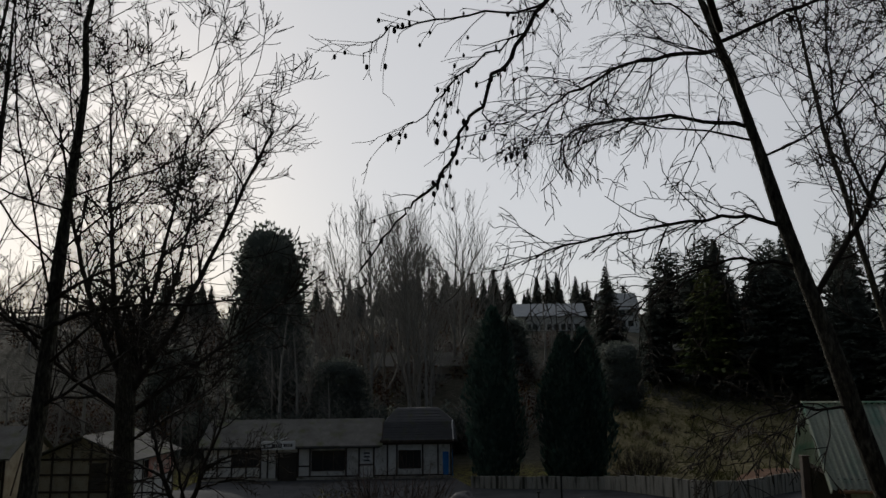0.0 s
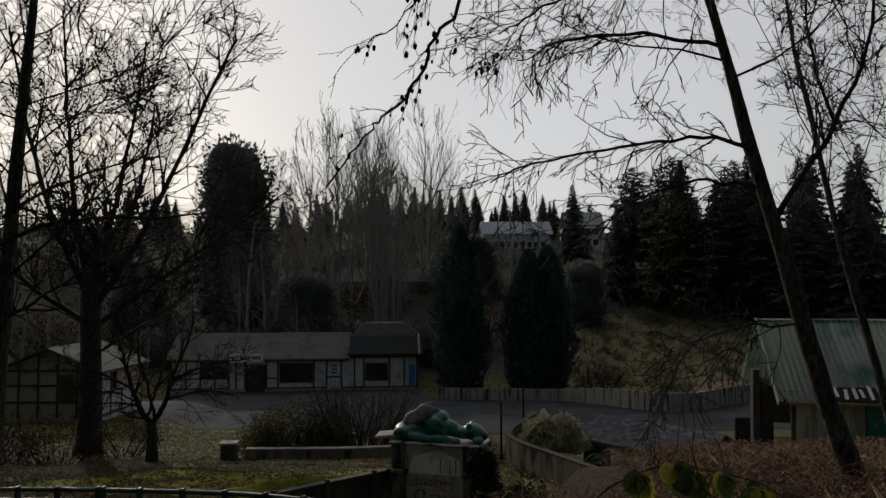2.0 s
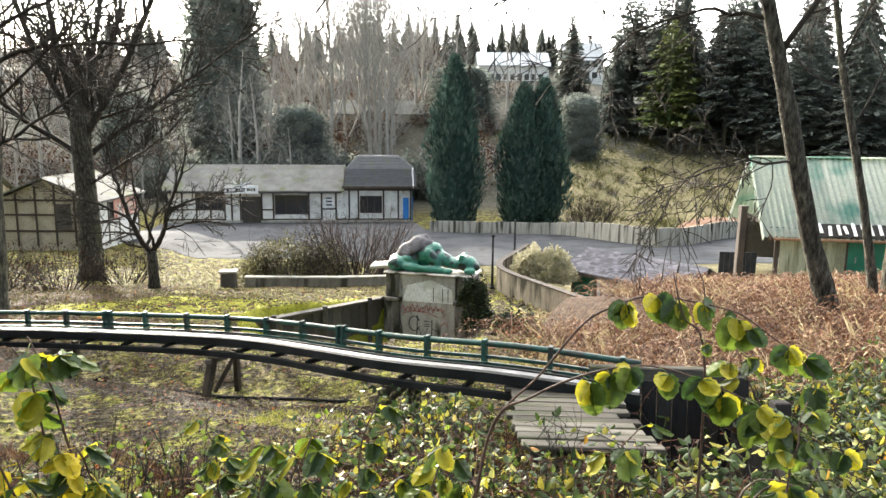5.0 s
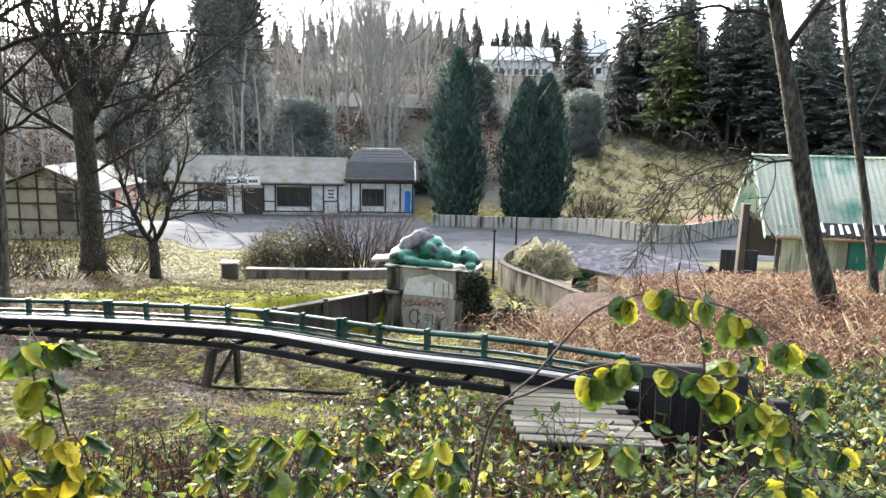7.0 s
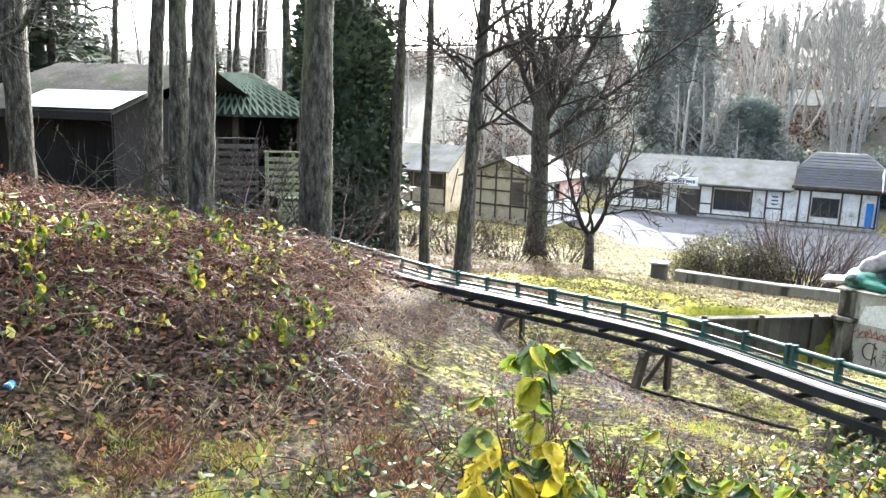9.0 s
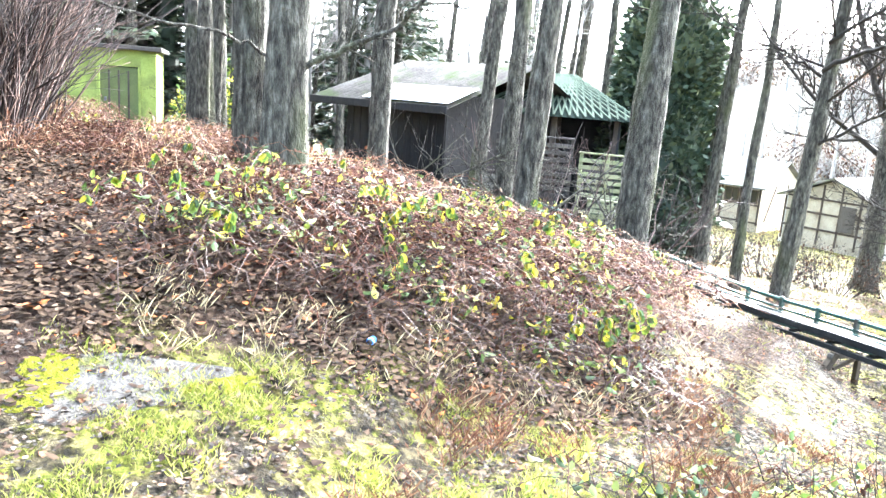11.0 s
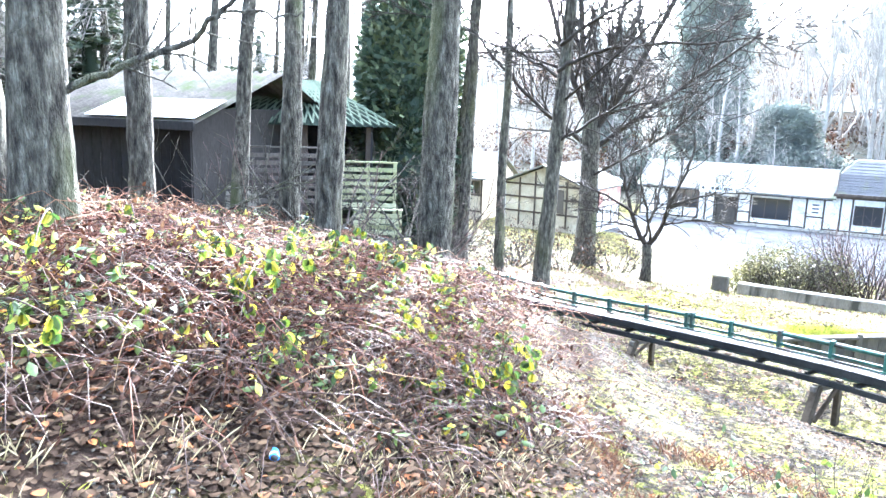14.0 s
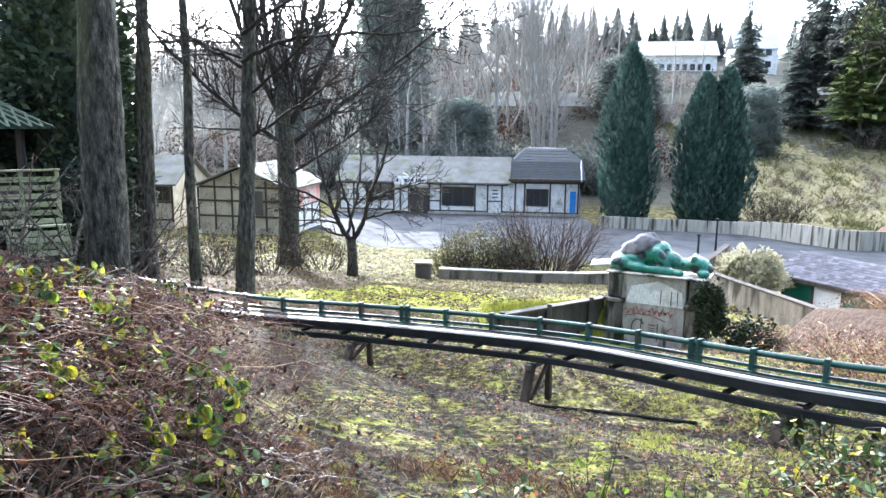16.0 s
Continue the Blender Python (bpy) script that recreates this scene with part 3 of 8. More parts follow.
    mud = ramp(small, (0.4, (0.016, 0.013, 0.01)), (0.52, (0.055, 0.046, 0.034)), (0.64, (0.13, 0.115, 0.085)))
    moss = ramp(small, (0.3, (0.12, 0.13, 0.02)), (0.5, (0.3, 0.3, 0.035)), (0.8, (0.42, 0.4, 0.08)))
    straw = blend(ramp(mid, (0.42, (0, 0, 0)), (0.6, (1, 1, 1))), ramp(small, (0.3, (0.09, 0.08, 0.035)), (0.5, (0.17, 0.15, 0.07)), (0.8, (0.27, 0.23, 0.14))), ramp(small, (0.3, (0.17, 0.13, 0.07)), (0.5, (0.28, 0.24, 0.14)), (0.8, (0.38, 0.33, 0.22))))
    # hill ground tone, lightened in its colour to suggest haze
    far = ramp(mid, (0.3, (0.045, 0.046, 0.034)), (0.7, (0.11, 0.102, 0.08)))
    c = blend(zone("far", mid), turf, far)
    c = blend(zone("straw", mid), c, straw)
    c = blend(zone("moss", mid), c, moss)
    c = blend(zone("litter", mid), c, litter)
    c = blend(zone("mud", mid), c, mud)
    nt.links.new(c, b.inputs["Base Color"])
    b.inputs["Roughness"].default_value = 0.9
    b.inputs["Specular IOR Level"].default_value = 0.08
    add = nt.nodes.new("ShaderNodeMath")
    add.operation = "ADD"
    nt.links.new(small, add.inputs[0])
    nt.links.new(tiny, add.inputs[1])
    bp = nt.nodes.new("ShaderNodeBump")
    bp.inputs["Strength"].default_value, bp.inputs["Distance"].default_value = 1.0, 0.09
    nt.links.new(add.outputs[0], bp.inputs["Height"])
    nt.links.new(bp.outputs[0], b.inputs["Normal"])
    return m


ground.data.materials.append(ground_material())

# asphalt yard and road, 2 cm over the ground
rx = np.arange(-18.5, 62, 0.8)
lo = np.interp(rx, [-18.5, -6, 2, 10, 24, 40, 62], [47.5, 46.5, 43, 40.6, 42, 46, 50])
hi = np.interp(rx, [-18.5, 3.2, 4.1, 14.5, 17.8, 20, 24, 32, 62], [64.9, 64.9, 58.9, 57.0, 53.0, 50.6, 53.4, 57, 66])
rv, rf = [], []
nv = 18
for i, x in enumerate(rx):
    for j in range(nv):
        y = lo[i] + (hi[i] - lo[i]) * j / (nv - 1) + (0.25 * math.sin(x * 2.3) if j == 0 else 0)
        rv.append((x, y, on(x, y) + 0.02))
for i in range(len(rx) - 1):
    for j in range(nv - 1):
        a = i * nv + j
        rf.append((a, a + nv, a + nv + 1, a + 1))
road = mesh_object("road", rv, rf, ASPHALT, smooth=True)
tagged(road, "grey asphalt yard and road with pale worn patches", "road", kind="structure")


# ---- retaining wall beyond the road ----
def poly_points(pts, step):
    pts = np.asarray(pts, float)
    d = np.r_[0, np.cumsum(np.linalg.norm(np.diff(pts, axis=0), axis=1))]
    n = max(2, int(round(d[-1] / step)) + 1)
    s = np.linspace(0, d[-1], n)
    return np.stack([np.interp(s, d, pts[:, k]) for k in range(pts.shape[1])], 1)


def panel_wall(name, pts, step, thick, top, bottom, mat, label, cap=None, gap=0.025, uneven=0.02):
    wall = thing(name, Matrix.Identity(4), label, "wall", kind="structure")
    p = poly_points(pts, step)
    rng = random.Random(5)
    for a, b in zip(p[:-1], p[1:]):
        ang = math.atan2(b[1] - a[1], b[0] - a[0])
        L = math.hypot(b[0] - a[0], b[1] - a[1]) - gap
        bm = box(0, L, -thick / 2, thick / 2, 0, top(a) - bottom(a) + rng.uniform(-uneven, uneven), min(0.015, gap * 0.5))
        ob = part("panel", bm, mat, wall)
        ob.matrix_basis = Matrix.Translation((a[0], a[1], bottom(a))) @ Matrix.Rotation(ang + rng.uniform(-0.01, 0.01), 4, "Z")
    if cap:
        t = Tubes()
        q = [(a[0], a[1], top(a) + 0.02) for a in p]
        t.tube(q, [thick * 0.62] * len(q), 4)
        t.make("coping", cap, wall)
    return wall


# real stains on tan render, base darkened further for the wall's shade
STAINED = material("stained_shaded_render", [(0.25, (0.13, 0.105, 0.078)), (0.5, (0.24, 0.205, 0.155)), (0.75, (0.34, 0.3, 0.24))], 1.2, 0.95, 0.4, 22, stretch=(2, 2, 0.4), stain=((0.06, 0.055, 0.04), 1.1, 0.5, 0.62), spec=0.1)
panel_wall("wall_road", [(4.1, 59.1), (9, 58.3), (14.5, 57.2), (17.0, 54.4), (18.6, 52.0), (20.6, 50.9), (22.6, 51.6), (26, 54.2), (32, 57.5), (44, 62)], 1.25, 0.16,
           lambda a: 1.5 + 0.45 * float(smooth(12, 18, a[0])), lambda a: on(a[0], a[1] - 0.3) - 0.15, CONCRETE_P, "low retaining wall of upright concrete panels beside the road", None, 0.012)
def smooth_wall(name, pts, thick, top, bottom, mat, label, cap_mat, cap=0.05):
    """One continuous rendered wall that follows a bent line, with a coping along its top."""
    wall = thing(name, Matrix.Identity(4), label, "wall", kind="structure")
    c = poly_points(catmull([(x, y, 0.0) for x, y in pts], 8), 0.3)
    t = np.gradient(c, axis=0)
    n = unit(np.stack([t[:, 1], -t[:, 0], 0 * t[:, 0]], 1)) * thick / 2
    zt, zb = np.array([top(p) for p in c]), np.array([bottom(p) for p in c])
    up = np.array([0, 0, 1.0])
    for nm, w, lo_, hi_, mt in (("wall_face", 1.0, zb, zt, mat), ("coping", 1.3, zt + 0.002, zt + cap, cap_mat)):
        ring = np.stack([c - n * w + up * lo_[:, None], c + n * w + up * lo_[:, None], c + n * w + up * hi_[:, None], c - n * w + up * hi_[:, None]], 1)
        k = len(c)
        f = [(i * 4 + j, i * 4 + (j + 1) % 4, i * 4 + 4 + (j + 1) % 4, i * 4 + 4 + j) for i in range(k - 1) for j in range(4)]
        mesh_object(nm, ring.reshape(-1, 3).tolist(), f + [(3, 2, 1, 0), tuple(k * 4 - 4 + j for j in range(4))], mt, wall)
    return wall


def catmull(pts, per=24):
    p = np.asarray(pts, float)
    p = np.vstack([2 * p[0] - p[1], p, 2 * p[-1] - p[-2]])
    out = []
    for i in range(1, len(p) - 2):
        for t in np.linspace(0, 1, per, endpoint=False):
            a, b_, c, d = p[i - 1:i + 3]
            out.append(0.5 * (2 * b_ + (c - a) * t + (2 * a - 5 * b_ + 4 * c - d) * t * t + (3 * b_ - a - 3 * c + d) * t ** 3))
    out.append(p[-2])
    return np.array(out)


# curved pale wall with a dark coping beside the arch
smooth_wall("wall_curved", [(6.9, 33.4), (5.9, 31.2), (5.05, 29.4), (4.74, 28.1), (4.95, 26.7), (5.6, 25.0), (6.3, 23.2), (6.9, 21.6), (7.6, 20.0)], 0.2,
           lambda a: 3.7, lambda a: min(on(a[0] - 0.4, a[1]), on(a[0] - 0.4, a[1] - 0.4)) - 0.5, STAINED, "curved stained tan rendered wall with a dark coping", TIMBER)
# planter wall in front of the evergreen bush
smooth_wall("wall_planter", [(-5.1, 28.4), (-3.2, 28.25), (-1, 28.2), (1.1, 28.5), (2.4, 29.4)], 0.26, lambda a: 3.3, lambda a: 2.6, STAINED, "low pale rendered planter wall", CONCRETE)
b = thing("stone_block", pose(-5.75, 28.5, on(-5.75, 28.5) - 0.05), "dark weathered stone block at the end of the planter wall", "block")
bm = box(-0.28, 0.28, -0.25, 0.25, 0, 0.62, 0.05)
part("block", bm, DARKWOOD, b)
part("cap", box(-0.34, 0.34, -0.3, 0.3, 0.62, 0.7, 0.02), CONCRETE, b)


# ---- long half-timbered building in the yard ----
def add_window(parent, x0, x1, z0, z1, y, bars=2, name="window"):
    w = part(name, box(x0, x1, y - 0.02, y + 0.03, z0, z1, 0.004), GLASS, parent, "dark glazed window")
    fr = bmesh.new()
    for a in (x0 - 0.06, x1):
        add_box(fr, a, a + 0.06, y - 0.07, y + 0.02, z0 - 0.06, z1 + 0.06)
    for a in (z0 - 0.06, z1):
        add_box(fr, x0, x1, y - 0.068, y + 0.018, a, a + 0.06)
    part("frame", fr, TIMBER, w)
    for i in range(bars):
        xx = x0 + (x1 - x0) * (i + 1) / (bars + 1)
        part("glazing_bar", box(xx - 0.025, xx + 0.025, y - 0.055, y + 0.01, z0, z1, 0.004), TIMBER, w)
    return w


def gable_roof(parent, x0, x1, y0, y1, z_eave, z_ridge, yr, mat, over=0.4, thick=0.12, name="roof"):
    """Two sloping slabs that meet at a ridge along x."""
    bm = bmesh.new()
    for (ya, za), (yb, zb) in (((y0 - over, z_eave - over * (z_ridge - z_eave) / (yr - y0)), (yr, z_ridge)), ((y1 + over, z_eave - over * (z_ridge - z_eave) / (y1 - yr)), (yr, z_ridge))):
        vs = [bm.verts.new(c) for c in ((x0, ya, za), (x1, ya, za), (x1, yb, zb), (x0, yb, zb))]
        vt = [bm.verts.new((v.co.x, v.co.y, v.co.z + thick)) for v in vs]
        bm.faces.new(vs[::-1]), bm.faces.new(vt)
        for i in range(4):
            bm.faces.new((vs[i], vs[(i + 1) % 4], vt[(i + 1) % 4], vt[i]))
    bmesh.ops.recalc_face_normals(bm, faces=bm.faces[:])
    return part(name, bm, mat, parent)


def long_building():
    h = thing("timber_frame_building", pose(-18.2, 65, 0.6), "long low half-timbered building with white panels and grey roof", "building")
    # walls with an opening for the door, 11.9 m to 10.2 m west
    part("wall", box(0.0, 6.3, 0, 0.2, 0, 3.0, 0), PLASTER, h)
    part("wall", box(8.0, 21.1, 0, 0.2, 0, 3.0, 0), PLASTER, h)
    part("wall", box(6.3, 8.0, 0, 0.2, 2.3, 3.0, 0), PLASTER, h)
    part("wall", box(0.0, 21.1, 6.8, 7.0, 0, 3.0, 0), PLASTER, h)
    part("wall", box(0.0, 0.2, 0.2, 6.8, 0, 3.0, 0), PLASTER, h)
    part("wall", box(20.9, 21.1, 0.2, 6.8, 0, 3.0, 0), PLASTER, h)
    part("floor", box(0.2, 20.9, 0.2, 6.8, -0.1, 0.02, 0), CONCRETE, h)
    # added dark sheet that stands for the shade indoors
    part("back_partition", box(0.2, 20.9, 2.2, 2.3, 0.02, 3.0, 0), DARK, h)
    part("plinth", box(-0.05, 6.3, -0.08, 0, -0.25, 0.22, 0.01), CONCRETE, h)
    part("plinth", box(8.0, 21.15, -0.08, 0, -0.25, 0.22, 0.01), CONCRETE, h)
    d = part("door", box(6.38, 7.92, 0.1, 0.16, 0.02, 2.28, 0.01), DARKWOOD, h, "dark boarded double door")
    part("door_handle", box(7.2, 7.24, 0.04, 0.1, 1.0, 1.15, 0.005), STEEL, d)
    for x in (0.05, 1.3, 2.5, 3.7, 4.9, 5.5, 6.24, 8.06, 9.05, 12.1, 13.2, 14.45, 15.6, 16.4, 18.6, 19.9, 21.0):
        part("post", box(x - 0.07, x + 0.07, -0.06, -0.001, 0.2, 3.0, 0.01), TIMBER, h)
    for x0, x1, z in ((0.12, 4.83, 1.15), (0.12, 4.83, 0.3), (8.13, 8.98, 1.15), (13.27, 14.38, 1.2), (14.5, 21.0, 0.3), (8.13, 13.1, 0.3)):
        part("rail", box(x0, x1, -0.05, -0.002, z - 0.06, z + 0.06, 0.01), TIMBER, h)
    part("wall_plate", box(0, 21.1, -0.1, -0.002, 2.82, 3.02, 0.01), TIMBER, h)
    add_window(h, 2.6, 3.6, 1.25, 2.55, -0.02, 1)
    add_window(h, 3.8, 4.8, 1.25, 2.55, -0.02, 1)
    add_window(h, 9.25, 11.95, 0.8, 2.35, -0.02, 2)
    add_window(h, 16.6, 18.4, 0.9, 2.3, -0.02, 2)
    gable_roof(h, -0.3, 15.2, 0, 7.0, 3.0, 4.75, 3.4, ROOFING, 0.55, name="roof")
    # raised end block with a hipped slate roof
    bm = bmesh.new()
    e0, e1, f0, f1, zt, ze = 15.05, 21.5, -0.55, 7.4, 5.75, 3.25
    lower = [bm.verts.new(c) for c in ((e0, f0, ze), (e1, f0, ze), (e1, f1, ze), (e0, f1, ze))]
    mid = [bm.verts.new(c) for c in ((e0 + 0.25, 0.9, 4.7), (e1 - 0.15, 0.9, 4.7), (e1 - 0.15, 6.0, 4.7), (e0 + 0.25, 6.0, 4.7))]
    upper = [bm.verts.new(c) for c in ((e0 + 1.3, 2.6, zt), (e1 - 1.5, 2.6, zt), (e1 - 1.5, 4.3, zt), (e0 + 1.3, 4.3, zt))]
    for ra, rb in ((lower, mid), (mid, upper)):
        for i in range(4):
            bm.faces.new((ra[i], ra[(i + 1) % 4], rb[(i + 1) % 4], rb[i]))
    bm.faces.new(upper), bm.faces.new(lower[::-1])
    tower = part("end_roof", bm, SLATE, h, "steep grey slate roof on the raised end")
    for k in range(1, 12):
        f = k / 12
        y, z = (f0 + (0.9 - f0) * f * 1.6, ze + (4.7 - ze) * f * 1.6) if f < 0.625 else (0.9 + 1.7 * (f - 0.625) / 0.375, 4.7 + (zt - 4.7) * (f - 0.625) / 0.375)
        inset = 0.25 * min(1, f * 1.6) + (1.1 * (f - 0.625) / 0.375 if f > 0.625 else 0)
        part("slate_course", beam((e0 + inset + 0.05, y - 0.02, z + 0.01), (e1 - inset - 0.05, y - 0.02, z + 0.01), 0.05, 0.016, 0), SLATE, tower)
    part("fascia", box(15.0, 21.5, -0.62, -0.55, 3.02, 3.25, 0.01), TIMBER, h)
    for x in (15.2, 21.2):
        part("barge_board", beam((x, -0.6, 3.1), (x, 0.85, 4.75), 0.08, 0.14), TIMBER if x < 20 else WHITE, h)
    part("gable_panel", box(21.1, 21.2, 0.3, 6.6, 3.0, 4.5, 0), WHITE, h)
    bl = part("side_door", box(21.1, 21.2, 0.4, 1.6, 0.1, 2.2, 0.01), BLUE, h, "bright blue side door")
    part("blue_shutter", box(20.3, 20.8, -0.1, -0.06, 0.3, 2.2, 0.01), BLUE, h)
    # signboard over the door, lettering too worn to read
    s = part("signboard", box(5.05, 7.9, -0.75, -0.68, 2.6, 3.3, 0.01), WHITE, h, "white signboard with dark unreadable lettering")
    for x, w in ((5.25, 0.18), (5.95, 0.28), (6.3, 0.12), (6.48, 0.12), (6.66, 0.12), (6.95, 0.14), (7.13, 0.12), (7.31, 0.12), (7.5, 0.16)):
        part("lettering_bar", box(x, x + w, -0.757, -0.75, 2.82, 3.08, 0), INK, s)
    for i in range(5):
        a = radians(30 + 30 * i)
        part("ornament", beam((6.48, -0.7, 3.3), (6.48 + 0.75 * math.cos(a), -0.7, 3.3 + 0.6 * math.sin(a)), 0.05, 0.1), WHITE if i % 2 == 0 else WOOD, s)
    n = part("notice_board", box(13.4, 14.3, -0.035, -0.005, 1.35, 2.5, 0.005), WHITE, h)
    for z in (1.5, 1.8, 2.1):
        part("lettering_bar", box(13.6, 14.1, -0.04, -0.036, z, z + 0.12, 0), INK, n)
    part("gutter", box(-0.3, 15.0, -0.68, -0.58, 2.62, 2.72, 0.02), DARK_STEEL, h)
    return h


long_building()


# ---- small half-timbered houses at the edge of the yard ----
def small_house(m, L, depth, eave, ridge, wall_mat, roof_mat, label, seed, board=False):
    h = thing("timber_frame_house", m, label, "house")
    part("wall", box(0, L, 0, 0.2, -1.2, eave, 0), wall_mat, h)
    part("wall", box(0, L, depth - 0.2, depth, -1.2, eave, 0), wall_mat, h)
    for x in (0, L - 0.2):
        bm = bmesh.new()
        pts = ((x, 0.2, -1.2), (x, depth - 0.2, -1.2), (x, depth - 0.2, eave), (x, depth / 2, ridge - 0.1), (x, 0.2, eave))
        a = [bm.verts.new(p) for p in pts]
        c = [bm.verts.new((p[0] + 0.2, p[1], p[2])) for p in pts]
        bm.faces.new(a), bm.faces.new(c[::-1])
        for i in range(5):
            bm.faces.new((a[i], a[(i + 1) % 5], c[(i + 1) % 5], c[i]))
        bmesh.ops.recalc_face_normals(bm, faces=bm.faces[:])
        part("gable_wall", bm, OCHRE, h)
    for i in range(6):
        y = 0.1 + (depth - 0.2) * i / 5
        part("gable_post", box(-0.05, -0.002, y - 0.06, y + 0.06, 0, eave + (ridge - eave) * (1 - abs(2 * y / depth - 1)) - 0.15, 0.01), TIMBER, h)
    for z in (0.9, 1.85, eave - 0.05):
        part("gable_rail", box(-0.045, -0.003, 0.17, depth - 0.17, z - 0.06, z + 0.06, 0.01), TIMBER, h)
    part("gable_shutter", box(-0.09, -0.052, 1.4, 2.3, 1.0, 2.5, 0.01), DARKWOOD, h, "closed dark shutter")
    gable_roof(h, -0.35, L + 0.35, 0, depth, eave, ridge, depth / 2, roof_mat, 0.4, 0.1)
    rng = random.Random(seed)
    n = max(3, int(L / 1.25))
    for i in range(n + 1):
        x = 0.08 + (L - 0.16) * i / n
        part("post", box(x - 0.07, x + 0.07, -0.05, -0.001, -0.1, eave, 0.01), TIMBER, h)
    for z in (0.05, eave * 0.48, eave - 0.12):
        part("rail", box(0.16, L - 0.16, -0.045, -0.002, z - 0.06, z + 0.06, 0.01), TIMBER, h)
    for i in range(n):
        xa, xb = 0.15 + (L - 0.16) * i / n, (L - 0.16) * (i + 1) / n
        if rng.random() < 0.35:
            part("brace", beam((xa, -0.03, 0.15), (xb, -0.03, eave * 0.44), 0.04, 0.1), TIMBER, h)
        elif rng.random() < 0.5 and not (board and i > n - 3):
            add_window(h, xa + 0.2, xb - 0.1, eave * 0.54, eave * 0.86, -0.015, 1)
    if board:
        part("painted_board", box(L * 0.36, L - 0.25, -0.1, -0.055, eave * 0.5, eave * 0.95, 0.01), POSTER, h, "faded red painted board")
    for y0, s in ((depth * 0.15, 1), (depth * 0.85, -1)):
        part("gable_timber", beam((L + 0.02, y0, 0.1), (L + 0.02, y0 + s * depth * 0.2, eave), 0.05, 0.12), TIMBER, h)
    return h


small_house(pose(-16.4, 44.3, 1.95, rz=86), 6.2, 5.8, 2.75, 3.95, PLASTER, ROOFING, "half-timbered house with ochre gable and faded red board", 3, True)
small_house(pose(-36.5, 45.5, 2.2, rz=4), 12.0, 6.0, 2.5, 4.0, OCHRE, ROOFING, "long ochre half-timbered house with pale roof", 12)


# ---- arch pedestal with the statue ----
PED = pose(0.2, 19.45, 3.2, rz=-21)


RENDERED = material("flaking_render", [(0.25, (0.17, 0.145, 0.12)), (0.45, (0.36, 0.33, 0.29)), (0.7, (0.52, 0.49, 0.44))], 1.6, 0.95, 0.5, 26, stretch=(1.6, 1.6, 0.45), stain=((0.045, 0.05, 0.032), 1.3, 0.52, 0.62), spec=0.1)


# darker mix for the pillars: weather stains plus their backlit shade as colour
STAINED = material("stained_shaded_render", [(0.25, (0.06, 0.052, 0.044)), (0.5, (0.17, 0.15, 0.13)), (0.75, (0.34, 0.31, 0.28))], 2.2, 0.95, 0.6, 26, stretch=(2.0, 2.0, 0.4), stain=((0.03, 0.03, 0.02), 2.0, 0.47, 0.58), spec=0.08)


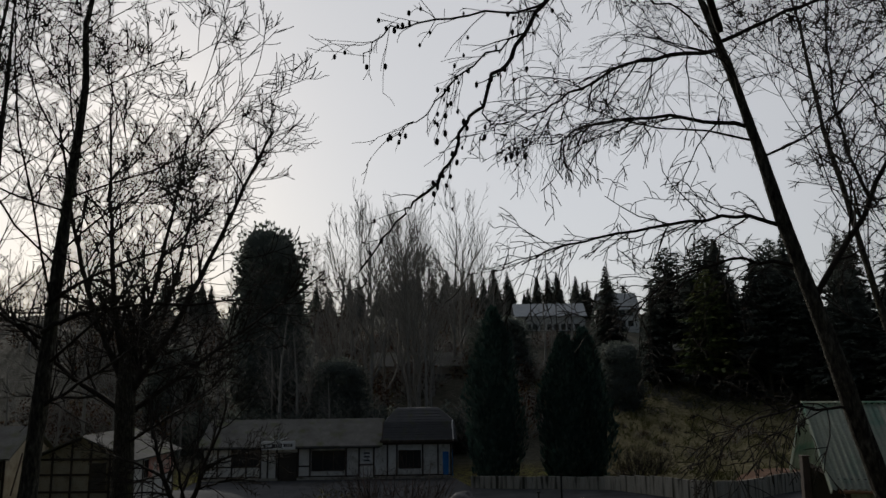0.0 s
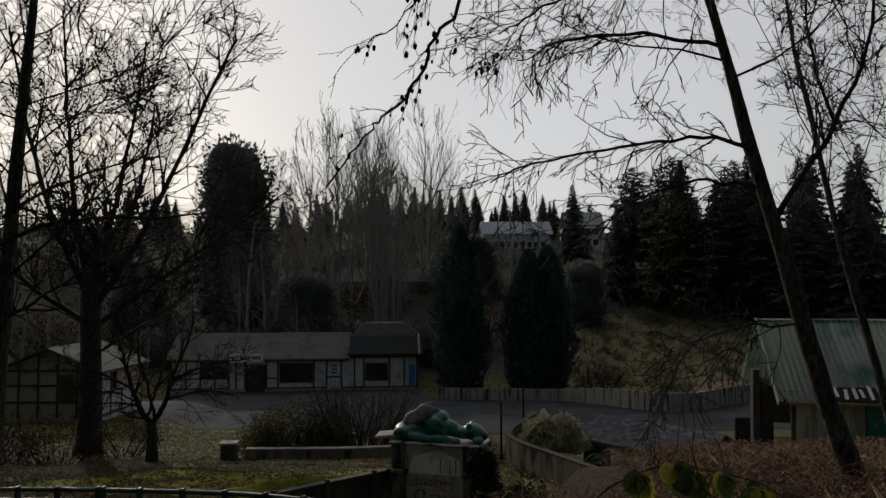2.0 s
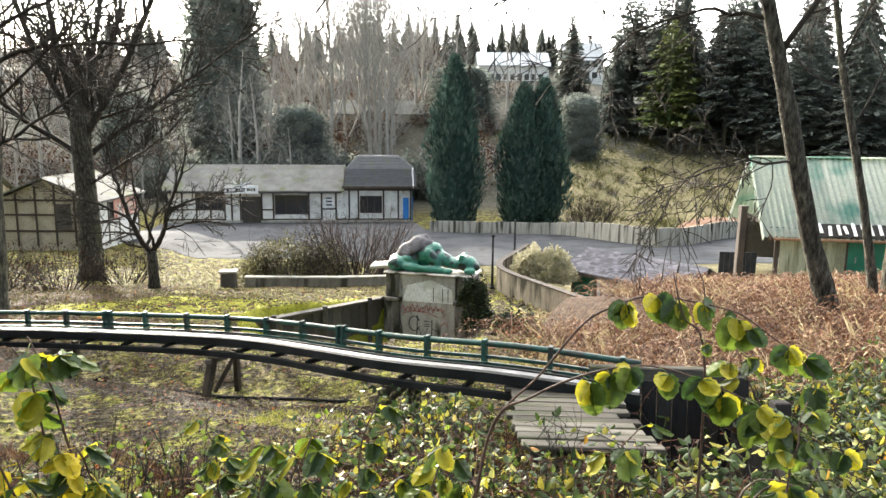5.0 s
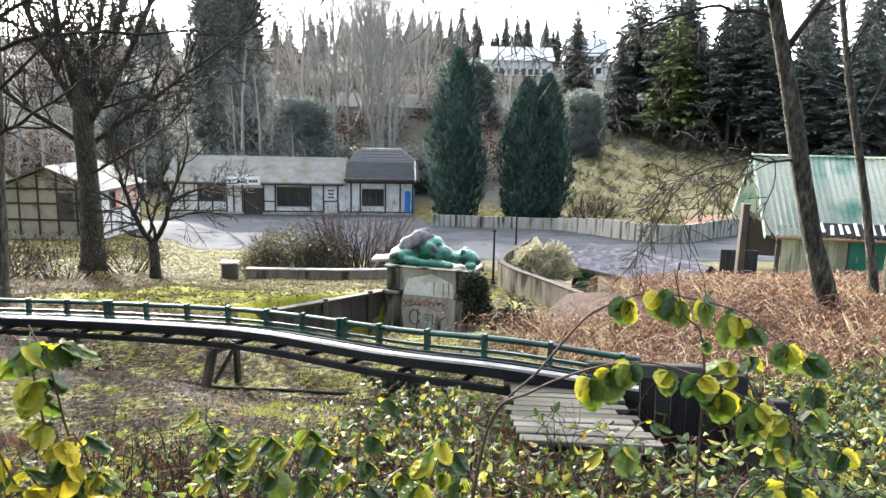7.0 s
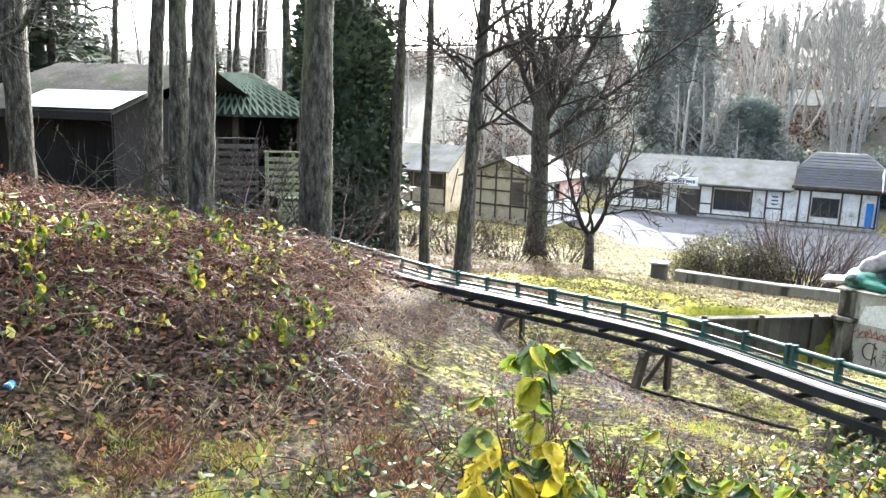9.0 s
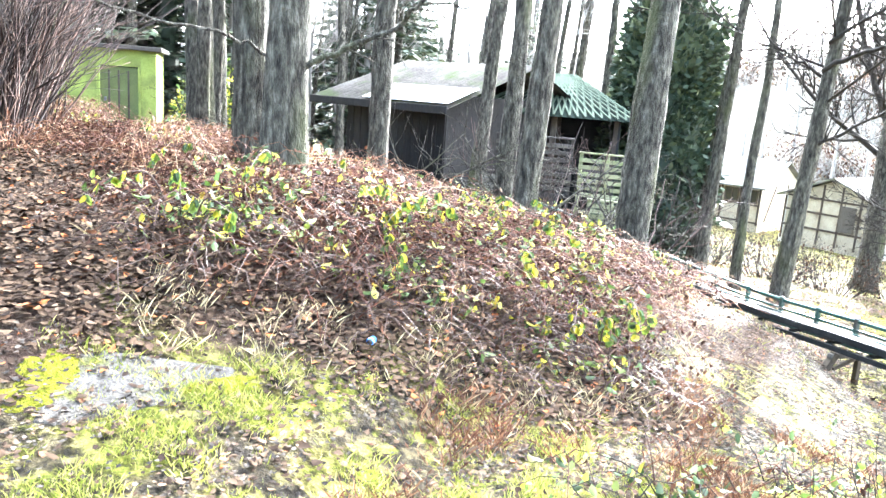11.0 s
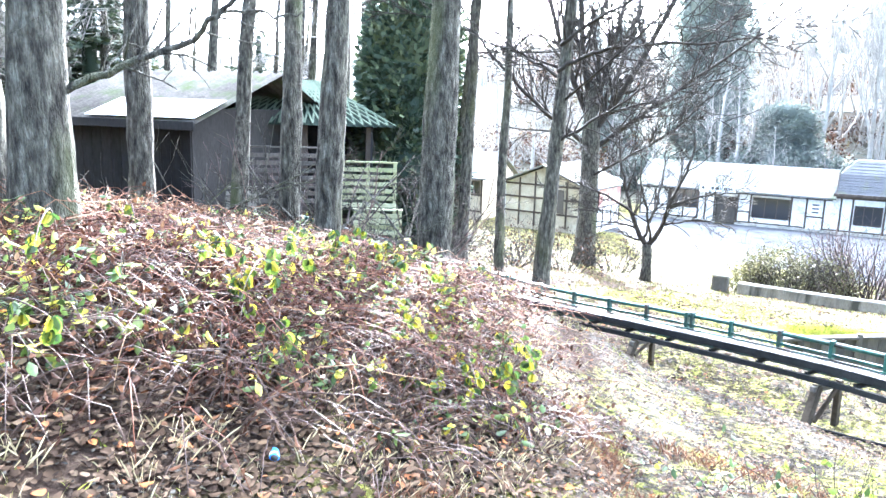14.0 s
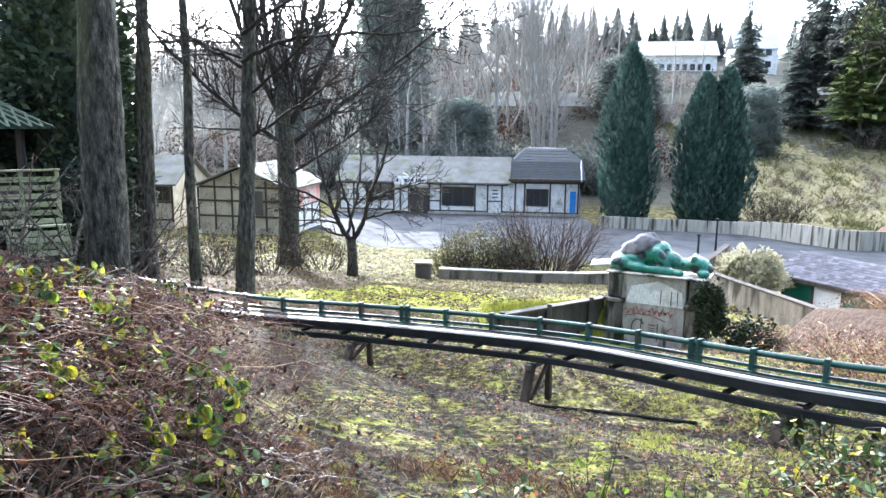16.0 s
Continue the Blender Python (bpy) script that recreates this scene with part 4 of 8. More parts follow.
def pedestal():
    p = thing("stone_gateway", PED, "pale rendered gateway block with red and black graffiti", "gateway")
    part("slab", box(0.32, 1.95, 0.0, 1.0, -0.4, 2.05, 0.02), RENDERED, p)
    for x in (0.0, 1.98):
        part("pillar", box(x, x + 0.44, -0.12, 1.1, -0.4, 1.32, 0.03), STAINED, p)
        part("pillar_cap", box(x - 0.05, x + 0.49, -0.17, 1.15, 1.32, 1.42, 0.02), STAINED, p)
        part("pillar_head", box(x + 0.04, x + 0.4, -0.08, 1.06, 1.42, 2.05, 0.03), STAINED, p)
    bm = bmesh.new()
    f = [bm.verts.new(c) for c in ((0.5, -0.012, 1.32), (1.9, -0.012, 1.32), (1.86, -0.012, 1.7), (1.3, -0.012, 1.93), (0.62, -0.012, 1.75))]
    bm.faces.new(f)
    r = bmesh.ops.extrude_face_region(bm, geom=bm.faces[:])
    bmesh.ops.translate(bm, vec=(0, 0.01, 0), verts=[v for v in r["geom"] if isinstance(v, bmesh.types.BMVert)])
    bmesh.ops.recalc_face_normals(bm, faces=bm.faces[:])
    part("white_panel", bm, PLASTER, p)
    part("top_slab", box(-0.02, 2.45, -0.1, 1.1, 2.05, 2.1, 0.02), RENDERED, p)
    for x in (1.35, 1.6, 1.75):
        part("drip_stain", box(x, x + 0.02, -0.016, -0.0125, 1.35, 1.72, 0), TIMBER, p)
    # sprayed strokes
    def stroke(pts, r, mat):
        t = Tubes()
        t.tube([(x, -0.006, z) for x, z in pts], [r] * len(pts), 4)
        t.make("graffiti_stroke", mat, p)
    ring = [(0.83 + 0.15 * math.cos(a), 0.72 + 0.2 * math.sin(a)) for a in np.linspace(0.4, 5.9, 14)]
    stroke(ring, 0.014, INK)
    stroke([(0.92, 0.95), (0.9, 0.4)], 0.013, INK)
    stroke([(0.95, 0.62), (1.02, 0.4), (1.08, 0.6), (1.14, 0.42), (1.2, 0.62)], 0.011, INK)
    for z in (0.72, 0.8, 0.66):
        stroke([(1.1, z), (1.26, z)], 0.01, INK)
    stroke([(1.32, 0.85), (1.32, 0.4)], 0.012, INK)
    stroke([(1.33, 0.6), (1.5, 0.55)], 0.01, INK)
    rng = random.Random(4)
    for i in range(9):
        x = 0.42 + i * 0.13
        stroke([(x, 1.02 + rng.uniform(0, 0.12)), (x + 0.1, 1.22 + rng.uniform(-0.05, 0.04)), (x + 0.16, 1.0 + rng.uniform(0, 0.1)), (x + 0.2, 1.15)], 0.018, REDINK)
    stroke([(0.5, 0.98), (0.8, 1.06), (1.2, 1.04), (1.5, 0.92)], 0.012, REDINK)
    stroke([(1.55, 0.7), (1.7, 0.82), (1.75, 0.68)], 0.014, REDINK)
    for i in range(4):
        stroke([(0.36 + 0.04 * i, 0.55 - 0.1 * i), (0.42 + 0.03 * i, 0.85 - 0.1 * i), (0.47, 0.6 - 0.1 * i)], 0.008, INK)
    return p


pedestal()


def blob_mesh(name, blobs, voxel, mat, rounds=2):
    bm = bmesh.new()
    for (x, y, z), (a, b_, c), (rx_, ry_, rz_) in blobs:
        r = bmesh.ops.create_icosphere(bm, subdivisions=3, radius=1)
        bmesh.ops.transform(bm, matrix=pose(x, y, z, rx_, ry_, rz_) @ Matrix.Diagonal((a, b_, c, 1)), verts=r["verts"])
    ob = part(name, bm, mat, smooth=True)
    md = ob.modifiers.new("merge", "REMESH")
    md.mode, md.voxel_size, md.use_smooth_shade = "VOXEL", voxel, True
    sm = ob.modifiers.new("soft", "SMOOTH")
    sm.factor, sm.iterations = 0.6, rounds
    return ob


st = blob_mesh("statue", [
    ((0.3, 0.5, 0.22), (0.34, 0.4, 0.24), (0, 0, 0)), ((0.62, 0.5, 0.3), (0.42, 0.4, 0.28), (0, -14, 0)), ((1.0, 0.5, 0.44), (0.4, 0.36, 0.34), (0, 10, 0)), ((1.2, 0.5, 0.5), (0.26, 0.3, 0.28), (0, 30, 0)),
    ((0.28, 0.16, 0.18), (0.26, 0.15, 0.18), (0, 0, 8)), ((0.7, 0.12, 0.12), (0.4, 0.12, 0.12), (0, 4, -4)), ((1.28, 0.2, 0.36), (0.15, 0.14, 0.34), (0, -34, 0)), ((1.5, 0.42, 0.34), (0.36, 0.24, 0.2), (0, 26, 0)),
    ((1.3, 0.1, 0.1), (0.5, 0.1, 0.1), (0, 3, 4)), ((1.72, 0.1, 0.08), (0.14, 0.11, 0.08), (0, 0, 0)), ((1.85, 0.42, 0.24), (0.3, 0.22, 0.17), (0, 4, 0)),
    ((2.12, 0.42, 0.27), (0.3, 0.27, 0.22), (0, 4, 0)), ((2.34, 0.4, 0.2), (0.17, 0.2, 0.14), (0, 14, 0)), ((2.05, 0.24, 0.45), (0.08, 0.07, 0.08), (0, 0, 0)), ((2.05, 0.58, 0.45), (0.08, 0.07, 0.08), (0, 0, 0)), ((2.3, 0.14, 0.1), (0.16, 0.1, 0.09), (0, 0, 0))],
    0.03, STATUE, 2)
st.matrix_basis = PED @ pose(0, 0, 2.09)
tagged(st, "green spotted statue of a lying beast on the gateway", "statue")
bm = bmesh.new()
bmesh.ops.create_uvsphere(bm, u_segments=28, v_segments=18, radius=1)
bmesh.ops.delete(bm, geom=[v for v in bm.verts if v.co.z < -0.12], context="VERTS")
for v in bm.verts:
    n = noise.noise(v.co * 3.0)
    v.co = Vector((v.co.x * (0.62 + 0.12 * n), v.co.y * 0.42, v.co.z * (0.4 + 0.07 * n) + 0.1 * math.exp(-6 * (v.co.x - 0.45) ** 2)))
tarp = part("tarpaulin", bm, material("grey_sheet", [(0.35, (0.04, 0.034, 0.038)), (0.6, (0.13, 0.125, 0.13))], 3.2, 0.75, 0.6, 10, spec=0.15), smooth=True)
tarp.modifiers.new("thick", "SOLIDIFY").thickness = 0.02
tarp.matrix_basis = PED @ pose(0.72, 0.56, 2.5, 0, -20, 0)
tagged(tarp, "crumpled pale grey sheet draped over the statue", "tarpaulin")


# broken pale slab beside the pedestal
sl = part("stone_slab", box(-0.5, 0.1, -0.35, 0.35, -0.04, 0.04, 0.02), CONCRETE)
sl.matrix_basis = PED @ pose(-0.05, 0.5, 2.19, 0, -5, 12)
tagged(sl, "loose pale stone slab lying on the gateway edge", "slab")


def plank_wall():
    w = thing("board_retaining_wall", Matrix.Identity(4), "retaining wall of dark weathered boards and posts", "retaining wall")
    a, c = Vector((-3.3, 16.0, 4.72)), Vector((0.18, 19.62, 4.5))
    d = c - a
    n = 16
    for i in range(n):
        p, q = a + d * (i / n), a + d * ((i + 0.97) / n)
        bm = bmesh.new()
        ang = math.atan2(d.y, d.x)
        L = (q.xy - p.xy).length
        add_box(bm, 0, L, 0, 0.05, -1.5, 0, Matrix.Translation(p) @ Matrix.Rotation(ang, 4, "Z"))
        part("board", bm, DARKWOOD, w)
    for i in (4, 9, 14):
        p = a + d * (i / n)
        part("post", beam((p.x + 0.05, p.y - 0.06, p.z - 1.6), (p.x + 0.05, p.y - 0.06, p.z + 0.12), 0.12, 0.12), DARKWOOD, w)
    part("capping", beam((a.x, a.y - 0.02, a.z + 0.03), (c.x, c.y - 0.02, c.z + 0.03), 0.22, 0.06), DARKWOOD, w)


plank_wall()


# ---- ride track ----
TRK = [(-11.0, 10.6, 7.2), (-9.2, 10.75, 6.95), (-7.4, 10.65, 6.72), (-5.6, 10.35, 6.6), (-3.7, 9.72, 6.7), (-1.45, 8.7, 6.86), (0.3, 7.05, 7.1), (1.3, 6.35, 7.2), (2.3, 5.95, 7.15)]


def ribbon_box(pts, side, off, up, w, h):
    """A rectangular bar that follows the track at a sideways and upward offset."""
    c = pts + side * off + np.array([0, 0, up])
    ring = np.stack([c - side * w / 2, c + side * w / 2, c + side * w / 2 + (0, 0, h), c - side * w / 2 + (0, 0, h)], 1)
    n = len(c)
    f = [(i * 4 + j, i * 4 + (j + 1) % 4, i * 4 + 4 + (j + 1) % 4, i * 4 + 4 + j) for i in range(n - 1) for j in range(4)]
    return ring.reshape(-1, 3).tolist(), f + [(3, 2, 1, 0), tuple(n * 4 - 4 + j for j in range(4))]


OLDLEG = material("old_brown_post", [(0.3, (0.03, 0.024, 0.017)), (0.7, (0.085, 0.068, 0.048))], 3, 0.9, 0.5, 20, spec=0.1)


def ride_track():
    t = thing("ride_track", Matrix.Identity(4), "green steel ride track with worn rails on timber legs", "ride track")
    c = poly_points(catmull(TRK), 0.155)
    tan = np.gradient(c, axis=0)
    tan /= np.linalg.norm(tan, axis=1)[:, None]
    side = np.stack([tan[:, 1], -tan[:, 0], 0 * tan[:, 0]], 1)
    side /= np.linalg.norm(side, axis=1)[:, None]
    for nm, off, up, w, h, mt in (("trough", 0.3, -0.19, 0.16, 0.012, DARK_STEEL), ("running_rail", 0.37, -0.13, 0.085, 0.016, STEEL), ("rail_beam", 0.445, -0.2, 0.05, 0.085, DARK_STEEL), ("inner_rail", 0.2, -0.17, 0.03, 0.03, DARK_STEEL),
                                  ("side_rail", 0.03, -0.13, 0.025, 0.03, GREEN_P), ("side_rail", 0.06, -0.2, 0.03, 0.045, GREEN_P), ("lower_beam", 0.47, -0.33, 0.05, 0.06, DARK_STEEL), ("lower_beam", 0.1, -0.33, 0.05, 0.06, GREEN_P)):
        v, f = ribbon_box(c, side, off, up, w, h)
        mesh_object(nm, v, f, mt, t)
    tb = Tubes()
    tb.tube(c, [0.028] * len(c), 8)
    tb.make("guard_pipe", GREEN_P, t, smooth=True)
    for i in range(2, len(c), 4):
        m = Matrix(((*tan[i], 0), (*side[i], 0), (0, 0, 1, 0), (0, 0, 0, 1))).transposed()
        m = Matrix.Translation(c[i]) @ m
        bm = bmesh.new()
        joint = i % 24 == 2
        add_box(bm, -0.022, 0.022, -0.02, 0.05, -0.2, 0.045, m, 0.005)
        if joint:
            add_box(bm, 0.06, 0.1, -0.02, 0.05, -0.2, 0.05, m, 0.005)
        add_box(bm, -0.018, 0.018, 0.05, 0.3, -0.2, -0.17, m)
        part("bracket", bm, GREEN_P, t)
        part("cross_tie", beam(c[i] + side[i] * 0.02 + (0, 0, -0.265), c[i] + side[i] * 0.46 + (0, 0, -0.265), 0.03, 0.04, 0), DARK_STEEL, t)
    for x in (-9.0, -6.2, -3.9, -1.6, 0.4, 1.8):
        i = int(np.argmin(np.abs(c[:, 0] - x)))
        far, near = c[i] + side[i] * 0.06, c[i] + side[i] * 0.44
        s = part("cross_head", beam(far + (0, 0, -0.41), near + side[i] * 0.1 + (0, 0, -0.39), 0.06, 0.06), DARKWOOD, t)
        for k, (p, lean) in enumerate(((far, -0.02), (near, 0.2))):
            foot = p + side[i] * lean
            zf = on(foot[0], foot[1]) - 0.15
            part("leg", beam((foot[0], foot[1], zf), (p[0], p[1], p[2] - 0.36), 0.085 if k else 0.065, 0.085 if k else 0.065), OLDLEG, t)
        zf = on(*near[:2]) + 0.1
        part("brace", beam((near[0], near[1], zf), (far[0], far[1], far[2] - 0.42), 0.035, 0.05), OLDLEG, t)
    return t


ride_track()
pp = Tubes()
px = np.linspace(-2.4, -0.2, 8)
py = 8.75 - 0.35 * (px + 2.4)
pp.tube([(a, b_, on(a, b_) + 0.02) for a, b_ in zip(px, py)], [0.02] * 8, 6)
tagged(pp.make("ground_pipe", DARK_STEEL, smooth=True), "rusty pipe lying on the ground under the track", "pipe")


# ---- boarded pit cover at the end of the track ----
def pit_cover():
    z0 = on(1.2, 4.5) + 0.14
    m = pose(0.95, 4.5, z0, -7, 0, -8)
    d = thing("plank_deck", m, "grey weathered plank deck beside a dark boarded pit", "deck")
    rng = random.Random(2)
    for i in range(12):
        bm = box(0.0, 0.86 + rng.uniform(-0.05, 0.05), -0.062, 0.062, 0, 0.035, 0.006)
        ob = part("plank", bm, DECKWOOD, d)
        ob.matrix_basis = pose(rng.uniform(-0.05, 0.03), -0.05 + i * 0.137, rng.uniform(0, 0.012), 0, 0, rng.uniform(-0.8, 0.8))
    for x in (0.15, 0.72):
        part("joist", box(x - 0.05, x + 0.05, -0.1, 1.55, -0.14, -0.002, 0.005), SHEDWOOD, d)
    for i in range(11):
        part("side_board", box(0.82, 0.86, -0.1 + i * 0.15, 0.04 + i * 0.15, -0.85, -0.01, 0.004), SHEDWOOD, d)
    for i in range(8):
        part("end_board", box(0.88 + i * 0.13, 1.0 + i * 0.13, 1.56, 1.6, -0.85, 0.1, 0.004), SHEDWOOD, d)
    part("edge_beam", box(0.7, 2.0, 1.61, 1.74, 0.05, 0.2, 0.01), DECKWOOD, d)
    for x, y in ((1.95, 1.55), (1.95, 0.7), (0.82, 1.68)):
        part("post", box(x - 0.06, x + 0.06, y - 0.06, y + 0.06, -0.85, 0.16, 0.01), SHEDWOOD, d)
    part("pit_side", box(1.9, 1.94, -0.2, 1.5, -0.9, -0.05, 0.005), SHEDWOOD, d)


pit_cover()


# ---- slate-roofed green hut by the curved wall ----
def slate_hut():
    h = thing("slate_hut", pose(8.15, 29.95, 1.25, rz=-56), "low green hut with a grey slate roof", "hut")
    part("wall", box(0, 5, 0, 0.12, -0.6, 1.9, 0), GREEN_DOOR, h)
    part("wall", box(0, 5, 2.9, 3.0, -0.6, 1.75, 0), GREEN_DOOR, h)
    for x in (0, 4.9):
        part("gable_wall", box(x, x + 0.1, 0.12, 2.9, -0.6, 1.75, 0), GREEN_DOOR, h)
    for x in (0.05, 1.3, 2.5, 3.7, 4.95):
        part("post", box(x - 0.06, x + 0.06, -0.05, -0.001, -0.6, 1.88, 0.005), TIMBER, h)
    part("panel", box(1.36, 2.44, -0.03, -0.002, -0.5, 1.85, 0.004), PLASTER, h, "pale rendered panel between the posts")
    roof = gable_roof(h, -0.45, 5.4, 0, 3.0, 1.95, 2.62, 1.5, HUT_SLATE, 0.15, 0.05)
    part("fascia", box(-0.45, 5.4, -0.2, -0.16, 1.78, 1.92, 0.005), TIMBER, h)
    me = None
    for r in range(11):
        for k in range(24):
            y, z = -0.16 + 0.15 * r, 1.885 + 0.067 * r + 0.055
            x = -0.45 + 0.24 * k + (0.12 if r % 2 else 0)
            if me is None:
                bm = bmesh.new()
                add_box(bm, 0, 0.228, 0, 0.2, 0, 0.012)
                ob = part("slate", bm, HUT_SLATE, roof)
                me = ob.data
            else:
                ob = shared("slate", me, Matrix.Identity(4), roof)
            ob.matrix_basis = pose(x, y, z, 24.1 - 3, 0, 0)


slate_hut()


# ---- corrugated barn ----
def corrugated(x0, x1, p_low, p_high, mat, parent, pitch=0.17, amp=0.035):
    n = int((x1 - x0) / (pitch / 4))
    xs = np.linspace(x0, x1, n)
    v, f = [], []
    for x in xs:
        w = amp * math.sin(2 * math.pi * x / pitch)
        v.extend([(x, p_low[0], p_low[1] + w), (x, p_high[0], p_high[1] + w), (x, p_high[0], p_high[1] + w - 0.012), (x, p_low[0], p_low[1] + w - 0.012)])
    for i in range(n - 1):
        a = 4 * i
        f.extend([(a, a + 4, a + 5, a + 1), (a + 3, a + 2, a + 6, a + 7), (a, a + 3, a + 7, a + 4)])
    return mesh_object("roof_sheet", v, f, mat, parent, smooth=True)


def barn():
    b_ = thing("corrugated_barn", pose(18.0, 31.6, 2.3, rz=-14), "open barn with pale green corrugated plastic roof sheets", "barn")
    L, D = 18, 6.2
    for i in range(6):
        corrugated(-0.7 + i * 3.1, -0.7 + (i + 1) * 3.1 + 0.08, (-0.45, 2.05 + 0.004 * i), (3.1, 5.4 + 0.004 * i), ROOF_METAL, b_, 0.26, 0.05)
        corrugated(-0.7 + i * 3.1, -0.7 + (i + 1) * 3.1 + 0.08, (6.65, 2.05 + 0.004 * i), (3.1, 5.4 + 0.004 * i), ROOF_METAL, b_, 0.26, 0.05)
    part("ridge_cap", box(-0.75, L, 2.95, 3.25, 5.42, 5.5, 0.02), ROOF_METAL, b_)
    for x in (0.0, 3, 6, 9, 12, 15, 17.8):
        for y in (0.06, D - 0.06):
            part("post", box(x - 0.09, x + 0.09, y - 0.09, y + 0.09, -0.6, 2.3, 0.01), TIMBER, b_)
        part("tie_beam", box(x - 0.07, x + 0.07, 0, D, 2.22, 2.4, 0.01), TIMBER, b_)
    part("eave_beam", box(-0.4, L, -0.05, 0.12, 2.22, 2.42, 0.01), TIMBER, b_)
    part("gutter", box(-0.5, L, -0.62, -0.48, 1.9, 2.02, 0.02), RUSTED, b_)
    for i in range(14):
        x = 0.12 + i * 0.2
        part("wall_board", box(x, x + 0.19, -0.03, 0.0, 0.1, 2.2, 0.004), BARNBOARD, b_)
    for i in range(31):
        x = 5.2 + i * 0.4
        part("wall_board", box(x, x + 0.39, -0.03, 0.0, 0.1, 2.2, 0.004), BARNBOARD, b_)
    d = part("door", box(3.0, 5.1, -0.06, -0.01, 0.3, 1.95, 0.01), GREEN_DOOR, b_, "green painted sliding door")
    part("door_handle", box(3.3, 3.35, -0.1, -0.06, 0.9, 1.2, 0.005), STEEL, d)
    part("back_wall", box(0, L, D - 0.03, D, 0, 2.2, 0), DARKWOOD, b_)
    # added near-black sheet for the shade behind the barn's open end
    part("inner_wall", box(2.2, 2.3, 0.1, D - 0.1, 0, 2.2, 0), DARK, b_)
    for k, (z0, s) in enumerate(((2.0, -0.6), (2.0, 6.8))):
        part("barge_board", beam((-0.72, s + (0.15 if k == 0 else -0.15), 1.95), (-0.72, 3.1, 5.42), 0.05, 0.3), ROOF_METAL, b_)
    # the eave has lost its sheeting: bare laths over dark boarding
    run = Vector((0, 3.55, 3.35)).normalized()
    lo_ = Vector((0, -0.45, 2.05)) + Vector((0, -0.69, 0.73)) * 0.09
    bm = bmesh.new()
    v = [bm.verts.new(lo_ + Vector((x, 0, 0)) + run * k) for x, k in ((1.6, 0.0), (17.0, 0.0), (17.0, 0.75), (1.6, 0.75))]
    bm.faces.new(v)
    r = bmesh.ops.extrude_face_region(bm, geom=bm.faces[:])
    bmesh.ops.translate(bm, vec=(0, 0.02, -0.02), verts=[q for q in r["geom"] if isinstance(q, bmesh.types.BMVert)])
    bmesh.ops.recalc_face_normals(bm, faces=bm.faces[:])
    part("bare_eave", bm, SHEDWOOD, b_, "dark bare boarding along the broken eave")
    rng = random.Random(8)
    out = Vector((0, -0.69, 0.73)) * 0.03
    for i in range(44):
        x = 1.75 + i * 0.35 + rng.uniform(-0.05, 0.05)
        a = lo_ + out + Vector((x, 0, 0)) + run * rng.uniform(0.0, 0.2)
        part("lath", beam(a, lo_ + out + Vector((x + rng.uniform(-0.06, 0.06), 0, 0)) + run * rng.uniform(0.55, 0.8), 0.14, 0.03, 0), PLASTER, b_)
    return b_


barn()
def front_post(x, y):
    p = thing("timber_post", pose(x, y, on(x, y) - 0.2, 0, 1, 0), "dark upright timber post in front of the barn", "post")
    part("post", box(-0.13, 0.13, -0.13, 0.13, 0, 3.3, 0.02), TIMBER, p)
    part("cap", box(-0.15, 0.15, -0.15, 0.15, 3.3, 3.36, 0.01), TIMBER, p)


front_post(14.19, 27.64)
hatch = thing("boarded_hatch", pose(15.30, 29.88, on(15.30, 29.88) - 0.1, rz=-12), "black boarded hatch beside the barn corner", "hatch")
for k in range(7):
    part("board", box(-0.75 + k * 0.22, -0.54 + k * 0.22, 0, 0.05, 0, 1.45, 0.005), DARK, hatch)
for z in (0.25, 1.15):
    part("rail", box(-0.75, 0.78, 0.052, 0.1, z, z + 0.1, 0.005), TIMBER, hatch)
bx = thing("meter_box", pose(13.2, 25.6, on(13.2, 25.6) - 0.1), "small dark rusty box on legs in the brambles", "box")
part("box", box(-0.3, 0.3, -0.2, 0.2, 0.3, 0.8, 0.02), RUSTED, bx)
for x in (-0.25, 0.25):
    part("leg", box(x - 0.04, x + 0.04, -0.04, 0.04, 0, 0.3, 0.005), TIMBER, bx)
rs = thing("low_shelter", pose(25, 55.8, on(25, 55.8), rz=8), "low dark brown rounded roof on the grassy slope", "shelter")
bm = bmesh.new()
for i in range(15):
    a = math.pi * i / 14
    for y in (0, 2.4):
        bm.verts.new((3 - 3.2 * math.cos(a), y, 0.2 + 0.9 * math.sin(a)))
bm.verts.ensure_lookup_table()
for i in range(14):
    bm.faces.new((bm.verts[2 * i], bm.verts[2 * i + 1], bm.verts[2 * i + 3], bm.verts[2 * i + 2]))
so = part("roof", bm, RUSTED, rs)
so.modifiers.new("thick", "SOLIDIFY").thickness = 0.12
part("front", box(0.1, 5.9, 0.2, 0.3, -0.2, 0.5, 0.01), DARKWOOD, rs)


# ---- lamp posts ----
def lamp_post(x, y, h):
    p = thing("lamp_post", pose(x, y, on(x, y) - 0.1), "thin dark steel lamp post by the wall", "lamp post", "lamp posts by the wall")
    t = Tubes()
    t.tube([(0, 0, 0), (0, 0, h * 0.5), (0, 0, h)], [0.05, 0.045, 0.04], 8)
    t.make("pole", DARK_STEEL, p, smooth=True)
    part("base", box(-0.09, 0.09, -0.09, 0.09, 0, 0.2, 0.02), DARK_STEEL, p)
    part("cap", box(-0.07, 0.07, -0.07, 0.07, h, h + 0.06, 0.02), DARK_STEEL, p)


lamp_post(4.5, 28.4, 2.2)
lamp_post(6.0, 31.8, 2.7)


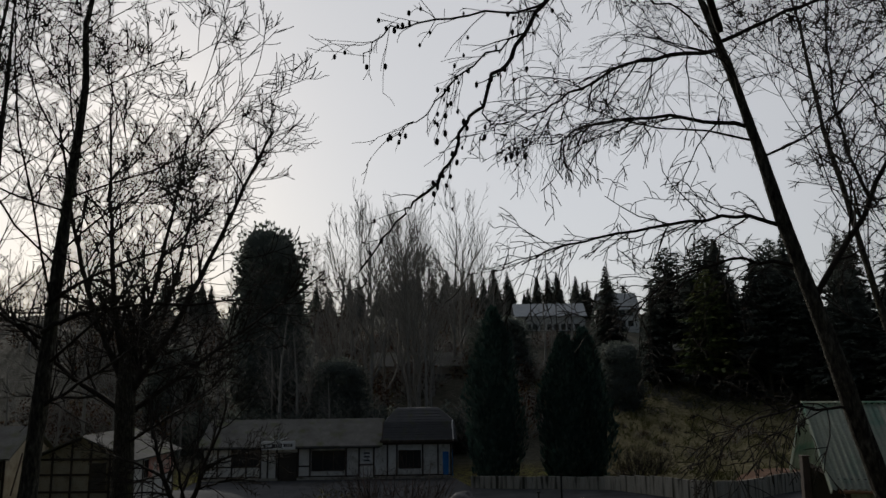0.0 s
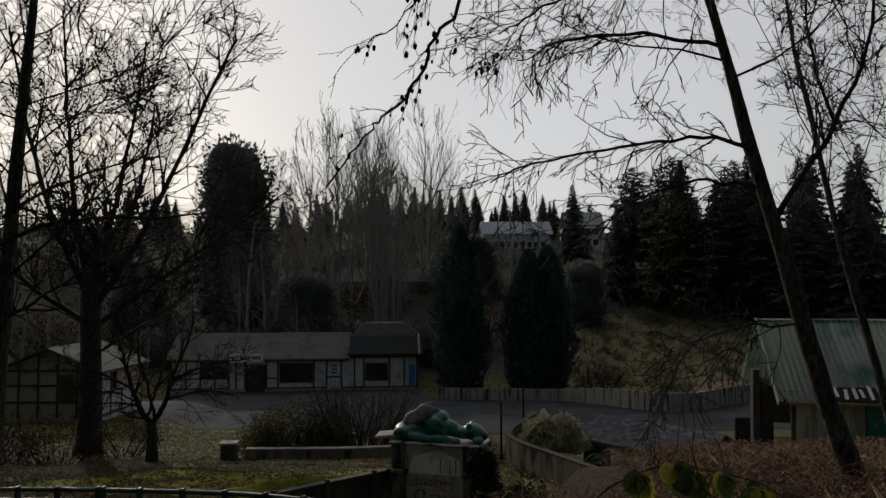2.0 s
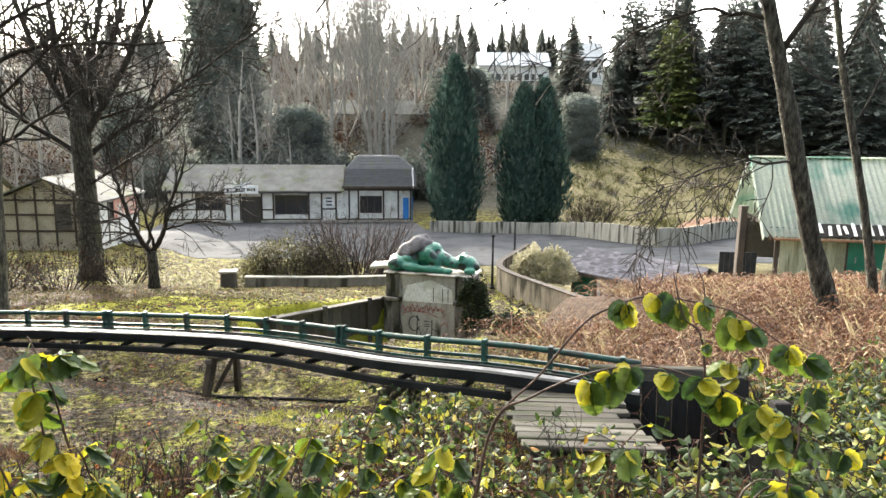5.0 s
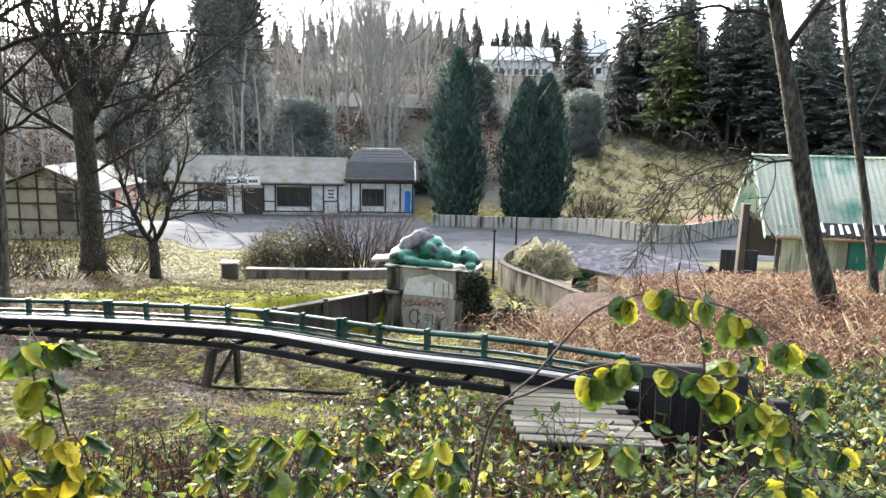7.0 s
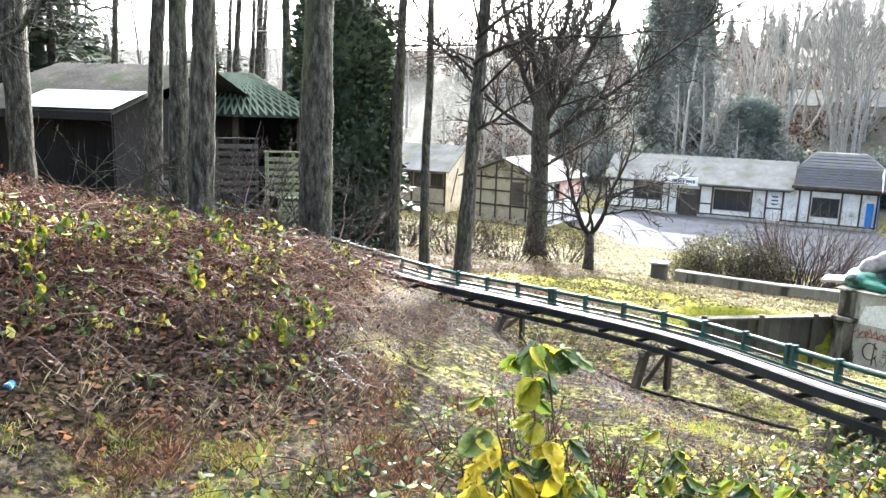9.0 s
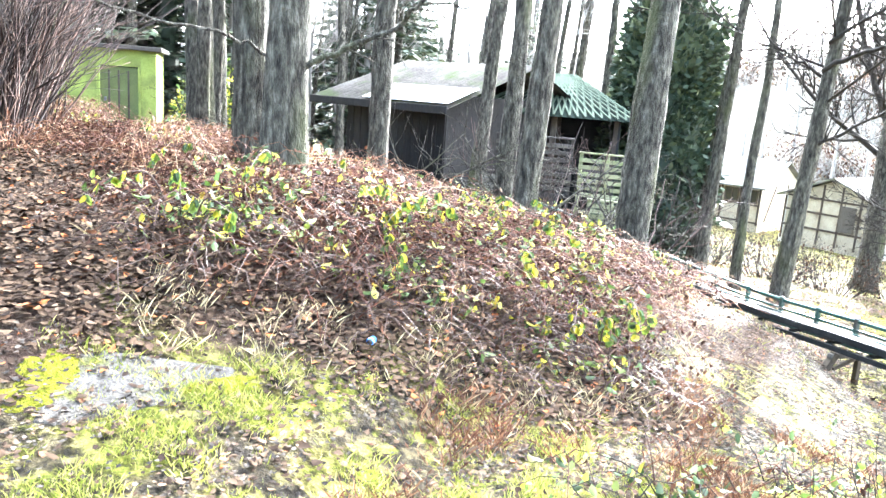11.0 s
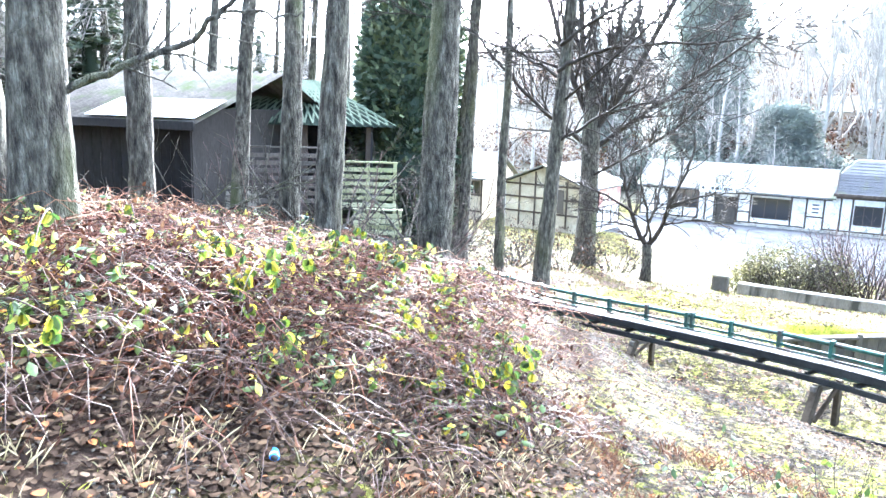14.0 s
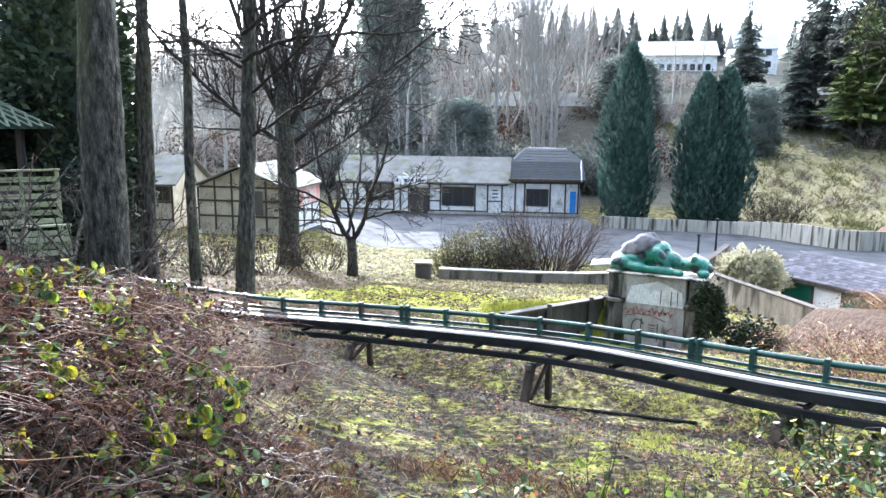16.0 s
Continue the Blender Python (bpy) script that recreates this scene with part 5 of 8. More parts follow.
# ---- shed, lattice pavilion and slatted fences under the trees ----
def slat_panel(m, w, h, mat, label, n=6, group="slatted fence panels"):
    p = thing("slatted_panel", m, label, "fence panel", group)
    for i in range(n):
        z = 0.06 + i * (h - 0.1) / n
        part("slat", box(0, w, -0.03, -0.008, z, z + 0.1, 0.004), mat, p)
    for x in (0.0, w * 0.5 - 0.04, w - 0.08):
        part("upright", box(x, x + 0.08, 0, 0.07, -0.75, h, 0.005), mat, p)
    part("top_rail", box(-0.02, w + 0.02, -0.04, 0.08, h, h + 0.04, 0.004), mat, p)
    return p


slat_panel(pose(-12.35, 13.85, 6.85, rz=32), 1.35, 1.1, SLATWOOD, "pale slatted wooden fence panel beside a trunk")
slat_panel(pose(-11.7, 13.55, 6.3, rz=30), 1.1, 0.62, SLATWOOD, "low pale slatted panel in front of the taller one", 4)
slat_panel(pose(-14.3, 11.8, 6.75, rz=42), 0.95, 0.6, WOOD, "low grey slatted panel half hidden by branches", 4)
slat_panel(pose(-13.9, 12.5, 6.75, rz=42), 1.9, 1.5, DARKWOOD, "dark slatted screen behind the trunks", 8)


def pavilion():
    p = thing("lattice_pavilion", pose(-15.5, 13.65, 6.4, rz=40), "dark pavilion with a green lattice roof", "pavilion")
    W, D = 3.5, 3.0
    for x in (0.1, W * 0.5, W - 0.1):
        for y in (0.1, D - 0.1):
            part("post", box(x - 0.08, x + 0.08, y - 0.08, y + 0.08, -0.6, 2.45, 0.01), TIMBER, p)
    # pavilion walls near-black, the shade under the roof put into their colour
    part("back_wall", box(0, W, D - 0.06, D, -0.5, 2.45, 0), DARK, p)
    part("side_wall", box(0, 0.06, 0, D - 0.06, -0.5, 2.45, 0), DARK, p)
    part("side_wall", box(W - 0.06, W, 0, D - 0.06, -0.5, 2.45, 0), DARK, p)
    part("rail", box(0, W, -0.02, 0.05, 0.9, 1.05, 0.01), DARKWOOD, p)
    a, b_, c, d = (-0.5, -0.6, 2.35), (W + 0.5, -0.6, 2.35), (W * 0.62, D / 2, 3.45), (W * 0.38, D / 2, 3.45)
    e, f = (-0.5, D + 0.6, 2.35), (W + 0.5, D + 0.6, 2.35)
    bm = bmesh.new()
    v = [bm.verts.new(q) for q in (a, b_, c, d, e, f)]
    for q in ((0, 1, 2, 3), (1, 5, 2), (5, 4, 3, 2), (4, 0, 3)):
        bm.faces.new([v[i] for i in q])
    part("roof", bm, material("roof_green_felt", [(0.3, (0.012, 0.02, 0.016)), (0.7, (0.028, 0.04, 0.032))], 2, 0.95, 0.3, spec=0.1), p)
    a, b_, c, d = map(Vector, (a, b_, c, d))
    up = Vector((0, -0.03, 0.05))
    lat = material("lattice_paint", [(0.3, (0.075, 0.1, 0.075)), (0.7, (0.15, 0.18, 0.13))], 3, 0.95, 0.2, spec=0.03)
    n = 22
    for i in range(-n, 2 * n):
        for s in (1, -1):
            u0, u1 = i / n, i / n + s * 0.35
            lo_, hi_ = 0.0, 1.0
            def at(u, w):
                return (a + (b_ - a) * u) * (1 - w) + (d + (c - d) * u) * w + up
            # clip the slanting batten to the roof face
            if u0 < 0:
                if u1 <= 0: continue
                lo_ = -u0 / (u1 - u0)
            if u0 > 1:
                if u1 >= 1: continue
                lo_ = (1 - u0) / (u1 - u0)
            if u1 < 0: hi_ = -u0 / (u1 - u0)
            if u1 > 1: hi_ = (1 - u0) / (u1 - u0)
            if hi_ - lo_ < 0.05: continue
            part("lattice_batten", beam(at(u0 + (u1 - u0) * lo_, lo_), at(u0 + (u1 - u0) * hi_, hi_), 0.05, 0.02, 0), lat, p)


pavilion()


OLDROOF = material("old_shed_roof", [(0.3, (0.06, 0.052, 0.045)), (0.6, (0.11, 0.1, 0.085)), (0.8, (0.17, 0.16, 0.14))], 1.2, 0.95, 0.5, 18, stain=((0.06, 0.075, 0.03), 1.4, 0.5, 0.7), spec=0.1)


def shed():
    s = thing("dark_shed", pose(-17.0, 10.1, 7.0, rz=12), "long dark boarded shed with a pale metal roof", "shed")
    L, D = 3.25, 5.0
    me = None
    for i in range(13):
        x = 0.25 * i
        if me is None:
            ob = part("wall_board", box(0, 0.24, 0, 0.04, -0.8, 2.0, 0.004), SHEDWOOD, s)
            me = ob.data
        else:
            ob = shared("wall_board", me, Matrix.Translation((x, 0, 0)), s)
    part("back_wall", box(0, L, D - 0.05, D, -0.8, 2.2, 0), SHEDWOOD, s)
    for x in (0.0, L - 0.05):
        part("side_wall", box(x, x + 0.05, 0.05, D - 0.05, -0.8, 2.1, 0), SHEDWOOD, s)
    corrugated(-0.5, L + 0.7, (-0.8, 1.85), (2.6, 2.95), OLDROOF, s, 0.2, 0.03)
    corrugated(-0.5, L + 0.7, (D + 0.6, 1.85), (2.6, 2.95), OLDROOF, s, 0.2, 0.03)
    sheet = part("metal_sheet", box(0, 2.6, 0, 1.15, 0, 0.02, 0.004), WHITE, s, "pale metal sheet lying along the eave")
    sheet.matrix_basis = pose(L - 1.9, -0.82, 1.91, 17.9, 0, 0)
    part("fascia", box(-0.5, L + 0.7, -0.86, -0.8, 1.68, 1.86, 0.01), SHEDWOOD, s)


shed()


def green_hut():
    h = thing("green_hut", pose(-20.6, 3.2, 7.6, rz=68), "lime green rendered hut with a dark flat roof", "hut")
    W, D, Z = 3.1, 2.6, 2.0
    part("wall", box(0, 1.75, 0, 0.15, -0.6, Z, 0), HUT_PAINT, h)
    part("wall", box(2.75, W, 0, 0.15, -0.6, Z, 0), HUT_PAINT, h)
    part("wall", box(1.75, 2.75, 0, 0.15, 1.6, Z, 0), HUT_PAINT, h)
    part("wall", box(0, W, D - 0.15, D, -0.6, Z, 0), HUT_PAINT, h)
    for x in (0, W - 0.15):
        part("wall", box(x, x + 0.15, 0.15, D - 0.15, -0.6, Z, 0), HUT_PAINT, h)
    part("roof", box(-0.15, W + 0.15, -0.2, D + 0.2, Z, Z + 0.1, 0.01), DARKWOOD, h)
    # added dark sheet behind the door, painted shade of the room
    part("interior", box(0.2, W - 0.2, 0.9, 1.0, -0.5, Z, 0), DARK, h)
    d = part("door", box(1.82, 2.68, 0.06, 0.11, 0.0, 1.58, 0.005), material("olive_door", [(0.3, (0.08, 0.1, 0.03)), (0.7, (0.13, 0.15, 0.05))], 2, 0.7, 0.3), h, "dark olive door")
    for x in (1.76, 2.68):
        part("door_frame", box(x, x + 0.06, -0.02, 0.15, 0, 1.6, 0.004), HUT_PAINT, h)
    for x in (2.0, 2.22, 2.44):
        part("batten", box(x, x + 0.04, 0.04, 0.06, 0.05, 1.5, 0), TIMBER, d)
    part("door_handle", box(1.9, 1.96, 0.02, 0.06, 0.75, 0.85, 0.004), STEEL, d)


green_hut()


# ---- buildings on the far hill ----
def far_building(name, x, y, z, L, D, h, rid, wall, roof, rz, label, storeys=1, nwin=8):
    b_ = thing(name, pose(x, y, z, rz=rz), label, "building")
    part("wall", box(0, L, 0, D, -2, h, 0), wall, b_)
    gable_roof(b_, -0.4, L + 0.4, 0, D, h, rid, D / 2, roof, 0.5, 0.15)
    for s in range(storeys):
        for i in range(nwin):
            x0 = 0.6 + i * (L - 1.2) / nwin
            zz = 0.6 + s * h / storeys
            w = part("window", box(x0, x0 + (L - 1.2) / nwin * 0.65, -0.04, 0.02, zz, zz + 1.2, 0), GLASS, b_)
            part("sill", box(x0 - 0.05, x0 + (L - 1.2) / nwin * 0.7, -0.12, -0.04, zz - 0.1, zz, 0), WHITE, w)
    return b_


far_building("hillside_pavilion", -6, 99, 7.6, 12, 6, 3.0, 4.6, material("brown_render", [(0.3, (0.2, 0.17, 0.13)), (0.7, (0.3, 0.26, 0.2))], 1, 0.9, 0.2), ROOFING, 2, "brown long building among bare trees on the hill", 1, 6)
far_building("hill_hall", 20, 150, 17.5, 14, 8, 3.6, 6.2, PLASTER, material("pale_sheet_roof", [(0.3, (0.28, 0.31, 0.33)), (0.7, (0.38, 0.4, 0.42))], 0.5, 0.5, 0.1), -3, "white hall with a pale metal roof on the hill", 1, 9)
far_building("hill_house", 39, 156, 18.5, 8, 8, 4.5, 8.0, PLASTER, material("pale_tile_roof", [(0.3, (0.28, 0.3, 0.31)), (0.7, (0.36, 0.38, 0.38))], 0.5, 0.6, 0.1), -3, "pale house with a steep roof on the hill", 2, 4)
far_building("low_terrace", 26, 118, 10.2, 22, 5, 2.6, 3.6, material("grey_render", [(0.3, (0.25, 0.25, 0.25)), (0.7, (0.36, 0.36, 0.35))], 1, 0.9, 0.2), ROOFING, -2, "low grey terrace on the hillside", 1, 10)


# ---- trees ----
def grow(acc, rng, p, d, L, r, level, spec):
    """Branches and, from them, the next finer ones; level by level, all at once."""
    p, d = np.atleast_2d(np.asarray(p, float)), np.atleast_2d(np.asarray(d, float))
    L, r = np.atleast_1d(np.asarray(L, float)), np.atleast_1d(np.asarray(r, float))
    while True:
        N = len(p)
        k = 5 if level < 2 else 4
        bend = np.array([0, 0, spec["up"][level]])
        pts, q = [p], d
        for i in range(k):
            q = unit(q + rng.normal(0, spec["wob"], (N, 3)) + bend)
            pts.append(pts[-1] + q * (L / k)[:, None])
        pts = np.stack(pts, 1)
        end = np.maximum(r * 0.3, spec.get("thin", 0.003))
        rad = r[:, None] + (end - r)[:, None] * np.linspace(0, 1, k + 1)
        acc.tubes(pts, rad, 5 if level == 0 else (4 if level == 1 else 3))
        if level >= spec["levels"]:
            return
        n = spec["kids"][level]
        t = rng.uniform(0.2, 1.0, (N, n))
        j = np.minimum((t * k).astype(int), k - 1)
        rows = np.arange(N)[:, None]
        a, b_ = pts[rows, j], pts[rows, j + 1]
        base = a + (b_ - a) * (t * k - j)[..., None]
        dd = unit(b_ - a)
        away = unit(cross(dd, rng.normal(0, 1, (N, n, 3))))
        ang = rng.uniform(*spec["angle"], (N, n))[..., None]
        d = unit(dd * np.cos(ang) + away * np.sin(ang)).reshape(-1, 3)
        p = base.reshape(-1, 3)
        r = np.maximum(rad[rows, j] * 0.55, spec.get("thin", 0.003)).reshape(-1)
        L = (L[:, None] * rng.uniform(*spec["ratio"], (N, n)) * (1.15 - 0.55 * t)).reshape(-1)
        level += 1


SPEC = dict(up=(0.06, 0.05, 0.03, 0.0), wob=0.13, levels=3, kids=(7, 5, 4), angle=(0.5, 1.1), ratio=(0.42, 0.68))
DROOP = dict(SPEC, up=(-0.02, -0.06, -0.1, -0.12))
ERECT = dict(SPEC, up=(0.2, 0.16, 0.1, 0.05), angle=(0.3, 0.7))


def tree(name, x, y, h, r, label, seed, lean=(0, 0), first=0.3, limbs=14, limb=0.35, spec=SPEC, bark=None, category="tree", sink=0.25, group="", flare=1.35, bow=0.0, limb_r=0.26, slope=(0.2, 0.9), twig=None, path=None):
    rng = np.random.default_rng(seed)
    t = thing(name, pose(x, y, on(x, y) - sink), label, category, group)
    k = 12
    s = np.linspace(0, 1, k)
    wx = np.cumsum(rng.normal(0, 0.012, k)) * h * 0.5
    wy = np.cumsum(rng.normal(0, 0.012, k)) * h * 0.5
    pts = np.stack([lean[0] * (s + bow * s * s) + wx * s, lean[1] * s + wy * s, s * h], 1)
    if path is not None:
        # the trunk follows a line of (x, y, z) from its foot
        q = catmull(path, 6) - np.array([x, y, on(x, y) - sink])
        d_ = np.r_[0, np.cumsum(np.linalg.norm(np.diff(q, axis=0), axis=1))] 
        pts = np.stack([np.interp(s * d_[-1], d_, q[:, c]) for c in range(3)], 1)
    rad = r * (1 - 0.86 * s ** 1.1)
    rad[0] *= flare
    rad[1] *= 1 + (flare - 1) * 0.15
    tr, br = Tubes(), Tubes()
    # the stem in short lengths, uneven in girth and a little crooked, spread at the root
    ss = np.concatenate([np.linspace(0, 0.12, 10), np.linspace(0.135, 1, 44)])
    line = np.stack([np.interp(ss, s, pts[:, c]) for c in range(3)], 1)
    line[1:, :2] += np.cumsum(rng.normal(0, 0.03, (len(ss) - 1, 2)) * r, 0) * 0.5
    girth = r * (1 - 0.86 * ss ** 1.1) * (1 + 0.05 * np.sin(ss * h * 2.3 + seed) + rng.normal(0, 0.02, len(ss))) + r * (flare - 1) * np.exp(-ss * h / 0.35)
    tr.tube(line, girth, 16)
    ring = tr.chunks[0][0].reshape(len(ss), 16, 3)
    lobe = 1 + (0.05 + 0.22 * np.exp(-ss * h / 0.3))[:, None] * np.sin(np.arange(16) * 2 * np.pi / 16 * 3 + seed)[None] + rng.normal(0, 0.018, (len(ss), 16))
    ring[:] = line[:, None] + (ring - line[:, None]) * lobe[..., None]
    for i in range(limbs):
        f = first + (0.98 - first) * ((i + rng.uniform(0, 1)) / limbs)
        j = min(int(f * (k - 1)), k - 2)
        p = pts[j] + (pts[j + 1] - pts[j]) * (f * (k - 1) - j)
        az = i * 2.4 + rng.uniform(-0.5, 0.5)
        el = rng.uniform(*slope)
        d = np.array([math.cos(az) * math.cos(el), math.sin(az) * math.cos(el), math.sin(el)])
        rr = float(np.interp(f, s, rad))
        grow(br, rng, p, d, h * limb * (1.15 - 0.75 * (f - first) / (1 - first)) * rng.uniform(0.75, 1.15), max(rr * limb_r, 0.012), 0, spec)
    tr.make("trunk", bark or BARK, t, smooth=True)
    br.make("crown", twig or TWIG, t)
    return t


FEW = dict(SPEC, kids=(5, 4, 3), thin=0.006)
tall = tree("bare_tree", -8.0, 15.95, 15, 0.2, "tall bare tree with rough dark bark", 11, (0.5, 0.3), 0.3, 22, 0.36, dict(SPEC, kids=(8, 6, 4), up=(0.12, 0.1, 0.08, 0.04), thin=0.009), slope=(0.0, 0.7), limb_r=0.22)
tree("bare_tree", -9.25, 16.3, 14, 0.13, "slender bare tree leaning beside the track", 12, (-0.5, 0.4), 0.35, 9, 0.22, FEW)
tree("bare_tree", -10.9, 17.4, 15, 0.17, "bare tree near the slatted panels", 13, (0.2, 0.2), 0.35, 10, 0.25, FEW)
tree("bare_tree", -11.6, 18.0, 13, 0.13, "thin bare tree leaning to its neighbour", 14, (1.0, 0.2), 0.4, 8, 0.22, FEW)
tree("bare_tree", -6.6, 8.4, 15, 0.25, "straight tree with grey bark beside the track", 15, (0.35, 0.1), 0.5, 10, 0.25, FEW)
tree("bare_tree", -7.2, 6.85, 13, 0.17, "young straight tree on the bramble mound", 16, (0.3, 0), 0.5, 9, 0.22, FEW)
tree("bare_tree", -8.6, 7.75, 13, 0.15, "slim straight tree on the mound", 17, (0.5, 0.1), 0.5, 8, 0.22, FEW)
tree("bare_tree", -11.8, 10.0, 13, 0.16, "slim straight tree close to another trunk", 18, (0.9, 0.2), 0.5, 8, 0.22, FEW)
tree("bare_tree", -7.3, 3.45, 15, 0.23, "thick mossy trunk with a low side branch", 19, (0.3, 0.1), 0.45, 10, 0.28, FEW)
tree("bare_tree", -8.0, 3.45, 15, 0.2, "thick trunk grown together with its neighbour", 20, (-0.5, 0.0), 0.45, 9, 0.28, FEW)
tree("bare_tree", -9.05, 5.75, 13, 0.16, "slim dark trunk behind the mossy tree", 21, (0.1, 0.1), 0.5, 8, 0.22, FEW)
lean = tree("leaning_tree", 7.1, 10.4, 12, 0.165, "dark leaning bare tree with arching branches", 24, first=0.6, limbs=9, limb=0.26, spec=DROOP, slope=(0.0, 0.6),
            path=[(7.1, 10.4, 5.5), (6.8, 10.4, 6.65), (6.4, 10.4, 7.75), (5.97, 10.4, 9.4), (5.42, 10.4, 11.2), (5.1, 10.4, 12.46), (4.85, 10.4, 13.43), (4.4, 10.4, 14.9), (3.9, 10.5, 16.4)])


def arch(acc, rng, line, r0, kids, kid_len, spec, level=1):
    """A limb along a given line, with twigs growing from it."""
    q = catmull(line, 5)
    rr = np.linspace(r0, r0 * 0.25 + 0.002, len(q))
    acc.tube(q + np.r_[np.zeros((1, 3)), rng.normal(0, 0.02, (len(q) - 1, 3))], rr, 5)
    at = rng.integers(2, len(q) - 1, kids)
    d = unit(q[at + 1] - q[at])
    away = unit(cross(d, rng.normal(0, 1, (kids, 3))))
    ang = rng.uniform(*spec["angle"], kids)[:, None]
    grow(acc, rng, q[at], unit(d * np.cos(ang) + away * np.sin(ang)), kid_len * rng.uniform(0.4, 1.2, kids), np.maximum(rr[at] * 0.5, 0.004), level, spec)


def lean_limbs():
    rng = np.random.default_rng(241)
    b_ = Tubes()
    fine = dict(DROOP, kids=(6, 4, 2), levels=3, wob=0.16, thin=0.0065)
    for line, r in (([(5.42, 10.4, 11.25), (4.69, 10.35, 11.39), (3.43, 10.3, 11.23), (2.19, 10.3, 10.98), (1.53, 10.3, 10.7)], 0.035),
                    ([(5.6, 10.4, 10.65), (4.64, 10.5, 10.76), (3.63, 10.5, 10.44), (2.95, 10.5, 9.88)], 0.03),
                    ([(5.05, 10.4, 12.75), (3.78, 10.3, 12.89), (2.59, 10.2, 12.72), (1.91, 10.1, 12.37)], 0.035),
                    ([(4.7, 10.4, 14.0), (3.32, 10.2, 13.69), (2.27, 10.1, 13.16), (1.67, 10.0, 12.72)], 0.035),
                    ([(4.64, 10.4, 14.1), (5.81, 10.1, 14.53), (6.9, 9.9, 14.8), (7.5, 9.8, 14.4)], 0.035),
                    ([(5.75, 10.4, 10.2), (6.6, 10.2, 11.6), (7.1, 10.0, 13.0), (7.3, 10.0, 15.0)], 0.05),
                    ([(6.6, 10.2, 11.6), (6.3, 10.3, 12.9), (6.3, 10.3, 14.6)], 0.03),
                    ([(4.4, 10.4, 14.9), (3.67, 10.2, 15.3), (2.36, 10.0, 15.3), (1.4, 9.8, 14.4)], 0.04),
                    ([(6.12, 10.4, 8.65), (5.18, 10.2, 8.65), (4.35, 10.0, 8.42), (3.95, 9.9, 8.0)], 0.022)):
        arch(b_, rng, [np.array(q) for q in line], r, 26, 1.15, fine, 1)
    m = lean.matrix_basis.inverted()
    ob = b_.make("arching_limb", TWIG, lean)
    ob.data.transform(m)


lean_limbs()
tree("bare_tree", 8.1, 11.0, 11, 0.075, "many-stemmed slender bare tree", 25, (-1.9, 0.8), 0.25, 14, 0.32, dict(SPEC, thin=0.006), slope=(0.6, 1.2))
tree("bare_tree", 8.5, 11.4, 11, 0.09, "slender stem beside the leaning tree", 26, (0.6, 0.4), 0.25, 14, 0.32, dict(SPEC, thin=0.006), slope=(0.6, 1.2))


def long_branches():
    """The far-reaching side branches of the tall tree by the track."""
    rng = np.random.default_rng(111)
    fine = dict(SPEC, kids=(5, 4, 3), levels=3, wob=0.15, up=(0, 0.02, 0.02, 0))
    b_ = Tubes()
    for line, r in (([(-7.87, 15.95, 10.15), (-7.24, 15.95, 10.49), (-6.28, 15.95, 10.69), (-4.88, 15.95, 10.74), (-3.51, 15.95, 10.82)], 0.06), ([(-7.94, 15.95, 8.47), (-7.04, 15.95, 9.07), (-6.06, 15.95, 9.71), (-5.35, 15.95, 10.38)], 0.045), ([(-7.85, 15.95, 10.72), (-6.97, 15.95, 11.27), (-5.79, 15.95, 11.81), (-4.65, 15.95, 12.01)], 0.05), ([(-7.88, 15.95, 10.04), (-8.57, 15.95, 10.44), (-9.04, 15.95, 10.72), (-9.63, 15.95, 11.17)], 0.04)):
        arch(b_, rng, [np.array(q) for q in line], r, 20, 1.2, fine, 1)
    ob = b_.make("side_branch", TWIG, tall)
    ob.data.transform(tall.matrix_basis.inverted())


long_branches()


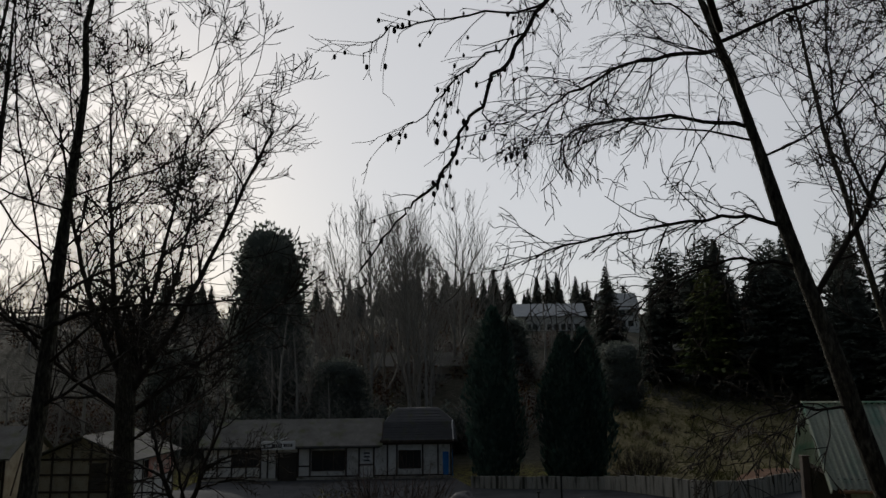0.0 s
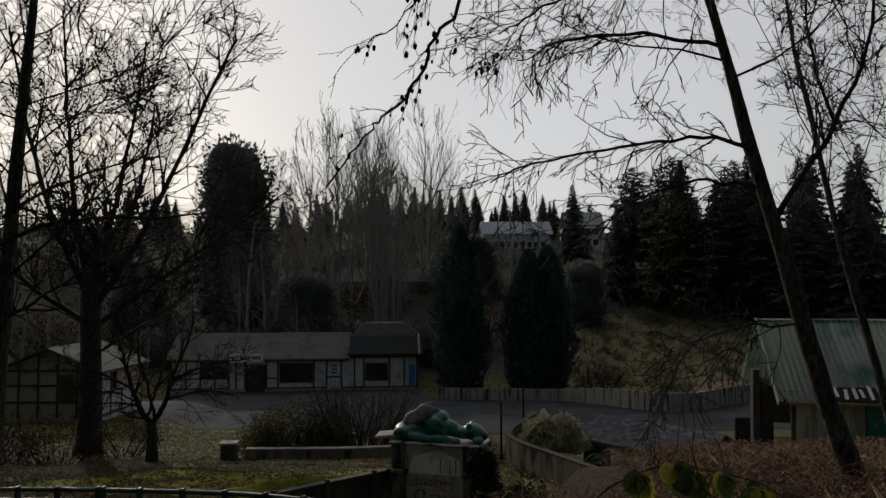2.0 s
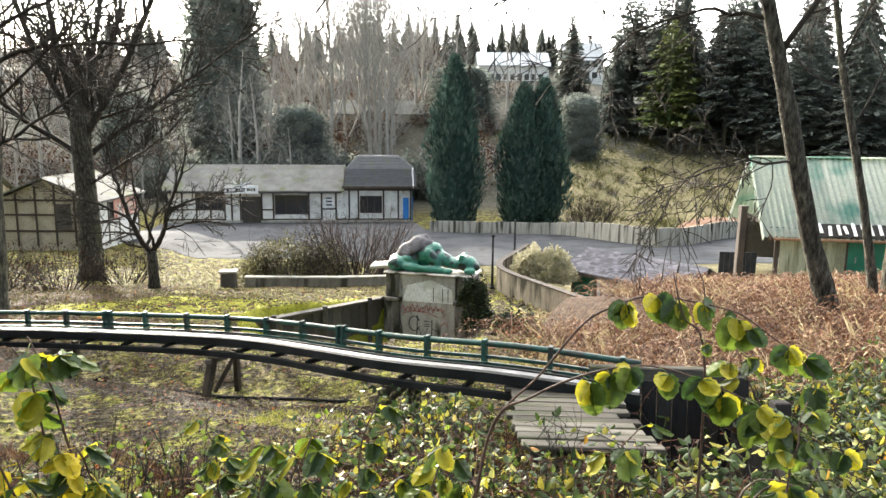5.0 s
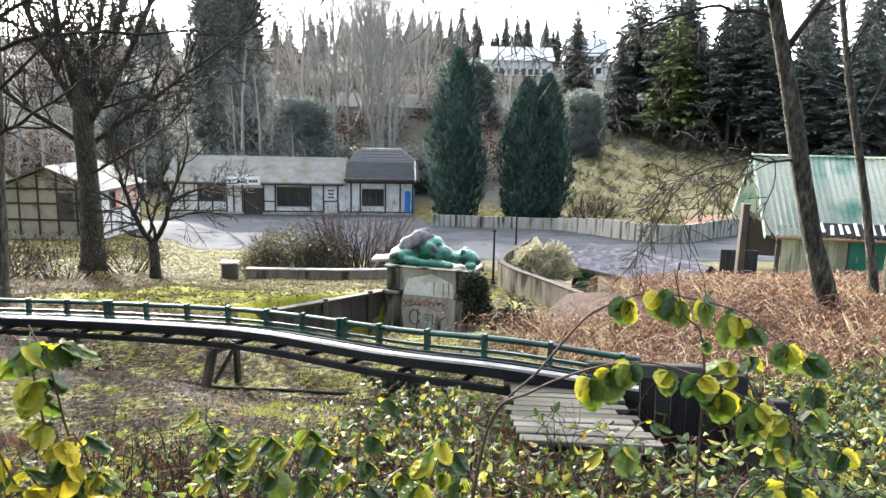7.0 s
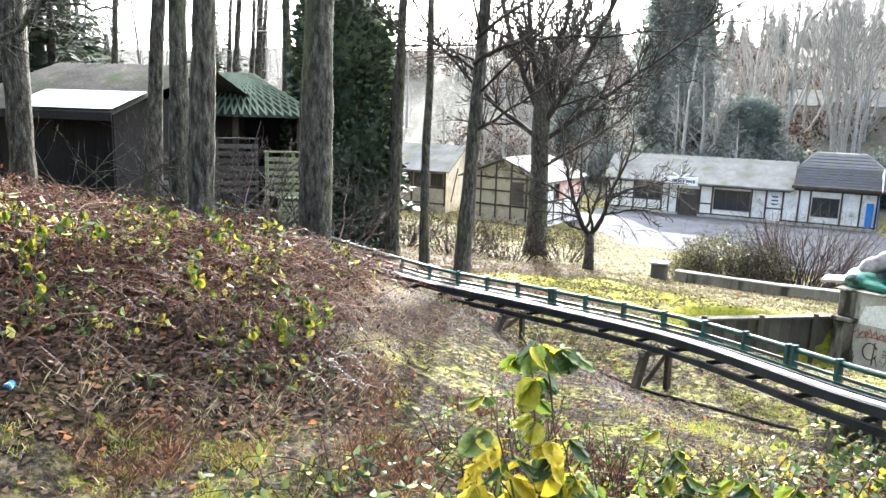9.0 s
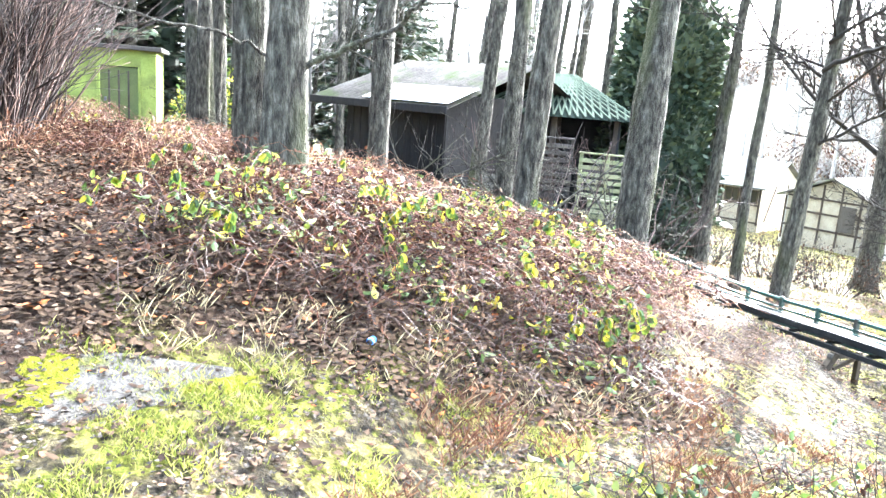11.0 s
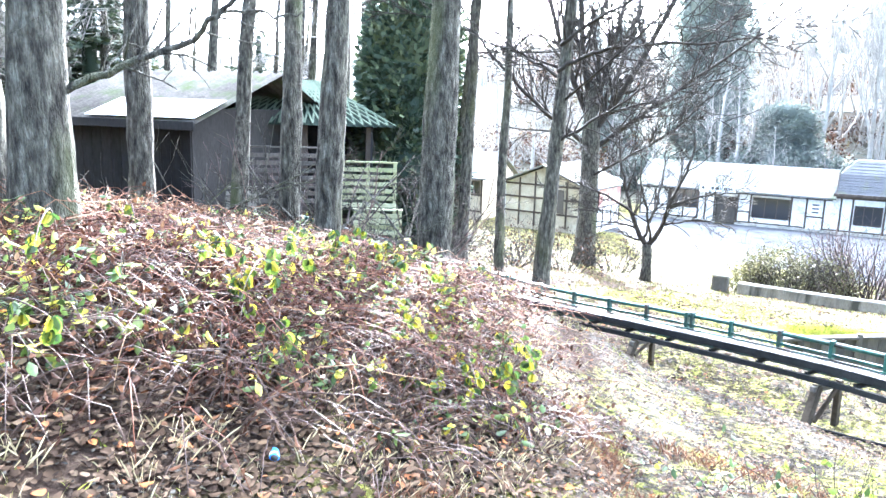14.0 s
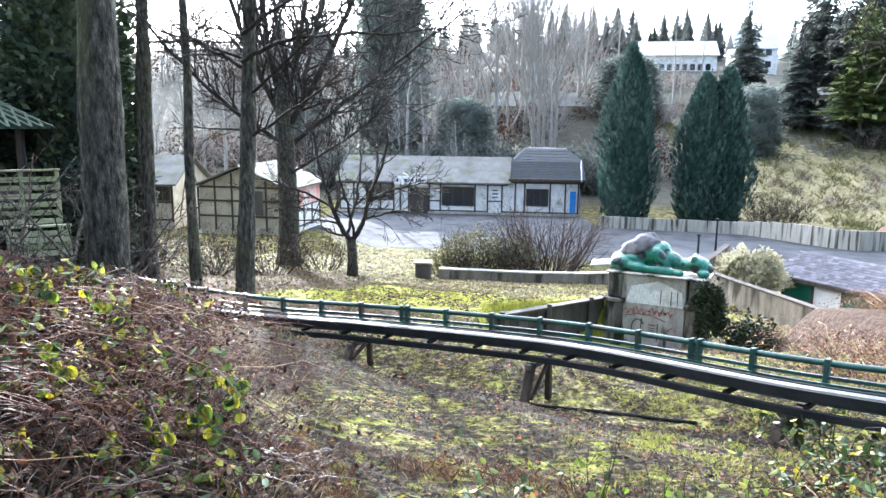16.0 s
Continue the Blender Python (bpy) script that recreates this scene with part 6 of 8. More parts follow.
def broad_tree():
    """The big tree by the houses: one stout trunk that forks into long rising limbs."""
    rng = np.random.default_rng(22)
    x, y = -12.6, 33.0
    g = on(x, y) - 0.2
    t = thing("bare_tree", pose(x, y, g), "broad bare tree forking into many long rising limbs", "tree")
    tr, br = Tubes(), Tubes()
    tr.tube([(0, 0, 0), (0.05, 0, 0.7), (0.1, 0, 2.5), (0.05, 0, 4.6), (0, 0, 6.4), (0.02, 0, 7.6), (-0.1, 0, 8.6)], [0.68, 0.52, 0.46, 0.42, 0.42, 0.36, 0.22], 14)
    fine = dict(SPEC, kids=(7, 5, 4), up=(0.06, 0.05, 0.05, 0.03), angle=(0.45, 1.0), wob=0.12, thin=0.014)
    for line, r, n, L in (([(0, 0, 6.8), (-1.3, 0.3, 9.0), (-2.6, 0.7, 12.2), (-3.6, 1, 15.6), (-4.2, 1, 19)], 0.17, 26, 3.4), ([(-0.1, 0, 7.4), (-0.5, -0.5, 10.2), (-0.8, -0.8, 14), (-1, -1, 18.5)], 0.17, 26, 3.2),
                          ([(0.05, 0, 7.2), (0.6, 0.5, 10.2), (1.2, 1, 14.2), (1.7, 1.3, 18.5)], 0.16, 26, 3.2), ([(0, 0, 6.2), (1.7, -0.4, 8.6), (3.5, -0.8, 12), (5.3, -1, 16), (6.2, -1, 18)], 0.17, 26, 3.4),
                          ([(0.02, 0, 5.4), (2.4, 0.8, 7.4), (5.2, 1.4, 9.6), (8.2, 1.8, 11.8)], 0.13, 28, 2.8), ([(0, 0, 5.6), (-2.6, -0.6, 7.6), (-5, -1, 10), (-7, -1, 12.8)], 0.13, 26, 2.8),
                          ([(0, 0, 6.6), (0.5, 2.4, 9.6), (0.9, 4, 13.5), (1, 5, 16.5)], 0.15, 26, 2.8), ([(0.02, 0, 4.2), (1.8, -1, 5.2), (3.8, -1.6, 6.4), (5.4, -2, 8)], 0.07, 20, 2.0)):
        arch(br, rng, [np.array(q, float) for q in line], r, n, L, fine, 1)
    tr.make("trunk", BARK, t, smooth=True)
    br.make("crown", TWIG, t)


broad_tree()


def forked_tree():
    rng = np.random.default_rng(30)
    x, y = -8.5, 28.3
    t = thing("cherry_tree", pose(x, y, on(x, y) - 0.15), "small forked bare cherry tree on the lawn", "tree")
    tr, br = Tubes(), Tubes()
    tr.tube([(0, 0, 0), (0.02, 0, 0.7), (0, 0, 1.35), (-0.05, 0, 1.6)], [0.26, 0.2, 0.19, 0.2], 10)
    fine = dict(SPEC, kids=(5, 4, 3), up=(0.0, 0.03, 0.02, -0.02), angle=(0.4, 1.0), wob=0.15, thin=0.01)
    for line, r, n in (([(-0.03, 0, 1.5), (-0.5, 0, 2.2), (-0.9, 0.1, 3.3), (-1.3, 0.1, 4.6), (-1.5, 0.2, 5.8)], 0.12, 26), ([(-0.03, 0, 1.5), (0.45, -0.1, 2.2), (0.7, -0.1, 3.2), (1.2, 0, 4.5), (1.4, 0.2, 5.6)], 0.12, 26),
                       ([(-0.7, 0, 2.8), (-1.5, -0.2, 3.3), (-2.6, -0.3, 3.7), (-3.4, -0.3, 3.9)], 0.06, 18), ([(0.65, -0.1, 3.0), (1.5, 0.2, 3.5), (2.6, 0.3, 3.8), (3.5, 0.3, 3.8)], 0.06, 18),
                       ([(0.5, -0.1, 2.4), (1.4, -0.4, 2.7), (2.4, -0.6, 2.8), (3.1, -0.7, 2.6)], 0.045, 16), ([(-0.5, 0, 2.3), (-1.3, 0.4, 2.6), (-2.2, 0.6, 2.7), (-2.9, 0.6, 2.6)], 0.04, 14),
                       ([(-0.2, 0, 1.8), (0.0, 0.7, 3.0), (0.1, 1.2, 4.2), (0.0, 1.5, 5.4)], 0.07, 18), ([(0.1, -0.1, 1.8), (0.0, -0.7, 3.0), (-0.2, -1.0, 4.1), (-0.2, -1.3, 5.2)], 0.06, 18)):
        arch(br, rng, [np.array(q) for q in line], r, n // 2, 1.6, fine, 1)
    tr.make("trunk", BARK, t, smooth=True)
    br.make("crown", TWIG, t)


forked_tree()


SIDE = [(-7.25, 3.5, 9.2), (-6.75, 3.8, 9.48), (-6.25, 4.0, 9.72), (-5.9, 4.08, 9.95), (-5.6, 4.15, 10.25), (-5.2, 4.3, 10.7)]
SIDE_TWIG = [(-6.0, 4.05, 9.88), (-5.7, 4.35, 9.9), (-5.4, 4.6, 9.95)]
SIDE_THIN = [(-7.45, 3.4, 9.3), (-7.4, 2.9, 9.5), (-7.4, 2.2, 9.6), (-7.5, 1.4, 9.75), (-7.6, 0.9, 10.1)]


def low_branch():
    """The long side branch of the mossy tree, and the dead ones on the mound."""
    rng = np.random.default_rng(33)
    b_ = Tubes()
    arch(b_, rng, [np.array(q) for q in SIDE], 0.034, 14, 0.8, dict(SPEC, kids=(4, 3, 2), levels=3), 2)
    arch(b_, rng, [np.array(q) for q in SIDE_TWIG], 0.015, 6, 0.3, dict(SPEC, kids=(4, 3, 2), levels=3), 2)
    arch(b_, rng, [np.array(q) for q in SIDE_THIN], 0.02, 8, 0.7, dict(SPEC, kids=(4, 3, 2), levels=3), 2)
    tagged(b_.make("side_branch", BARK), "long bare side branch growing from the mossy trunk", "branch")
    c = Tubes()
    for i in range(20):
        a = np.array([rng.uniform(-9.5, -5.8), rng.uniform(4.6, 9.5), 0])
        a[2] = on(a[0], a[1]) + 0.15
        grow(c, rng, a, unit(np.array([rng.normal(0, 1), rng.normal(0, 1), 0.25])), 2.2, 0.03, 0, dict(SPEC, kids=(6, 4, 2), levels=2, up=(0, 0, 0, 0)))
    tagged(c.make("fallen_branches", BARK), "fallen bare branches lying on the mound", "branches", kind="stuff")


low_branch()


def pod_branch():
    """The overhanging branch with dangling seed pods."""
    rng = np.random.default_rng(40)
    b_ = Tubes()
    spec = dict(SPEC, up=(-0.05, -0.05, -0.06, -0.1), kids=(9, 5, 3), wob=0.16, angle=(0.35, 0.9))
    spec = dict(spec, kids=(5, 3, 2), up=(-0.02, -0.04, -0.05, -0.06))
    for line, r, n, L in (([(1.63, 6.9, 13.4), (1.35, 6.8, 12.83), (0.97, 6.8, 12.23), (0.68, 6.8, 11.77), (0.51, 6.8, 11.48), (0.35, 6.8, 11.09), (0.08, 6.8, 10.82), (-0.13, 6.8, 10.6), (-0.45, 6.8, 10.12)], 0.026, 20, 0.5),
                          ([(1.6, 6.9, 13.3), (1.32, 6.8, 12.77), (0.59, 6.75, 12.64), (-0.19, 6.7, 12.46), (-0.46, 6.7, 12.11)], 0.016, 22, 0.55),
                          ([(0.68, 6.8, 11.77), (0.84, 6.85, 11.48), (1.0, 6.9, 11.37)], 0.009, 6, 0.3),
                          ([(1.11, 6.8, 12.47), (0.52, 6.75, 12.05), (0.19, 6.7, 11.65), (-0.19, 6.7, 11.37)], 0.011, 18, 0.5),
                          ([(1.56, 6.8, 13.2), (2.01, 6.7, 12.96), (2.67, 6.7, 12.66), (3.09, 6.7, 12.18)], 0.016, 22, 0.7)):
        arch(b_, rng, [np.array(q) for q in line], r, n, L, spec, 2)
    t = thing("overhanging_branch", Matrix.Identity(4), "dark overhanging branch with dangling seed pods", "branch")
    b_.make("twig_mass", TWIG, t)
    tips = np.concatenate([c[0] for c in b_.chunks])[::3]
    tips = [v for v in tips if v[2] < 12.8 and v[0] < 1.5]
    me = None
    for i in range(90):
        v = tips[int(rng.integers(len(tips)))] + rng.normal(0, 0.02, 3) - (0, 0, 0.03)
        if me is None:
            bm = bmesh.new()
            bmesh.ops.create_icosphere(bm, subdivisions=1, radius=1)
            ob = part("seed_pod", bm, TWIG, t)
            me = ob.data
        else:
            ob = shared("seed_pod", me, Matrix.Identity(4), t)
        s = rng.uniform(0.016, 0.032)
        ob.matrix_basis = Matrix.Translation(v) @ Matrix.Diagonal((s * 0.8, s * 0.8, s * 1.3, 1))
    # the crown limb it hangs from
    l = Tubes()
    arch(l, rng, [np.array(q) for q in ((4.6, 10.2, 14.2), (3.6, 8.6, 14.6), (2.6, 7.4, 14.2), (1.63, 6.9, 13.4))], 0.06, 10, 0.9, dict(DROOP, kids=(5, 3, 2)), 1)
    l.make("limb", TWIG, t)


pod_branch()


def conifer(rng, h, r, droop=0.25, dens=9.0, bare=0.05, frond=0.5, power=0.8, core=0.35):
    tr, cr = Tubes(), Tubes()
    tr.tube([(0, 0, 0), (0, 0, h * 0.5), (0, 0, h)], [0.02 * h * 0.7, 0.012 * h * 0.7, 0.01], 8)
    n = int(h * dens)
    f = bare + (1 - bare) * (np.arange(n) + rng.uniform(0, 1, n)) / n
    L = r * (1 - f) ** power * rng.uniform(0.45, 1.25, n) + 0.06
    az = np.arange(n) * 2.4 + rng.uniform(-0.5, 0.5, n)
    k = np.maximum(3, (L / 0.22).astype(int)) * 5
    b_ = np.repeat(np.arange(n), k)
    u = rng.uniform(0, 1, len(b_)) ** 0.7
    wide_ = rng.normal(0, 0.16, len(b_)) * L[b_] * u
    sag = droop * rng.uniform(0.6, 1.4, n)[b_]
    p = np.stack([np.cos(az[b_]) * L[b_] * u - np.sin(az[b_]) * wide_, np.sin(az[b_]) * L[b_] * u + np.cos(az[b_]) * wide_,
                  f[b_] * h - sag * L[b_] * u * u + 0.12 * L[b_] * u + rng.normal(0, 0.06, len(b_))], 1)
    a2 = az[b_] + rng.uniform(-1.0, 1.0, len(b_))
    al = unit(np.stack([np.cos(a2), np.sin(a2), rng.uniform(-0.6, 0.2, len(b_))], 1))
    sd = unit(cross(al, np.broadcast_to([0, 0, 1.0], al.shape)) + rng.normal(0, 0.3, al.shape))
    size = frond * rng.uniform(0.5, 1.2, len(b_)) * (0.3 + 0.7 * (1 - f[b_]) ** 0.6)
    cr.kites(p, al, sd, size, size * 0.3)
    cr.tubes(np.stack([np.stack([np.cos(az) * L * q, np.sin(az) * L * q, f * h - droop * L * q * q + 0.12 * L * q], 1) for q in (0, 0.5, 1)], 1),
             np.stack([0.012 * L + 0.01, 0.008 * L + 0.008, 0 * L + 0.005], 1), 3)
    f0 = np.linspace(bare + 0.02, 0.9, 10)
    cr.tube(np.stack([0 * f0, 0 * f0, f0 * h - 0.15 * r * (1 - f0)], 1), core * r * (1 - f0) ** power + 0.02, 9)
    return tr, cr


def rounded(rng, h, r, lumps=16, per=420, frond=0.7):
    """A broad evergreen crown of overlapping leafy lumps."""
    tr, cr = Tubes(), Tubes()
    tr.tube([(0, 0, 0), (0, 0, h * 0.6)], [0.3, 0.12], 8)
    for i in range(lumps):
        f = (i + rng.uniform(0, 1)) / lumps
        rr = r * (0.45 + 0.3 * math.sin(f * 2.6)) * rng.uniform(0.7, 1.1)
        a = i * 2.4
        off = (r - rr) * math.sin(min(1, f * 1.3 + 0.25) * 2.6)
        c = np.array([off * math.cos(a), off * math.sin(a), rr * 0.7 + f * (h - 1.6 * rr)])
        n = unit(rng.normal(0, 1, (per, 3)))
        k = rng.uniform(0.72, 1.08, per)[:, None]
        p = c + n * k * (rr, rr, rr * 1.1)
        al = unit(n + rng.normal(0, 0.5, n.shape) + (0, 0, 0.3))
        cr.kites(p, al, unit(cross(al, rng.normal(0, 1, n.shape))), frond * rng.uniform(0.6, 1.3, per), np.full(per, frond * 0.28))
        z = np.linspace(-0.8, 0.8, 7)
        cr.tube(c + np.stack([0 * z, 0 * z, z * rr], 1), rr * 0.9 * np.sqrt(1 - z * z) * 0.85, 9)
    return tr, cr


def plant(name, x, y, tr, cr, label, bark, leaf, group="", category="tree", sink=0.3):
    t = thing(name, pose(x, y, on(x, y) - sink), label, category, group)
    tr.make("trunk", bark, t, smooth=True)
    cr.make("crown", leaf, t)
    return t


def scatter(base, places, rng, lo_=0.8, hi_=1.2, sink=0.4):
    for x, y in places:
        s = rng.uniform(lo_, hi_)
        c = copy_thing(base, pose(x, y, on(x, y) - sink, rz=rng.uniform(0, 360)))
        c.scale = (s * rng.uniform(0.9, 1.1), s * rng.uniform(0.9, 1.1), s)


rng0 = np.random.default_rng(50)
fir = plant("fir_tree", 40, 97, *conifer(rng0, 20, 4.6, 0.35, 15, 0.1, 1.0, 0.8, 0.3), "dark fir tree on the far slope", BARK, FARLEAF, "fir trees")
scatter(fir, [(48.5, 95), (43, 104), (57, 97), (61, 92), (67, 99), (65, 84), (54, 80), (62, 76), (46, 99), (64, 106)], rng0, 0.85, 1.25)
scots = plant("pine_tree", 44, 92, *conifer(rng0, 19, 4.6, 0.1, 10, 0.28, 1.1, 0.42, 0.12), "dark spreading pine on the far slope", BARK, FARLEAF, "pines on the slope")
scatter(scots, [(53, 90), (51, 104), (36.5, 106), (58, 84), (71, 90), (49.5, 85), (70, 79), (55, 108), (41, 110), (47, 89), (40, 100), (60, 100)], rng0, 0.75, 1.2)
scatter(fir, [(32.5, 101), (29, 112), (75, 84), (78, 95)], rng0, 0.55, 0.75)
ridge = np.random.default_rng(51)
scatter(fir, [(float(x), float(y)) for x, y in zip(np.linspace(-66, 78, 84) + ridge.uniform(-2, 2, 84), ridge.uniform(168, 205, 84))], ridge, 0.3, 0.58)
# lighter leaf material than the firs: sunlit branches done by colour
pine = plant("pine_tree", 37.5, 94, *conifer(rng0, 17, 4.6, 0.1, 8, 0.2, 1.0, 0.5, 0.12), "pale layered pine tree in front of the firs", BARK, MOSSLEAF)
shade_pine = plant("pine_tree", -31, 4, *conifer(rng0, 14, 3.6, 0.15, 9, 0.1, 0.7, 0.55, 0.15), "dark pine tree behind the green hut", BARK, NEEDLE, "pines in the wood")
scatter(shade_pine, [(-28, 0.5), (-34, 7), (-36, 1.5), (-30, -4.5), (-38, 10), (-33, 13), (-41, 17), (-37, 22), (-44, 8), (-29, 9.5), (-27, 18), (-31, 22), (-36, 28), (-29, 29), (-41, 31), (-25, 35)], rng0, 0.75, 1.1)
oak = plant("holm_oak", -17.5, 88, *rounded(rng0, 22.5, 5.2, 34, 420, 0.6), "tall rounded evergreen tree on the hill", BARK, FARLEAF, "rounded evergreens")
for x, y, s, sz in ((-8.2, 79.5, 0.8, 0.52), (11.0, 99, 1.1, 0.5), (24.5, 90, 0.7, 0.5), (-29, 90, 0.9, 0.55), (-27.5, 3.5, 0.7, 0.4), (-30, 0.5, 0.8, 0.5), (-26, -2.5, 0.7, 0.35)):
    c = copy_thing(oak, pose(x, y, on(x, y) - 0.4, rz=x * 40))
    c.scale = (s * 0.88, s * 0.88, sz * 0.73)
plant("evergreen_tree", -13.0, 17.9, *rounded(rng0, 7.6, 1.75, 30, 1100, 0.24), "dense dark evergreen behind the slatted panels", BARK, NEEDLE)


def cypress(rng, lobes):
    tr, cr = Tubes(), Tubes()
    tr.tube([(0, 0, 0), (0, 0, 3)], [0.25, 0.15], 8)

    def profile(f):
        return np.minimum(1, 0.6 + f * 2.2) * (1 - np.maximum(0, (f - 0.35) / 0.65) ** 1.8) ** 0.8

    for cx, cy, h, r in lobes:
        n = int(330 * h * r * 0.5)
        f = rng.uniform(0, 1, n) ** 0.85
        az = rng.uniform(0, 2 * math.pi, n)
        rr = r * profile(f) * (1 + 0.13 * np.sin(az * 3 + f * 9) + 0.08 * np.sin(az * 7 - f * 17)) * rng.uniform(0.8, 1.04, n)
        out = np.stack([np.cos(az), np.sin(az), 0 * az], 1)
        p = out * rr[:, None] + np.stack([0 * f + cx, 0 * f + cy, 0.1 + f * h * 0.97], 1)
        al = unit(np.array([0, 0, 1.0]) + out * rng.uniform(0.1, 0.7, n)[:, None] + rng.normal(0, 0.2, (n, 3)))
        sd = unit(cross(al, out) + rng.normal(0, 0.3, (n, 3)))
        cr.kites(p, al, sd, rng.uniform(0.35, 0.7, n), rng.uniform(0.1, 0.18, n))
        # inner foliage that closes the crown
        f0 = np.linspace(0, 0.97, 14)
        cr.tube(np.stack([0 * f0 + cx, 0 * f0 + cy, 0.2 + f0 * h], 1), r * 0.78 * profile(f0) + 0.02, 14)
    return tr, cr


plant("cypress_tree", 6.2, 61.0, *cypress(rng0, [(0, 0, 14.4, 2.15)]), "tall dark green columnar cypress behind the low wall", TWIG, CYPRESS, "cypresses")
plant("cypress_tree", 12.7, 61.0, *cypress(rng0, [(-0.7, 0, 12.2, 2.1), (1.0, 0.3, 12.6, 2.1)]), "broad double-topped dark green cypress behind the low wall", TWIG, CYPRESS, "cypresses")


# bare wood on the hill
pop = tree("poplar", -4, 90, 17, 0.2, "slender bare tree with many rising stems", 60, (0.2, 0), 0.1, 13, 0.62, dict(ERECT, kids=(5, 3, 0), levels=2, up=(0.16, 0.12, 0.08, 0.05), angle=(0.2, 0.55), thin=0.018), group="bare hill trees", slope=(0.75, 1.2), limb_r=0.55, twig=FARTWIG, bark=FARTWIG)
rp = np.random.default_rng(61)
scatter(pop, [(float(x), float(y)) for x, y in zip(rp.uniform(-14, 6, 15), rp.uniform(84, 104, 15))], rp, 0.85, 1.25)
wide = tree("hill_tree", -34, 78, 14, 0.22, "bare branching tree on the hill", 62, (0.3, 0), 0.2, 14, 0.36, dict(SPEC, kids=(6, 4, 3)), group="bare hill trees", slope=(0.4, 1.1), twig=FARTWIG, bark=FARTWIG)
scatter(wide, [(float(x), float(y)) for x, y in zip(rp.uniform(-60, 4, 30), rp.uniform(70, 95, 30))], rp, 0.5, 1.1)
scatter(wide, [(float(x), float(y)) for x, y in zip(rp.uniform(15, 70, 16), rp.uniform(100, 140, 16))], rp, 0.5, 1.0)
scatter(wide, [(float(x), float(y)) for x, y in zip(rp.uniform(-95, 75, 60), rp.uniform(120, 175, 60)) if not 16 < x < 52], rp, 0.5, 0.95)
scatter(wide, [(float(x), float(y)) for x, y in zip(rp.uniform(-60, -22, 16), rp.uniform(24, 60, 16)) if x < -0.55 * y - 1.5], rp, 0.7, 1.2)
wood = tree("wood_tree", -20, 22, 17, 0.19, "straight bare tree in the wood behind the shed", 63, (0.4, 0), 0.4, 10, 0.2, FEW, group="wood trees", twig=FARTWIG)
scatter(wood, [(float(x), float(y)) for x, y in zip(rp.uniform(-55, -15, 46), rp.uniform(14, 40, 46)) if x < -0.55 * y - 1.5], rp, 0.7, 1.2)
scatter(wood, [(float(x), float(y)) for x, y in zip(rp.uniform(-45, -22, 22), rp.uniform(-6, 9, 22)) if not (x > -23 and 1 < y < 8)], rp, 0.7, 1.1)
scatter(wood, [(-13.4, 4.9), (-14.0, 5.3), (-14.6, 5.6), (-15.2, 5.5), (-15.8, 6.0), (-16.3, 6.1), (-15.0, 6.3), (-16.8, 6.7), (-14.3, 6.1), (-13.0, 5.4), (-17.5, 7.2), (-12.4, 5.3)], rp, 0.55, 0.85)
scatter(wood, [(float(x), float(y)) for x, y in zip(rp.uniform(-34, -20, 26), rp.uniform(8, 20, 26))], rp, 0.6, 1.0)
scatter(wide, [(float(x), float(y)) for x, y in zip(rp.uniform(-52, -26, 48), rp.uniform(1, 42, 48))], rp, 0.5, 0.95)


# ---- shrubs ----
def shrub(name, x, y, r, h, label, seed, stems=40, leaves=0, leaf=MOSSLEAF, twig=TWIG, size=0.09, z=None, spread=0.5, group=""):
    rng = np.random.default_rng(seed)
    t = thing(name, pose(x, y, (on(x, y) if z is None else z) - 0.08), label, "bush", group)
    st_, lf = Tubes(), Tubes()
    spec = dict(SPEC, kids=(4, 3, 2), levels=2, up=(0.1, 0.06, 0.02, 0))
    for i in range(stems):
        az, rr = rng.uniform(0, 6.28), r * 0.4 * math.sqrt(rng.uniform(0, 1))
        p = np.array([rr * math.cos(az), rr * math.sin(az), 0])
        d = unit(np.array([math.cos(az) * spread, math.sin(az) * spread, 1]) + rng.normal(0, 0.2, 3))
        grow(st_, rng, p, d, h * rng.uniform(0.6, 1.0), 0.018 * h / 2, 0, spec)
    st_.make("stem_clump", twig, t)
    if leaves:
        az, ph = rng.uniform(0, 6.28, leaves), np.arccos(rng.uniform(0, 1, leaves))
        k = rng.uniform(0.7, 1.08, leaves) * (1 + 0.18 * np.sin(3 * az + 2) + 0.1 * np.sin(7 * az + 5 * ph))
        p = np.stack([r * k * np.sin(ph) * np.cos(az), r * k * np.sin(ph) * np.sin(az) * 0.7, h * 0.8 * k * np.cos(ph) + 0.1], 1)
        al = unit(rng.normal(0, 1, (leaves, 3)) + np.stack([np.cos(az), np.sin(az), 0 * az + 0.6], 1))
        lf.leaves(p, al, unit(cross(al, rng.normal(0, 1, (leaves, 3)))), size * rng.uniform(0.7, 1.4, leaves), size * 0.55)
    if leaves:
        lf.make("foliage", leaf, t)
    return t


shrub("evergreen_bush", -3.6, 30.4, 2.4, 2.1, "olive-brown evergreen bush in the planter", 70, 130, 6500, OLIVE, size=0.1, spread=0.9)
shrub("bare_shrub", -0.9, 30.6, 2.0, 3.4, "bare twiggy shrub in the planter", 71, 80, spread=0.8, twig=THICKET)
shrub("bare_shrub", 17.5, 61.5, 2.0, 3.2, "bare twiggy shrub beyond the wall", 72, 34, spread=0.8)
